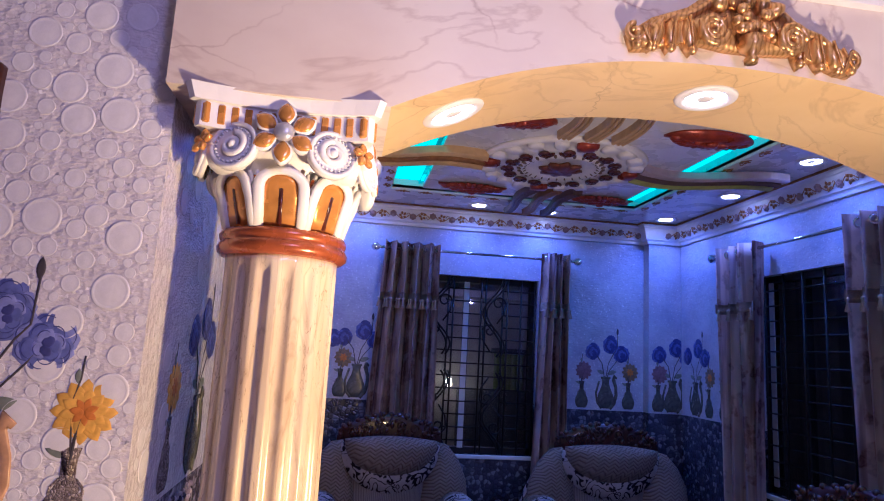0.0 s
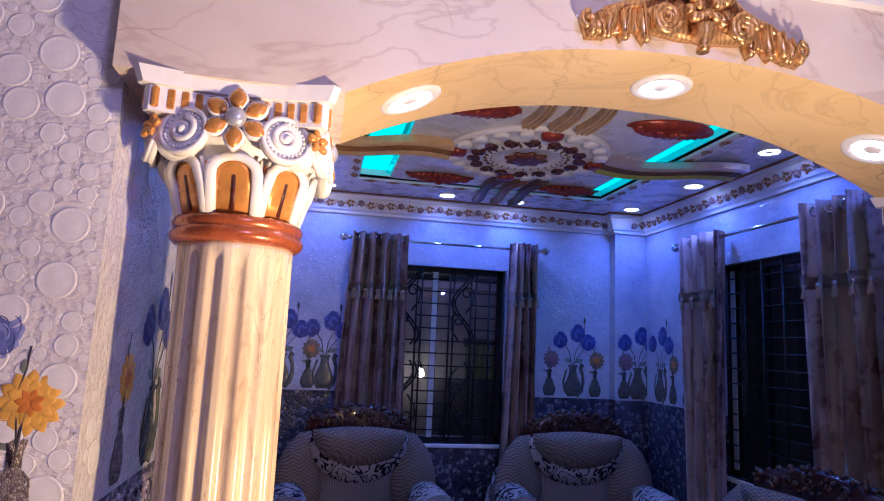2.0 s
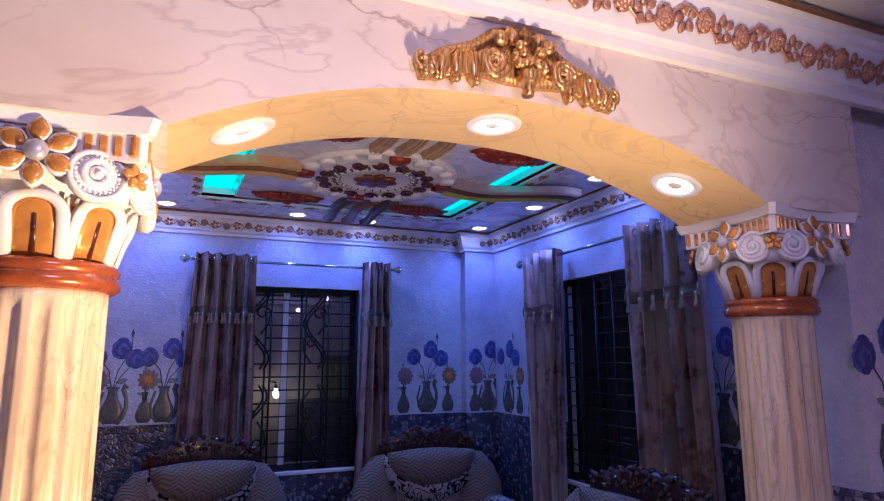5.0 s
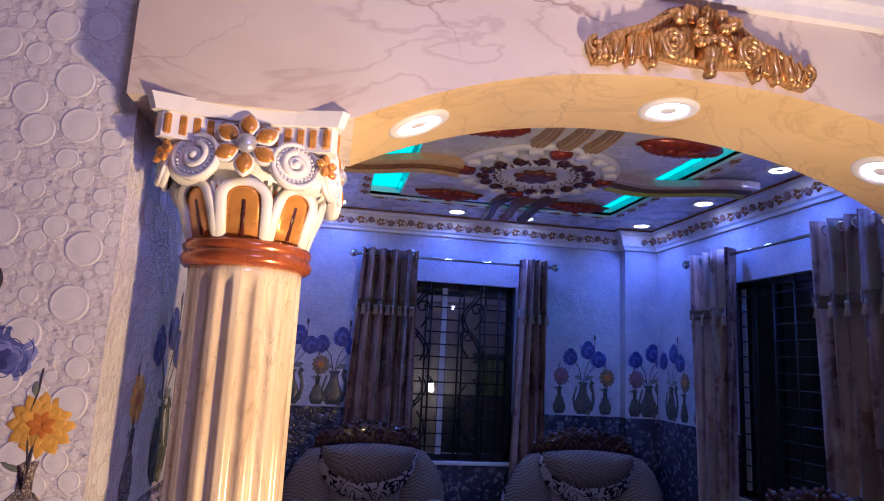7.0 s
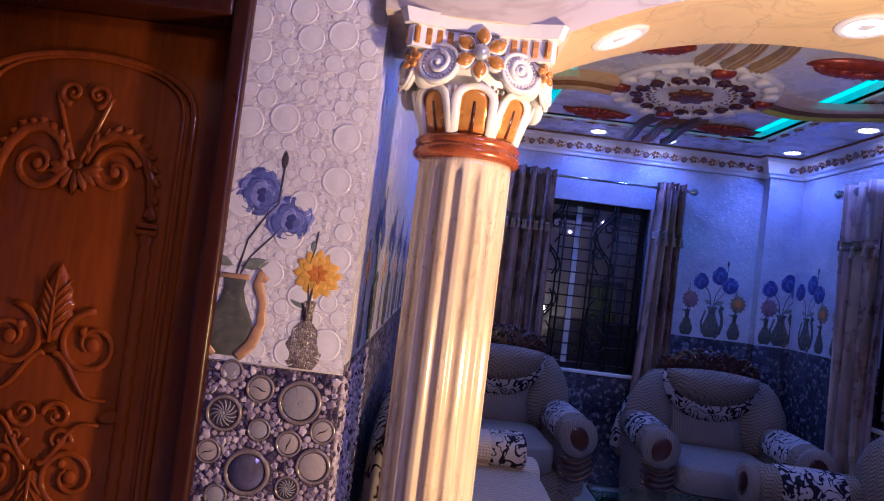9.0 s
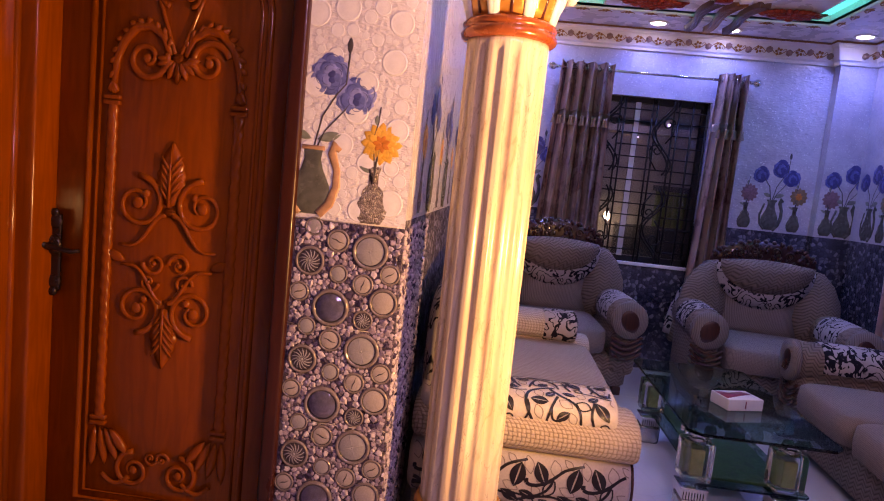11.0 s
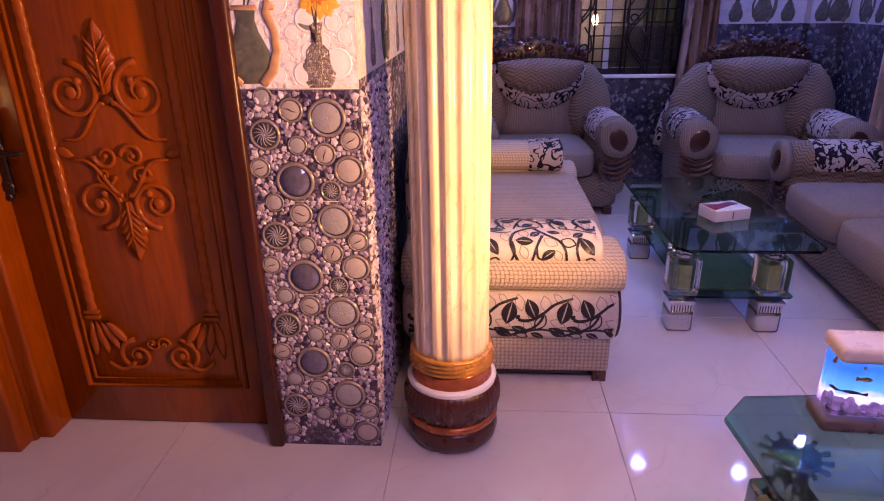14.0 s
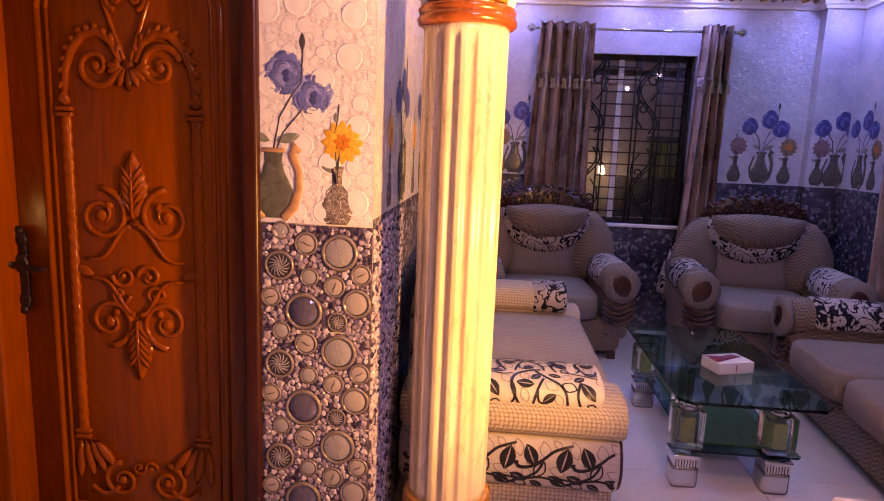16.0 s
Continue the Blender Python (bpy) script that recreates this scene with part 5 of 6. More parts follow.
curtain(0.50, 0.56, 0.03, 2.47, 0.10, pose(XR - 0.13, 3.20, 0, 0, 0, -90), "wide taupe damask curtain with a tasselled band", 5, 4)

# ---------------------------------------------------------------- flower murals of the tiles


def rose_print(parent, x, z, r, mats):
    """Overlapping broad petals that curl round a dark heart, each with a shaded fold."""
    rnd = random.Random(int(x * 1000) + int(z * 777))
    tones = (mats[1], mats[0], mats[1], M_ROSEDARK)
    for k, (rr, n, wide) in enumerate(((r, 6, 0.62), (r * 0.80, 5, 0.66), (r * 0.58, 4, 0.66), (r * 0.34, 3, 0.7))):
        ox, oz = x + 0.05 * r * k, z - 0.04 * r * k
        for i in range(n):
            a = 360 / n * i + 31 * k + rnd.uniform(-10, 10)
            ln = rr * rnd.uniform(0.88, 1.08)
            o = [(q * wide * ln * (1 + 0.06 * math.sin(9 * t)), ln * h * (1 + 0.05 * math.sin(7 * t + i))) for t, q, h in [(u, math.sin(u) * (0.55 + 0.45 * math.sin(u / 2)), 0.5 - 0.5 * math.cos(u)) for u in [2 * math.pi * j / 14 for j in range(14)]]]
            o = [(abs(q) if j < 7 else -abs(q), h) for j, (q, h) in enumerate(o)]
            lift = 0.0012 + 0.0012 * k + 0.00022 * i
            m = pose(ox, 0, oz, 0, a, 0)
            part("petal", prism(o, lift, m=m, dome=0.0012), tones[k] if (i + k) % 3 else mats[0], parent)
            if k < 3:
                part("petal_fold", tube([m @ Vector((wide * ln * 0.55 * math.sin(t), -lift - 0.0008, ln * (0.62 + 0.30 * math.cos(t)))) for t in [-1.5 + 0.375 * j for j in range(9)]], [0.0004 + 0.0011 * math.sin(math.pi * j / 8) for j in range(9)], 4), M_ROSEDARK, parent)


def stem(parent, pts, r=0.0035):
    part("stem", tube([(x, -0.002, z) for x, z in pts], r, 5), M_STEM, parent)


def dahlia(parent, x, z, r, mats):
    for k, (rr, n) in enumerate(((r * 1.05, 12), (r * 0.78, 10), (r * 0.46, 7))):
        for i in range(n):
            part("petal", prism(leaf_outline(rr, rr * 0.27, 7), 0.0012 + 0.0018 * k + 0.0005 * (i % 3), m=pose(x, 0, z, 0, 360 / n * i + 9 * k, 0), dome=0.0012), mats[1] if k == 2 else mats[0], parent)


def small_vase(mat):
    prof = [(0.021, 0.175), (0.016, 0.17), (0.0145, 0.14), (0.015, 0.12), (0.024, 0.10), (0.044, 0.065), (0.049, 0.045), (0.043, 0.018), (0.030, 0.0)]
    return [(x, z) for x, z in prof] + [(-x, z) for x, z in prof[::-1]], mat


def mural_yellow(m, mats=(M_DAHLIA, M_DAHLIAC)):
    d = thing("tile_flower", "tile picture of a yellow dahlia in an etched vase", "tile picture", m @ Matrix.Diagonal((1, 0.3, 1, 1)), "flower pictures on the tiles")
    # room copies also take the darker vase, dimmed along with the petals
    o, mt = small_vase(M_VASE if mats[0] is M_DAHLIA else M_SWANBODY)
    part("vase", prism(o, 0.002, dome=0.004), mt, d)
    part("vase_handle", tube([(0.016, -0.002, 0.115), (0.03, -0.002, 0.10), (0.032, -0.002, 0.085)], 0.003, 5), M_VASE, d)
    part("vase_handle", tube([(-0.016, -0.002, 0.115), (-0.03, -0.002, 0.10), (-0.032, -0.002, 0.085)], 0.003, 5), M_VASE, d)
    stem(d, [(0.0, 0.14), (0.003, 0.19), (0.012, 0.24)])
    stem(d, [(0.0, 0.16), (-0.012, 0.26), (0.0, 0.31), (0.003, 0.355)], 0.0022)
    part("bud", prism(leaf_outline(0.03, 0.007, 6), 0.002, m=pose(-0.006, 0, 0.30), dome=0.002), M_LEAF, d)
    part("leaf", prism(leaf_outline(0.05, 0.008, 6), 0.002, m=pose(-0.002, 0, 0.155, 0, -70, 0), dome=0.001), M_LEAF, d)
    dahlia(d, 0.014, 0.245, 0.062, mats)
    return d


def mural_roses(m, full=True):
    d = thing("tile_flower", "tile picture of blue roses in a handled vase", "tile picture", m @ Matrix.Diagonal((1, 0.3, 1, 1)), "flower pictures on the tiles")
    # full bunches get darker rim and blues that stand in for dim light
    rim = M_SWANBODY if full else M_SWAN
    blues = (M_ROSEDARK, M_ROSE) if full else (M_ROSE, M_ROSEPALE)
    prof = [(0.030, 0.20), (0.026, 0.17), (0.034, 0.14), (0.058, 0.09), (0.062, 0.06), (0.050, 0.025), (0.034, 0.0)]
    part("vase", prism(prof + [(-x, z) for x, z in prof[::-1]], 0.002, dome=0.006), M_SWANBODY, d)
    part("swan_handle", tube([(0.03, -0.004, 0.0), (0.062, -0.004, 0.035), (0.080, -0.005, 0.09), (0.078, -0.006, 0.14), (0.060, -0.006, 0.19), (0.066, -0.006, 0.215), (0.084, -0.006, 0.20)], [0.014, 0.015, 0.013, 0.011, 0.014, 0.018, 0.008], 8), rim, d)
    part("swan_handle", tube([(-0.03, -0.004, 0.0), (-0.062, -0.004, 0.035), (-0.074, -0.005, 0.10), (-0.05, -0.006, 0.18)], 0.008, 7), rim, d)
    part("vase_rim", tube([(-0.036, -0.004, 0.203), (0.036, -0.004, 0.203)], 0.007, 6), rim, d)
    stem(d, [(0.0, 0.20), (0.02, 0.30), (0.06, 0.37), (0.085, 0.40), (0.09, 0.50)], 0.0028)
    stem(d, [(0.008, 0.20), (0.030, 0.255), (0.085, 0.32), (0.112, 0.36)], 0.0025)
    part("bud", prism(leaf_outline(0.05, 0.009, 6), 0.003, m=pose(0.088, 0, 0.49), dome=0.002), M_STEM, d)
    part("leaf", prism(leaf_outline(0.075, 0.015, 6), 0.002, m=pose(0.01, 0, 0.23, 0, 75, 0), dome=0.001), M_LEAF, d)
    part("leaf", prism(leaf_outline(0.06, 0.013, 6), 0.002, m=pose(-0.01, 0, 0.23, 0, -70, 0), dome=0.001), M_LEAF, d)
    rose_print(d, 0.035, 0.425, 0.062, blues)
    rose_print(d, 0.118, 0.365, 0.062, blues)
    if full:
        stem(d, [(-0.01, 0.20), (-0.03, 0.30), (-0.08, 0.36)])
        rose_print(d, -0.10, 0.375, 0.058, blues)
    return d


F = -0.0012
# pier: dahlia in full, the roses partly behind the door frame
mural_yellow(pose(0.0, PIER_Y + F, 1.250))
mural_roses(pose(-0.195, PIER_Y + F, 1.262), False)


def mural_pink(m):
    return tagged(mural_yellow(m, (M_PINK, M_PINK)), "tile picture of a pink dahlia in an etched vase")


ZM = 1.285
BIG = Matrix.Diagonal((1.1, 1, 1.18, 1))
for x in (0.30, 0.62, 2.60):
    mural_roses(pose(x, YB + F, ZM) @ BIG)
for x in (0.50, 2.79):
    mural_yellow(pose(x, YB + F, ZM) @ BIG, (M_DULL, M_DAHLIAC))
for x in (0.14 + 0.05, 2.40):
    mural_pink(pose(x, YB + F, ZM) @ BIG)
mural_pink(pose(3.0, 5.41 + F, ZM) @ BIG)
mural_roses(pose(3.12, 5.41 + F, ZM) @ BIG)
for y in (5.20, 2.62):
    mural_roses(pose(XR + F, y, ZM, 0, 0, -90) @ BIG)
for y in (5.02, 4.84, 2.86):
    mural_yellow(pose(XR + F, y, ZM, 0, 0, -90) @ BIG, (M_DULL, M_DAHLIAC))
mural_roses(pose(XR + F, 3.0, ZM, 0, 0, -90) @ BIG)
for y in (2.28, 2.9, 3.5, 4.1, 4.7):
    mural_yellow(pose(XL - F, y, ZM, 0, 0, 90))
    mural_roses(pose(XL - F, y + 0.27, ZM, 0, 0, 90))
mural_roses(pose(2.90, PIER_Y + F, 1.27) @ BIG)
mural_pink(pose(3.2, PIER_Y + F, 1.27) @ BIG)

# ---------------------------------------------------------------- glazed discs and bubbles of the pier tiles


def disc_mesh(name, rim_mat, r):
    return mesh_of(name, lathe([(r * 0.78, 0), (r * 0.80, r * 0.16), (r * 0.90, r * 0.26), (r * 0.97, r * 0.2), (r, 0)], 24), rim_mat)


def dome_mesh(name, mat, r):
    h = 2.2 if mat is M_BLUEDISC else 1.0
    bm = lathe([(0, r * 0.22 * h), (r * 0.2, r * 0.212 * h), (r * 0.4, r * 0.182 * h), (r * 0.6, r * 0.13 * h), (r * 0.8, r * 0.04)], 24)
    return mesh_of(name, bm, mat)


RIM = disc_mesh("disc_rim", M_RIM, 1.0)
DOME = {m: dome_mesh("disc_glaze", m, 1.0) for m in (M_DISC, M_BLUEDISC, M_TANDISC, M_WHEEL)}
GROOVE = mesh_of("disc_groove", lathe([(0.74, 0.02), (0.76, 0.10), (0.80, 0.17), (0.82, 0.10)], 24), M_INK)
ray_b = bmesh.new()
for k in range(14):
    a = 2 * math.pi * k / 14
    tube([((0.10 + 0.64 * i / 6) * math.cos(a + 0.6 * i / 6), (0.10 + 0.64 * i / 6) * math.sin(a + 0.6 * i / 6), 0.235 - 0.16 * (i / 6) ** 1.5) for i in range(7)], [0.022 + 0.03 * math.sin(math.pi * i / 6) for i in range(7)], 4, ray_b)
blob((0, 0, 0.22), (0.10, 0.10, 0.06), 1, 8, 5, ray_b)
RAYS = mesh_of("disc_ray", ray_b, M_DISC)
cross_b = blob((0, 0, 0.225), (0.07, 0.07, 0.05), 1, 8, 5)
for k in range(12):
    a = 2 * math.pi * k / 12
    tube([(q * math.cos(a), q * math.sin(a), 0.225 - 0.21 * q ** 2.2) for q in (0.06, 0.3, 0.5, 0.72)], 0.016 if k % 3 == 0 else 0.008, 4, cross_b)
CROSS = mesh_of("disc_ray", cross_b, M_DISC)
RAYS_DARK = mesh_of("disc_ray", tube([(-0.45, 0.3, 0.15), (-0.1, 0.12, 0.22), (0.1, -0.12, 0.22), (0.45, -0.3, 0.15)], [0.02, 0.055, 0.055, 0.02], 6), M_INK)
front = Matrix.Rotation(math.pi / 2, 4, "X")


def disc(parent, x, y, z, r, mat, rays, turn=0.0, wall=front):
    m = Matrix.Translation((x, y, z)) @ wall @ Matrix.Rotation(turn, 4, "Z") @ Matrix.Diagonal((r, r, r * 0.6, 1))
    same("disc_rim", RIM, parent, m)
    same("disc_groove", GROOVE, parent, m)
    same("disc_glaze", DOME[mat], parent, m)
    if rays:
        same("disc_ray", rays, parent, m)


DISCS = [(0.010, 0.216, 0.050, M_DISC, CROSS, 0.3), (-0.178, 0.168, 0.041, M_WHEEL, RAYS, 0.6), (-0.101, 0.027, 0.052, M_BLUEDISC, None, 0), (0.068, 0.060, 0.040, M_TANDISC, None, 0),
         (-0.094, 0.239, 0.032, M_TANDISC, RAYS_DARK, 0.3), (-0.084, 0.136, 0.026, M_DISC, None, 0), (-0.005, 0.110, 0.030, M_TANDISC, RAYS_DARK, 1.9), (0.005, -0.002, 0.028, M_WHEEL, RAYS, 0.4),
         (0.080, 0.150, 0.029, M_TANDISC, RAYS_DARK, 1.2), (-0.205, 0.068, 0.028, M_TANDISC, RAYS_DARK, 1.0), (-0.172, -0.040, 0.026, M_DISC, None, 0)]
DISCS = [(x, z, r * 1.14, mt, ry_, tn) for x, z, r, mt, ry_, tn in DISCS]
for row in range(5):
    for x, z, r, mt, ry_, tn in DISCS:
        zz = z + 0.316 * row
        if zz < 0.02 or x + r > XL:
            x = min(x, XL - r)
        if r * 0.9 < zz < BORDER - 0.02 - r * 0.5:
            disc(pier_low, min(x, XL - r), PIER_Y - 0.001, zz, r, mt, ry_, tn)
# single pebbles between the discs
random.seed(11)
peb_mats = [plain("pale_pebble", (0.50, 0.43, 0.52), 0.25, 0, 50, 0.2), plain("violet_pebble", (0.30, 0.24, 0.33), 0.25, 0, 50, 0.3), plain("dark_pebble", (0.05, 0.035, 0.08), 0.25, 0, 50, 0.3)]
peb = []
for k, mt in enumerate((0, 0, 1, 1, 1, 2)):
    rnd = random.Random(k)
    o = [((0.8 + 0.4 * rnd.random()) * math.cos(2 * math.pi * (i + 0.5 * rnd.random()) / 5), (0.75 + 0.4 * rnd.random()) * math.sin(2 * math.pi * (i + 0.5 * rnd.random()) / 5)) for i in range(5)]
    chip = prism(o, 0.25, dome=0.45)
    for v in chip.verts:
        if v.co.y < -0.3:
            v.co.y *= 1 + 0.7 * v.co.x * (1 if k % 2 else -1) + 0.5 * v.co.z
    peb.append(mesh_of("pebble", chip, peb_mats[mt], False))
taken = [(min(x, XL - r), z + 0.316 * row, r) for row in range(4) for x, z, r, *_ in DISCS]
count = 0
for i in range(9000):
    x, z, r = random.uniform(-0.222, XL - 0.012), random.uniform(0.012, BORDER - 0.04), random.uniform(0.0085, 0.0145)
    if all((x - a) ** 2 + (z - b) ** 2 > (r * 0.8 + c) ** 2 for a, b, c in taken):
        taken.append((x, z, r * 0.8))
        same("pebble", random.choice(peb), pier_low, pose(x, PIER_Y, z, 0, random.uniform(0, 360), 0) @ Matrix.Diagonal((r, r * 0.75, r, 1)))
        count += 1
        if count >= 299:
            break
# the finest pebbles fill what is left
fill = (bmesh.new(), bmesh.new())
cells = {}
for q in taken:
    for gx in range(int((q[0] - q[2] - 0.01) // 0.02), int((q[0] + q[2] + 0.01) // 0.02) + 1):
        for gz in range(int((q[1] - q[2] - 0.01) // 0.02), int((q[1] + q[2] + 0.01) // 0.02) + 1):
            cells.setdefault((gx, gz), []).append(q)
for i in range(16000):
    x, z, r = random.uniform(-0.228, XL - 0.008), random.uniform(0.010, BORDER - 0.034), random.uniform(0.0045, 0.0095)
    near = cells.setdefault((int(x // 0.02), int(z // 0.02)), [])
    if all((x - a) ** 2 + (z - b) ** 2 > (r * 0.72 + c) ** 2 for a, b, c in near):
        for gx in (int((x - 0.01) // 0.02), int((x + 0.01) // 0.02)):
            for gz in (int((z - 0.01) // 0.02), int((z + 0.01) // 0.02)):
                if (x, z, r * 0.75) not in cells.setdefault((gx, gz), []):
                    cells[gx, gz].append((x, z, r * 0.75))
        o = [(r * random.uniform(0.75, 1.1) * math.cos(2 * math.pi * k / 6), r * random.uniform(0.75, 1.1) * math.sin(2 * math.pi * k / 6)) for k in range(6)]
        prism(o, r * 0.4, fill[0 if random.random() < 0.35 else 1], pose(x, PIER_Y, z, 0, random.uniform(0, 60), 0), r * 0.15)
for bm, mt in zip(fill, peb_mats):
    tagged(part("pebble_fill", bm, mt, pier_low, "", False), "fine pebbles between the discs", "", "", "stuff")
# round bubbles of the white tiles
BUB = mesh_of("bubble", lathe([(1.0, 0), (0.97, 0.05), (0.90, 0.075), (0.82, 0.035), (0.78, 0.03), (0.5, 0.07), (0, 0.09)], 28), M_BUBBLE)
taken = []
random.seed(5)
for r_lo, r_hi, tries, cap in ((0.034, 0.042, 900, 26), (0.018, 0.026, 1500, 60), (0.008, 0.014, 3000, 130)):
    n = 0
    for i in range(tries):
        x, z, r = random.uniform(-0.225, XL - 0.01), random.uniform(BORDER, 2.55), random.uniform(r_lo, r_hi)
        if x + r < XL and all((x - a) ** 2 + (z - b) ** 2 > (r + c) ** 2 * 1.04 for a, b, c in taken):
            taken.append((x, z, r))
            same("bubble", BUB, pier, Matrix.Translation((x, PIER_Y - 0.0005, z)) @ front @ Matrix.Diagonal((r, r, r * 0.55 + 0.002, 1)))
            n += 1
            if n >= cap:
                break
# the same chips and bubbles run round the corner, behind the column
turned = bpy.data.objects["wall_left_lower"]
chips = [bmesh.new() for q in peb_mats]
random.seed(17)
for gy in range(34):
    for gz in range(72):
        y = PIER_Y + 0.012 + 0.0172 * (gy + random.uniform(0.1, 0.9))
        z = 0.008 + 0.0172 * (gz + random.uniform(0.1, 0.9))
        r = random.uniform(0.006, 0.0115)
        o = [(r * random.uniform(0.75, 1.15) * math.cos(2 * math.pi * q / 5), r * random.uniform(0.75, 1.15) * math.sin(2 * math.pi * q / 5)) for q in range(5)]
        prism(o, r * 0.3, chips[random.choice((0, 0, 0, 1, 1, 2))], pose(XL, y, z, 0, random.uniform(0, 72), 90), r * 0.5)
for bm, mt in zip(chips, peb_mats):
    tagged(part("pebble_fill", bm, mt, turned, "", False), "fine pebbles round the corner", "", "", "stuff")
turned = bpy.data.objects["wall_left"]
side_face = Matrix.Rotation(math.pi / 2, 4, "Y")
taken = []
for r_lo, r_hi, cap in ((0.034, 0.042, 14), (0.018, 0.026, 40), (0.008, 0.014, 110)):
    n = 0
    for i in range(2500):
        y, z, r = random.uniform(PIER_Y + 0.02, 2.9), random.uniform(BORDER + 0.02, 2.5), random.uniform(r_lo, r_hi)
        if y - r > PIER_Y + 0.004 and all((y - a) ** 2 + (z - b) ** 2 > (r + c) ** 2 * 1.04 for a, b, c in taken):
            taken.append((y, z, r))
            same("bubble", BUB, turned, Matrix.Translation((XL + 0.0005, y, z)) @ side_face @ Matrix.Diagonal((r, r, r * 0.55 + 0.002, 1)))
            n += 1
            if n >= cap:
                break
# thin joints between the wall tiles
for z in (0.28, 0.596, 0.912, BORDER - 0.023):
    part("tile_joint", box((-0.235, PIER_Y - 0.0015, z - 0.0012), (XL, PIER_Y, z + 0.0012)), M_GROUT, pier_low)

# ---------------------------------------------------------------- seating


def roll(y0, y1, cx, cz, rx, rz, bm=None, n=24, lip=0.03, e=0.8):
    """A bolster along y with rounded ends and a squarish section."""
    bm = bm or bmesh.new()

    def pw(v):
        return math.copysign(abs(v) ** e, v)
    rows = []
    for y, k in ((y0, 0.55), (y0 + lip * 0.3, 0.85), (y0 + lip, 1.0), ((y0 + y1) / 2, 1.02), (y1 - lip, 1.0), (y1 - lip * 0.3, 0.85), (y1, 0.55)):
        rows.append([bm.verts.new((cx + rx * k * pw(math.cos(2 * math.pi * i / n)), y, cz + rz * k * pw(math.sin(2 * math.pi * i / n)))) for i in range(n)])
    for a, b in zip(rows, rows[1:]):
        for j in range(n):
            bm.faces.new((a[j], a[(j + 1) % n], b[(j + 1) % n], b[j]))
    bm.faces.new(rows[0])
    bm.faces.new(rows[-1])
    return bm


def crest(parent, width, y, z, height):
    """Carved wooden crest along the top of a backrest: a bowed board thick with leaves and scrolls."""
    n = 24

    def top(x):
        return z + height * max(0.0, math.cos(math.pi * x / width)) ** 0.6
    edge = [(-width / 2 + width * i / n, top(-width / 2 + width * i / n) - 0.012) for i in range(n + 1)]
    bm = prism(edge + [(width / 2, z - 0.05), (-width / 2, z - 0.05)], 0.03, m=pose(0, y + 0.01, 0), dome=0.01)
    rnd = random.Random(3)
    for i in range(56):
        x = rnd.uniform(-0.47, 0.47) * width
        zz = z - 0.02 + (top(x) - z) * rnd.random()
        prism(leaf_outline(rnd.uniform(0.035, 0.055), rnd.uniform(0.011, 0.018), 6), 0.006, bm, pose(x, y - 0.02 - 0.012 * rnd.random(), zz, rnd.uniform(-15, 15), 95 * x / width + rnd.uniform(-40, 40), 0), 0.012)
    for i in range(-6, 7):
        x = i / 6.4 * width / 2
        blob((x, y - 0.012, top(x) - 0.012), (0.021, 0.018, 0.017), 1, 8, 6, bm)
    for s in (-1, 1):
        for k in range(3):
            tube(spiral(s * width * (0.10 + 0.13 * k), z + height * (0.45 - 0.13 * k), 0.034, 0.008, 0, 1.3 * s, y - 0.034, 16), 0.008, 5, bm)
    return part("carved_crest", bm, M_CARVE, parent, "dark carved wooden crest")


def moon(width, z_top, z_bot, y, thick, drop=0.5, bm=None):
    """A half-moon pad: straight above, round below; its front swells towards -y."""
    n = 22
    up = [(-width / 2 + width * i / n, z_top + 0.025 * math.sin(math.pi * i / n)) for i in range(n + 1)]
    down = [(width / 2 * math.cos(math.pi * i / n), z_top - (z_top - z_bot) * math.sin(math.pi * i / n) ** drop) for i in range(1, n)]
    return prism(up + down, thick * 0.4, bm, pose(0, y, 0), thick * 0.6)


def arm_set(parent, s, cx, y_back, y_front, top):
    """Rolled arm with a printed top and a wooden oval on its front."""
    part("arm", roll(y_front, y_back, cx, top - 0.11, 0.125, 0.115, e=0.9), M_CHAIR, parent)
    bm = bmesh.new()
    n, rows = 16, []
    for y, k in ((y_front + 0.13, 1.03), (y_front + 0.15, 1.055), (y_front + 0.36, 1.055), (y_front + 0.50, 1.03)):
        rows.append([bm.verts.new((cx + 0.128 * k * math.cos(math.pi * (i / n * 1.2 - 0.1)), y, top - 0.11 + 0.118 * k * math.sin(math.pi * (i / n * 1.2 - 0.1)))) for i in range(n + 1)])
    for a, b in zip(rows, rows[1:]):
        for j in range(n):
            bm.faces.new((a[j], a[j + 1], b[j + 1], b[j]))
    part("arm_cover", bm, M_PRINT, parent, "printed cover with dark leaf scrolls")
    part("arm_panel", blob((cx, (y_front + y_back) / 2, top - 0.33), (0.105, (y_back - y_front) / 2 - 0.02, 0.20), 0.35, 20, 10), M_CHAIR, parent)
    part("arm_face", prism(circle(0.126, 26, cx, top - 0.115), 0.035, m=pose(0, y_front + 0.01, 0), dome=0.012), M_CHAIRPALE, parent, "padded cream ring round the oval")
    part("wood_oval", prism([(cx + q * 0.9 * math.cos(0.5 * s) - r * 1.1 * math.sin(0.5 * s), top - 0.118 + q * 0.9 * math.sin(0.5 * s) + r * 1.1 * math.cos(0.5 * s)) for q, r in circle(0.084, 24)], 0.012, m=pose(0, y_front - 0.018, 0), dome=0.012), M_CARVE, parent, "polished wooden oval")
    bm = bmesh.new()
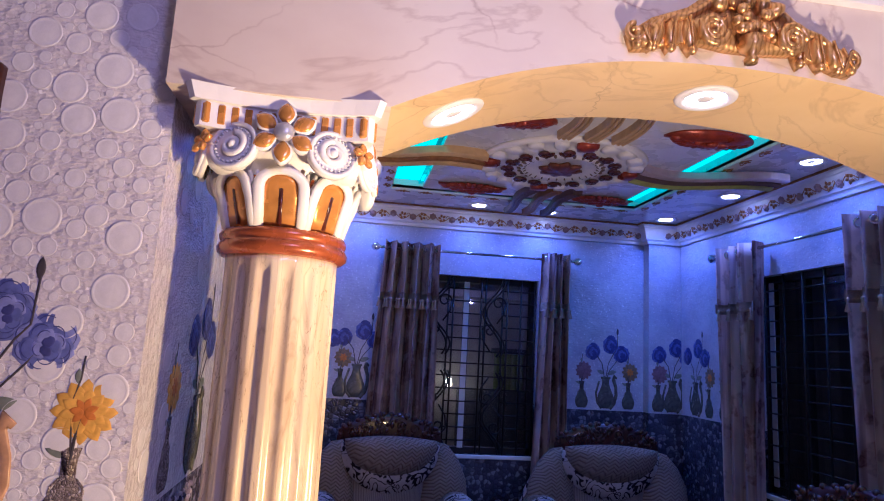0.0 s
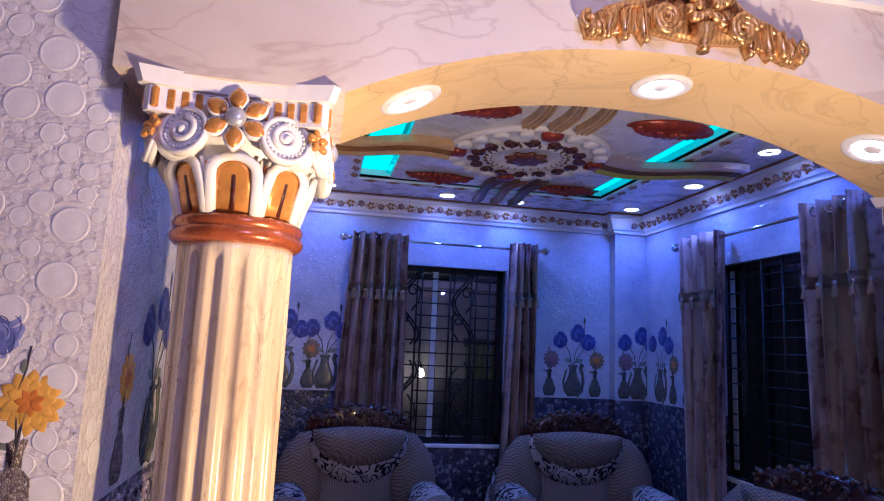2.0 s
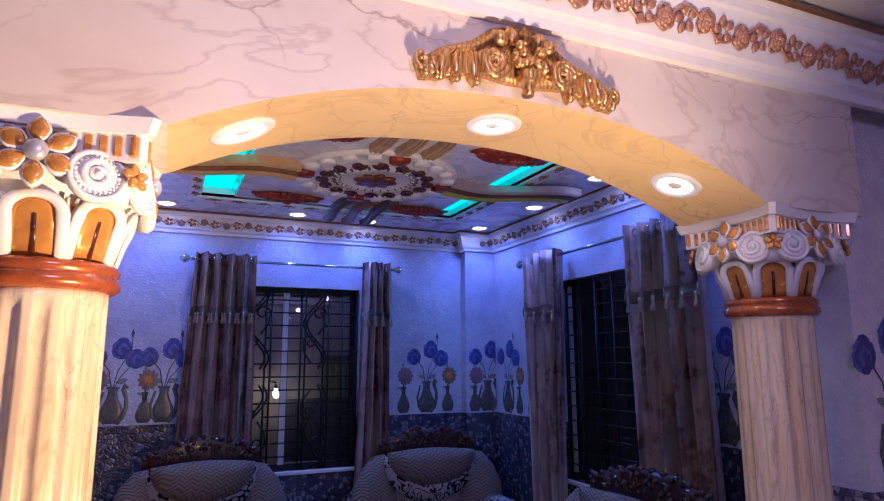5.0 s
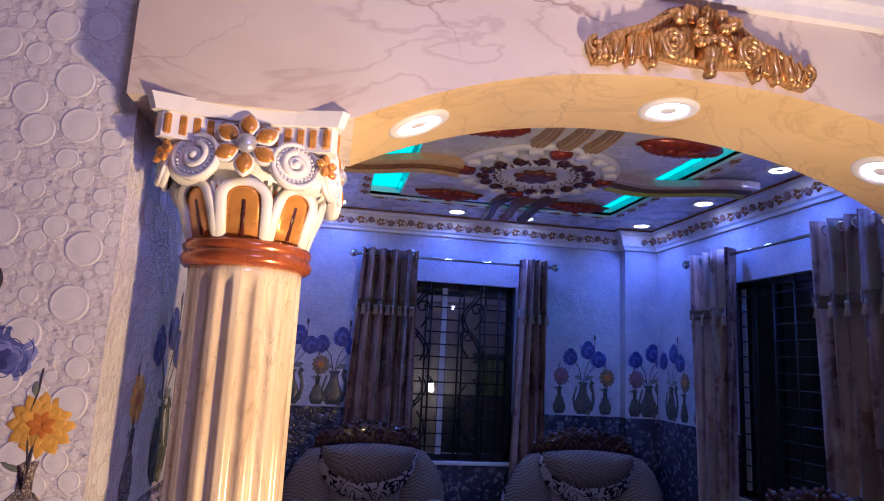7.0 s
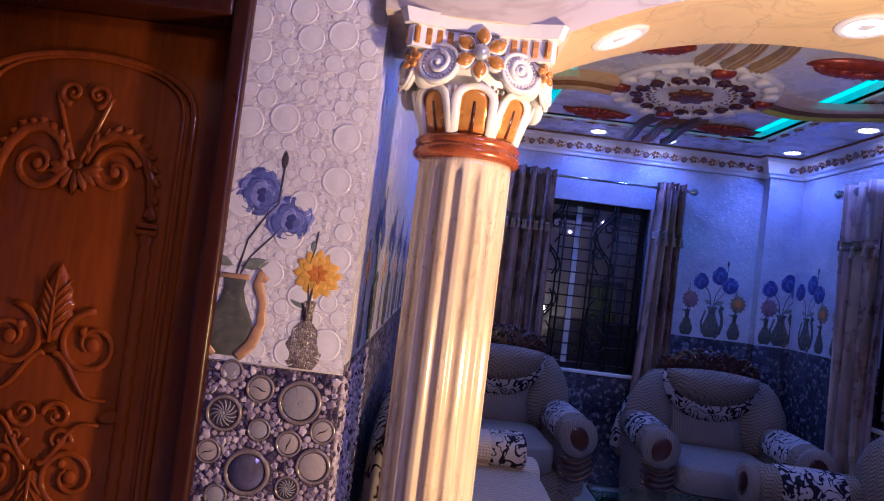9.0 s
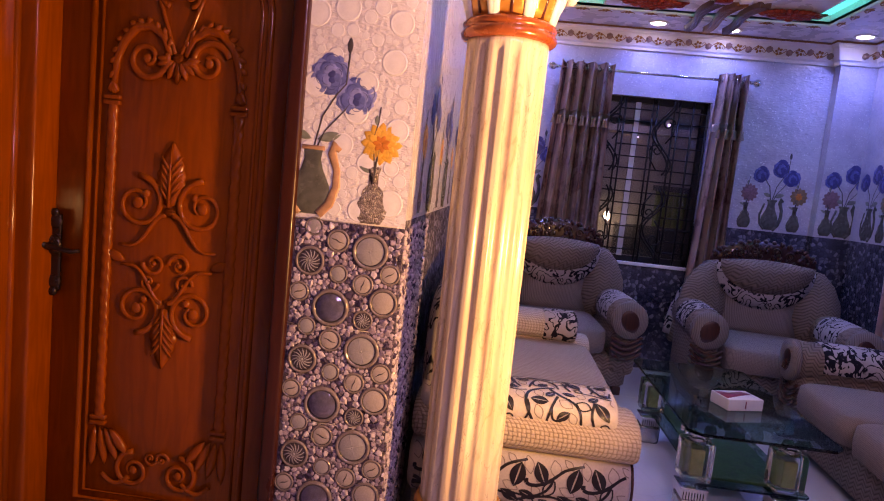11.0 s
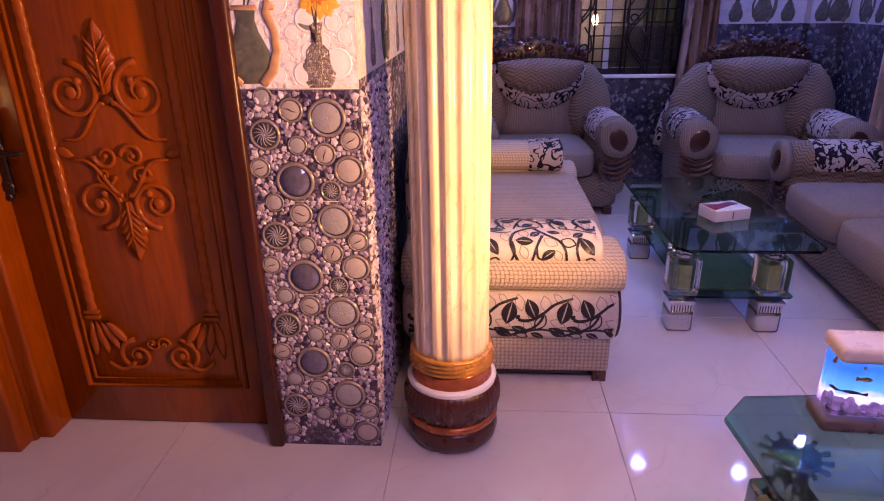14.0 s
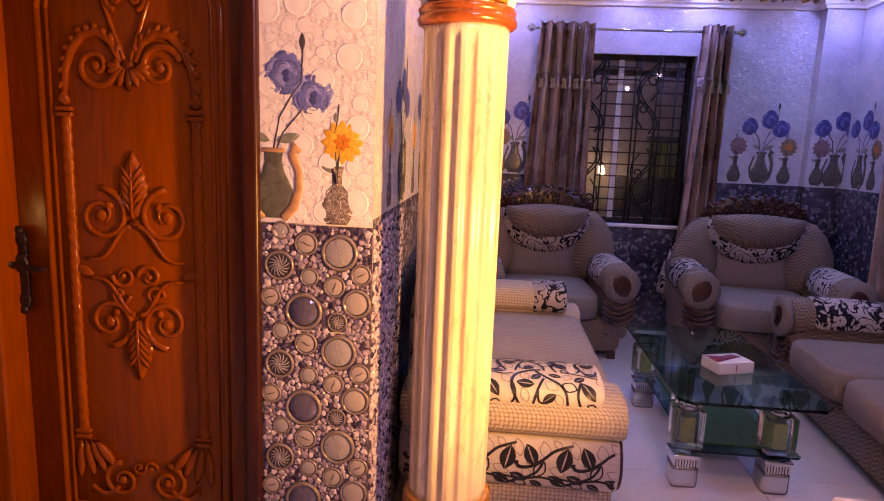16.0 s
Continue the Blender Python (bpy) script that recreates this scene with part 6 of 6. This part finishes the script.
    for k in range(4):
        tube([(cx - s * (0.11 - 0.22 * i / 10), y_front + 0.004 - 0.004 * k, top - 0.245 - 0.035 * k - 0.05 * math.sin(math.pi * i / 10) + 0.02 * i / 10) for i in range(11)], [0.015 - 0.004 * abs(i - 5) / 5 for i in range(11)], 6, bm)
    part("carved_apron", bm, M_CARVE, parent, "carved wooden apron")


def seat_unit(name, width, m, label, category, group=""):
    """An armchair or sofa that faces -y; its origin is on the floor under the middle."""
    o = thing(name, label, category, m, group)
    w = width / 2
    inner = w - 0.25
    part("base", blob((0, 0.02, 0.165), (w - 0.06, 0.40, 0.125), 0.22, 28, 10), M_CHAIR, o)
    for sx in (-1, 1):
        for sy in (-0.34, 0.34):
            part("foot", box((sx * (w - 0.14) - 0.03, sy - 0.03, 0), (sx * (w - 0.14) + 0.03, sy + 0.03, 0.06), 0.006), M_CARVE, o)
    n = max(1, round(width / 1.0))
    for k in range(n):
        cx = -inner + (2 * inner) * (k + 0.5) / n
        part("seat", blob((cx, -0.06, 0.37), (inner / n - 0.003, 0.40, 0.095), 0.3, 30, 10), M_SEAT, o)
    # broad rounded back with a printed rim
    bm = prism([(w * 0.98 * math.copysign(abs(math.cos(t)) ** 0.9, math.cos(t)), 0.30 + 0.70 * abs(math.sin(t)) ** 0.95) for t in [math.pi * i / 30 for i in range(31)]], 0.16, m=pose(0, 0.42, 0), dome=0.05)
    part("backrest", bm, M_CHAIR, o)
    part("back_rim", tube([(w * 0.97 * math.copysign(abs(math.cos(t)) ** 0.9, math.cos(t)), 0.34, 0.30 + 0.69 * abs(math.sin(t)) ** 0.95) for t in [math.pi * (0.02 + 0.96 * i / 30) for i in range(31)]], 0.055, 9), M_PRINT, o, "printed rim with dark leaf scrolls")
    pw_ = width * 0.535
    a = pw_ / 2
    for nm, bmx, mt, lb in (("lower_pad", prism([(-a * 0.98, 0.44), (a * 0.98, 0.44), (a * 0.80, 0.62), (a * 0.74, 0.80), (-a * 0.74, 0.80), (-a * 0.80, 0.62)], 0.05, m=pose(0, 0.255, 0), dome=0.04), M_CHAIRPALE, "plain ribbed lower pad"),
                            ("print_pad", moon(pw_ * 1.07, 0.955, 0.645, 0.195, 0.07, 0.9), M_PRINT, "printed crescent under the head pad"),
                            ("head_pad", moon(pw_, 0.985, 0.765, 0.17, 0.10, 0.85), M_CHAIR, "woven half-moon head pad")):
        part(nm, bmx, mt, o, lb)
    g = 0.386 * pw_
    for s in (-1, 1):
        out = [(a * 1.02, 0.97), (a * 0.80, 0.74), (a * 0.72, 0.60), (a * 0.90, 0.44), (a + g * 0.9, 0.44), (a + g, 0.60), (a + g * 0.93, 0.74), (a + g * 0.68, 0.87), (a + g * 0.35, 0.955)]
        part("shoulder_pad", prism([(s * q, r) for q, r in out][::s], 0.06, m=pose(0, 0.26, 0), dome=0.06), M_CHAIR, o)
    crest(o, pw_ * 1.16, 0.28, 1.0, 0.15)
    for s in (-1, 1):
        arm_set(o, s, s * (w - 0.13), 0.30, -0.43, 0.66)
    return o


seat_unit("armchair", 1.20, pose(0.90, 4.98, 0, 0, 0, 3) @ Matrix.Diagonal((1, 1, 1.05, 1)), "cream woven armchair with leaf print and carved crest", "armchair", "armchairs under the back window")
seat_unit("armchair", 1.25, pose(2.46, 4.93, 0, 0, 0, -5) @ Matrix.Diagonal((1, 1, 1.05, 1)), "cream woven armchair with leaf print, in the room corner", "armchair", "armchairs under the back window")
seat_unit("sofa", 1.80, pose(2.66, 3.26, 0, 0, 0, -93), "long taupe sofa with leaf print arms and carved crest", "sofa")

# divan along the left wall, its end towards the hall
dv = thing("divan", "cream woven divan with black leaf print, beside the column", "divan")
DX, DYF, DYB = (0.15, 1.0), 2.42, 4.10
part("base", box((DX[0] + 0.02, DYF + 0.03, 0.045), (0.985, DYB - 0.03, 0.205), 0.02, 3), M_CLOTH, dv)
for fx in (0.22, 0.95):
    for fy in (DYF + 0.06, DYB - 0.08):
        part("foot", box((fx - 0.028, fy - 0.028, 0), (fx + 0.028, fy + 0.028, 0.05), 0.004), M_CARVE, dv)
part("kick_rail", box((DX[0] + 0.03, DYF + 0.045, 0.03), (0.96, DYF + 0.08, 0.05)), M_CARVE, dv)


def bolster(y0, y1, z0, z1, x0, x1, n=28, e=0.5):
    bm = bmesh.new()

    def pw(v):
        return math.copysign(abs(v) ** e, v)
    cy, cz, ry_, rz = (y0 + y1) / 2, (z0 + z1) / 2, (y1 - y0) / 2, (z1 - z0) / 2
    rows = []
    for x, k in ((x0, 0.8), (x0 + 0.02, 1), (x1 - 0.02, 1), (x1 - 0.006, 0.93), (x1, 0.78)):
        rows.append([bm.verts.new((x, cy + ry_ * k * pw(math.cos(2 * math.pi * i / n)), cz + rz * k * pw(math.sin(2 * math.pi * i / n)))) for i in range(n)])
    for a, b in zip(rows, rows[1:]):
        for j in range(n):
            bm.faces.new((a[j], a[(j + 1) % n], b[(j + 1) % n], b[j]))
    bm.faces.new(rows[0])
    bm.faces.new(rows[-1])
    return bm


end_panel = part("end_panel", bolster(DYF - 0.005, DYF + 0.2, 0.195, 0.415, DX[0], 1.0), M_PALE, dv, "cream end panel with black flocked leaves")
part("piping", tube([(1.002, DYF + 0.1 + 0.105 * math.cos(t), 0.305 + 0.112 * math.sin(t)) for t in [math.pi * (0.55 + 0.9 * i / 14) for i in range(15)]], 0.006, 6), M_CARVE, end_panel)
part("woven_roll", bolster(DYF - 0.03, DYF + 0.30, 0.405, 0.575, DX[0], 1.015, e=0.75), M_CLOTH, dv)
end_cushion = part("end_cushion", bolster(DYF + 0.0, DYF + 0.33, 0.505, 0.638, DX[0] + 0.02, 0.925, e=0.8), M_PALE, dv, "cream arm cushion with black flocked leaves")
part("seat", blob((0.61, 3.27, 0.435), (0.40, 0.62, 0.10), 0.2, 36, 12), M_DIVANSEAT, dv)
part("far_roll", bolster(3.80, 4.10, 0.36, 0.56, DX[0], 1.02, e=0.75), M_CLOTH, dv)
part("far_cushion", bolster(3.78, 4.08, 0.53, 0.69, DX[0] + 0.02, 0.80, e=0.8), M_CLOTH, dv)
part("far_cover", bolster(3.772, 4.088, 0.522, 0.70, 0.72, 0.93, e=0.8), M_PRINT, dv, "printed cover with dark leaf scrolls")
part("backrest", blob((0.24, 3.27, 0.66), (0.10, 0.80, 0.33), 0.5, 30, 14), M_PRINT, dv, "printed backrest")
part("back_rail", tube([(0.24, DYF + 0.06 + 1.58 * i / 16, 0.96 + 0.05 * math.sin(math.pi * i / 16)) for i in range(17)], 0.035, 8), M_CARVE, dv, "carved wooden back rail")
# flocked vines that lie on the two front surfaces


def flock(parent, surface, u0, u1, period, h, stems, solid, hollow, faint, grey):
    """A flowing vine that repeats along the face; motif places are shares of the period and of the height."""
    black, pale = bmesh.new(), bmesh.new()

    def strip(bm, pts, widths, lift):
        prev = None
        for i, (u, v) in enumerate(pts):
            if not (u0 <= u <= u1):
                prev = None
                continue
            p, q = pts[max(i - 1, 0)], pts[min(i + 1, len(pts) - 1)]
            d = Vector((q[0] - p[0], q[1] - p[1])).normalized()
            nrm = Vector((-d.y, d.x)) * widths[i]
            pair = [bm.verts.new(surface(u + nrm.x, v + nrm.y, lift)), bm.verts.new(surface(u - nrm.x, v - nrm.y, lift))]
            if prev:
                bm.faces.new((prev[0], prev[1], pair[1], pair[0]))
            prev = pair

    def curve(ctrl, n=7):
        pts = []
        c = [ctrl[0]] + list(ctrl) + [ctrl[-1]]
        for p0, p1, p2, p3 in zip(c, c[1:], c[2:], c[3:]):
            for i in range(n):
                t = i / n
                pts.append(tuple(0.5 * (2 * p1[k] + (p2[k] - p0[k]) * t + (2 * p0[k] - 5 * p1[k] + 4 * p2[k] - p3[k]) * t * t + (3 * p1[k] - p0[k] - 3 * p2[k] + p3[k]) * t ** 3) for k in (0, 1)))
        return pts + [ctrl[-1]]

    def leaf(bm, ua, va, ub, vb, wd, lift, line):
        n = 10
        dx, dy = ub - ua, vb - va
        ln = math.hypot(dx, dy)
        dx, dy = dx / ln, dy / ln
        for s in (-1, 1):
            k = 1.0 if line else 0.56
            pts = [(ua + dx * ln * i / n - dy * s * wd * k * math.sin(math.pi * i / n), va + dy * ln * i / n + dx * s * wd * k * math.sin(math.pi * i / n)) for i in range(n + 1)]
            strip(bm, pts, [line or (0.0005 + wd * 0.44 * math.sin(math.pi * i / n)) for i in range(n + 1)], lift)
    for rep in range(-1, int((u1 - u0) / period) + 2):
        o = u0 + rep * period

        def at(q):
            return (o + q[0] * period, q[1] * h)
        for ctrl, wd in stems:
            pts = curve([at(q) for q in ctrl])
            strip(black, pts, [wd * (1 - 0.35 * i / len(pts)) for i in range(len(pts))], 0.0022)
        for q, r, wd in solid:
            leaf(black, *at(q), *at(r), wd, 0.0026, 0)
        for q, r, wd in hollow:
            leaf(black, *at(q), *at(r), wd, 0.0024, 0.0030)
        for q, r, wd in faint:
            leaf(pale, *at(q), *at(r), wd, 0.0014, 0.0018)
    tagged(part("leaf_print", black, M_INK, parent, "", False), "black flocked leaves and vines", "", "", "stuff")
    tagged(part("leaf_outline", pale, grey, parent, "", False), "grey leaf outlines", "", "", "stuff")


M_GREYPRINT = plain("grey_leaf_line", (0.30, 0.25, 0.22), 0.9, 0, 60, 0.2)


def wrap(cy, cz, ry_, rz, e, start, lo, hi):
    """Maps (u along x, v in metres up the face) on a bolster's skin, starting low on its front."""
    def pw(v):
        return math.copysign(abs(v) ** e, v)
    pts = []
    for i in range(121):
        t = math.radians(start) - i / 120 * math.radians(175)
        pts.append(Vector((0, cy + ry_ * pw(math.cos(t)), cz + rz * pw(math.sin(t)))))
    acc = [0.0]
    for a, b in zip(pts, pts[1:]):
        acc.append(acc[-1] + (b - a).length)

    def f(u, v, lift):
        v = max(0.0, min(acc[-1], v))
        u = max(lo, min(hi, u))
        k = max(0, min(119, next((i for i in range(120) if acc[i + 1] >= v), 119)))
        s = (v - acc[k]) / max(1e-6, acc[k + 1] - acc[k])
        p = pts[k].lerp(pts[k + 1], s)
        out = Vector((0, p.y - cy, p.z - cz)).normalized()
        return Vector((u, p.y, p.z)) + out * lift
    return f


flock(end_panel, wrap(DYF + 0.0975, 0.305, 0.1025, 0.11, 0.5, 222, 0.17, 0.985), 0.17, 0.985, 0.215, 0.20,
      [([(0.04, 0.47), (0.12, 0.43), (0.3, 0.46), (0.5, 0.6), (0.7, 0.78), (1.02, 0.90)], 0.0075),
       ([(0.5, 0.6), (0.46, 0.45), (0.34, 0.30), (0.1, 0.20), (-0.2, 0.24)], 0.0058),
       ([(-0.1, 0.10), (0.2, 0.20), (0.5, 0.24), (0.8, 0.16), (1.0, 0.08)], 0.0056),
       ([(0.04, 0.47), (0.02, 0.52), (0.07, 0.53)], 0.0075)],
      [((0.93, 0.84), (0.82, 0.36), 0.030), ((0.20, 0.88), (0.37, 0.46), 0.026), ((0.60, 0.28), (0.93, 0.06), 0.020), ((0.92, 0.30), (1.22, 0.16), 0.017), ((0.28, 0.16), (0.52, 0.03), 0.014)],
      [((0.53, 0.55), (0.36, 0.24), 0.021), ((-0.02, 0.16), (0.22, 0.05), 0.016)],
      [((0.62, 0.44), (0.90, 0.30), 0.017), ((0.50, 0.95), (0.56, 0.62), 0.020), ((0.02, 0.98), (0.10, 0.64), 0.018), ((0.14, 0.40), (0.30, 0.22), 0.016), ((0.68, 0.98), (0.84, 0.80), 0.012), ((0.36, 0.68), (0.22, 0.50), 0.013)], M_GREYPRINT)
VINE = ([([(0.40, 1.05), (0.29, 1.0), (0.13, 0.78), (0.09, 0.43), (0.16, 0.10), (0.20, -0.05)], 0.0070),
         ([(0.10, 0.50), (0.13, 0.25), (0.08, 0.0)], 0.0055),
         ([(0.35, 0.98), (0.46, 0.74), (0.59, 0.54), (0.66, 0.30), (0.68, 0.04)], 0.0066),
         ([(0.43, 0.70), (0.35, 0.30), (0.31, -0.04)], 0.0058),
         ([(0.36, 0.40), (0.38, 0.14), (0.46, 0.10), (0.52, 0.22)], 0.0048),
         ([(0.82, 0.62), (0.78, 0.30), (0.83, -0.02)], 0.0060),
         ([(0.62, 1.0), (0.80, 0.92), (0.98, 0.80), (1.1, 0.84)], 0.0048)],
        [((0.14, 0.54), (0.33, 0.50), 0.022), ((0.30, 0.66), (0.40, 0.84), 0.016), ((0.42, 0.12), (0.55, 0.30), 0.017), ((0.75, 0.64), (0.86, 0.80), 0.016), ((0.82, 0.62), (0.96, 0.20), 0.022), ((0.48, 0.86), (0.62, 0.78), 0.014), ((0.86, 0.98), (1.02, 0.90), 0.013)],
        [((0.62, 0.54), (0.77, 0.42), 0.022), ((0.88, 0.10), (0.98, 0.02), 0.014)],
        [((0.20, 0.92), (0.26, 0.62), 0.018), ((0.44, 0.58), (0.58, 0.40), 0.020), ((0.20, 0.40), (0.26, 0.10), 0.016), ((0.70, 0.90), (0.66, 0.68), 0.017), ((0.56, 0.30), (0.62, 0.05), 0.015), ((0.0, 0.80), (0.06, 0.50), 0.017)])
skin = wrap(DYF + 0.165, 0.5715, 0.165, 0.0665, 0.8, 202, 0.18, 0.905)
flock(end_cushion, skin, 0.18, 0.905, 0.36, 0.185, *VINE, M_GREYPRINT)
flock(end_cushion, lambda u, v, lift: skin(u, v + 0.185, lift), 0.18, 0.905, 0.31, 0.15, *VINE, M_GREYPRINT)

# ---------------------------------------------------------------- glass tables




def glass_table(x, y, sx, sy, h, turn, label, legs, mat_inside, cut=0.05):
    t = thing("glass_table", label, "table", pose(x, y, 0, 0, 0, turn), "glass tables")

    def plate(ax, ay, c, z0, z1):
        o = [(-ax + c, -ay), (ax - c, -ay), (ax, -ay + c), (ax, ay - c), (ax - c, ay), (-ax + c, ay), (-ax, ay - c), (-ax, -ay + c)]
        bm = bmesh.new()
        lo = [bm.verts.new((px, py, z0)) for px, py in o]
        hi = [bm.verts.new((px, py, z1)) for px, py in o]
        for i in range(8):
            bm.faces.new((lo[i], lo[(i + 1) % 8], hi[(i + 1) % 8], hi[i]))
        bm.faces.new(lo)
        bm.faces.new(hi)
        bmesh.ops.bevel(bm, geom=[e for e in bm.edges], offset=0.003, segments=2, affect="EDGES")
        return bm
    top = part("tabletop", plate(sx, sy, cut, h - 0.014, h), M_GLASS, t, "thick green glass top with cut corners", False)
    top.visible_shadow = False
    sh = part("shelf", plate(sx - 0.09, sy - 0.06, 0.02, 0.165, 0.175), M_GLASS, t, "lower glass shelf", False)
    sh.visible_shadow = False
    if mat_inside:
        part("green_mat", box((-sx + 0.16, -sy + 0.12, 0.178), (sx - 0.16, sy - 0.14, 0.192), 0.004), M_TURF, t, "green grass mat under the top")
    for px, py in legs:
        lg = part("leg", box((px - 0.060, py - 0.058, 0.0), (px + 0.060, py + 0.058, 0.115), 0.022, 3), M_ACRYLIC, t, "clear acrylic block leg with chrome trim")
        lg.visible_shadow = False
        part("upper_block", box((px - 0.066, py - 0.062, 0.19), (px + 0.066, py + 0.062, 0.372), 0.016, 3), M_ACRYLIC, lg).visible_shadow = False
        part("core", box((px - 0.030, py - 0.028, 0.215), (px + 0.030, py + 0.028, 0.335), 0.008), M_OLIVECORE, lg, "olive core")
        part("foot_core", box((px - 0.052, py - 0.050, 0.008), (px + 0.052, py + 0.050, 0.105), 0.018, 3), M_CHROME, lg, "silvered core of the foot block")
        comb = [(-0.054, 0.152), (-0.054, 0.108)]
        for k in range(8):
            comb += [(-0.048 + 0.0125 * k, 0.108), (-0.048 + 0.0125 * k, 0.142), (-0.043 + 0.0125 * k, 0.142), (-0.043 + 0.0125 * k, 0.108)]
        comb += [(0.054, 0.108), (0.054, 0.152)]
        part("chrome_collar", prism(comb, 0.112, m=pose(px, py + 0.056, 0)), M_CHROME, lg, "ribbed chrome collar", False)
        part("chrome_plate", box((px - 0.062, py - 0.062, 0.150), (px + 0.062, py + 0.062, 0.163), 0.004), M_CHROME, lg)
        bm = lathe([(0, 0.36), (0.046, 0.36), (0.038, 0.375), (0.038, h - 0.035), (0.055, h - 0.03), (0.052, h - 0.016), (0.0, h - 0.016)], 24, at=(px, py, 0))
        for k in range(12):
            a = 2 * math.pi * k / 12
            tube([(px + 0.045 * math.cos(a), py + 0.045 * math.sin(a), h - 0.026), (px + 0.078 * math.cos(a), py + 0.078 * math.sin(a), h - 0.021)], [0.004, 0.007], 6, bm)
        part("crown", bm, M_CHROME, lg, "spiked chrome crown under the glass")
    return t


glass_table(1.665, 3.47, 0.335, 0.62, 0.43, 0, "green glass coffee table with block legs and a grass mat", [(-0.27, -0.53), (0.13, -0.53), (-0.25, 0.36), (0.15, 0.36)], True)
glass_table(1.42, 1.32, 0.335, 0.335, 0.50, 4, "green glass side table with cut corners and chrome crowns", [(-0.22, 0.12), (0.2, 0.12), (-0.22, -0.2), (0.2, -0.2)], False, 0.09)

# tissue box on the coffee table
tb = thing("card_box", "white card box with dark red print, on the glass table", "box", pose(1.69, 3.32, 0.4305, 0, 0, 18))
part("body", box((-0.10, -0.07, 0), (0.10, 0.07, 0.058), 0.003), M_PAPER, tb)
part("printed_swoosh", prism([(-0.09, -0.05), (0.02, -0.01), (0.09, 0.01), (0.06, 0.05), (-0.02, 0.03), (-0.09, 0.06)], 0.0015, m=Matrix.Translation((-0.005, 0.0, 0.058)) @ Matrix.Rotation(-math.pi / 2, 4, "X") @ Matrix.Diagonal((1, 1, 1, 1))), M_MAGENTA, tb, "dark red swoosh")
part("printed_bar", box((-0.004, -0.0715, 0.012), (0.002, -0.0695, 0.048)), M_MAGENTA, tb)

# toy aquarium on the side table
aq = thing("toy_aquarium", "small lit toy aquarium with orange fish, on the glass", "aquarium lamp", pose(1.405, 1.53, 0.5015, 0, 0, -4) @ Matrix.Diagonal((0.96, 0.96, 0.88, 1)))


def slab(w, d, z0, z1, bev, taper=0.0):
    bm = box((-w, -d, z0), (w, d, z1), bev, 4)
    if taper:
        for v in bm.verts:
            k = 1 - taper * (v.co.z - z0) / (z1 - z0)
            v.co.x *= k
    return bm


part("base", slab(0.135, 0.055, 0.0, 0.045, 0.018), M_DARKCASE, aq, "dark plastic base")
part("backlight", slab(0.108, 0.006, 0.045, 0.215, 0.003), M_TANK, aq, "glowing blue water").location.y = 0.03
wn = part("window", slab(0.118, 0.045, 0.046, 0.215, 0.015), M_ACRYLIC, aq, "clear tank wall")
wn.visible_shadow = False
part("lid", slab(0.125, 0.055, 0.215, 0.262, 0.018), M_CASE, aq, "beige plastic lid")
random.seed(21)
FISH = [(-0.16, 0), (-0.10, 0.05), (0.0, 0.075), (0.10, 0.045), (0.16, 0.012), (0.24, 0.07), (0.24, -0.07), (0.16, -0.012), (0.10, -0.045), (0.0, -0.075), (-0.10, -0.05)]
for fx, fz, sz, flip, mt in ((-0.080, 0.185, 0.105, 1, M_FISH), (-0.045, 0.180, 0.055, -1, M_YELLOWFISH), (-0.035, 0.145, 0.095, -1, M_FISH), (0.03, 0.182, 0.14, 1, M_FISH), (0.075, 0.135, 0.10, -1, M_YELLOWFISH)):
    part("fish", prism([(flip * q * sz, r * sz) for q, r in FISH][::flip], 0.003, m=pose(fx, 0.014, fz, 0, random.uniform(-15, 15), 0), dome=0.004), mt, aq)
part("catfish", prism([(q * 0.16, r * 0.07) for q, r in FISH], 0.003, m=pose(-0.062, 0.012, 0.105, 0, 8, 0), dome=0.004), M_INK, aq, "small black fish")
bm = bmesh.new()
for k in range(26):
    q = random.random()
    blob((-0.1 + 0.2 * q, 0.004 + 0.012 * random.random(), 0.05 + 0.02 * random.random()), (0.013, 0.009, 0.010 + 0.016 * random.random()), 1, 8, 6, bm)
for k in range(5):
    tube([(0.06 + 0.012 * k, 0.012, 0.06), (0.055 + 0.016 * k, 0.010, 0.09), (0.05 + 0.02 * k, 0.012, 0.115 + 0.01 * (k % 2))], [0.008, 0.007, 0.004], 6, bm)
part("coral", bm, M_WEED, aq, "pale violet coral and pebbles")
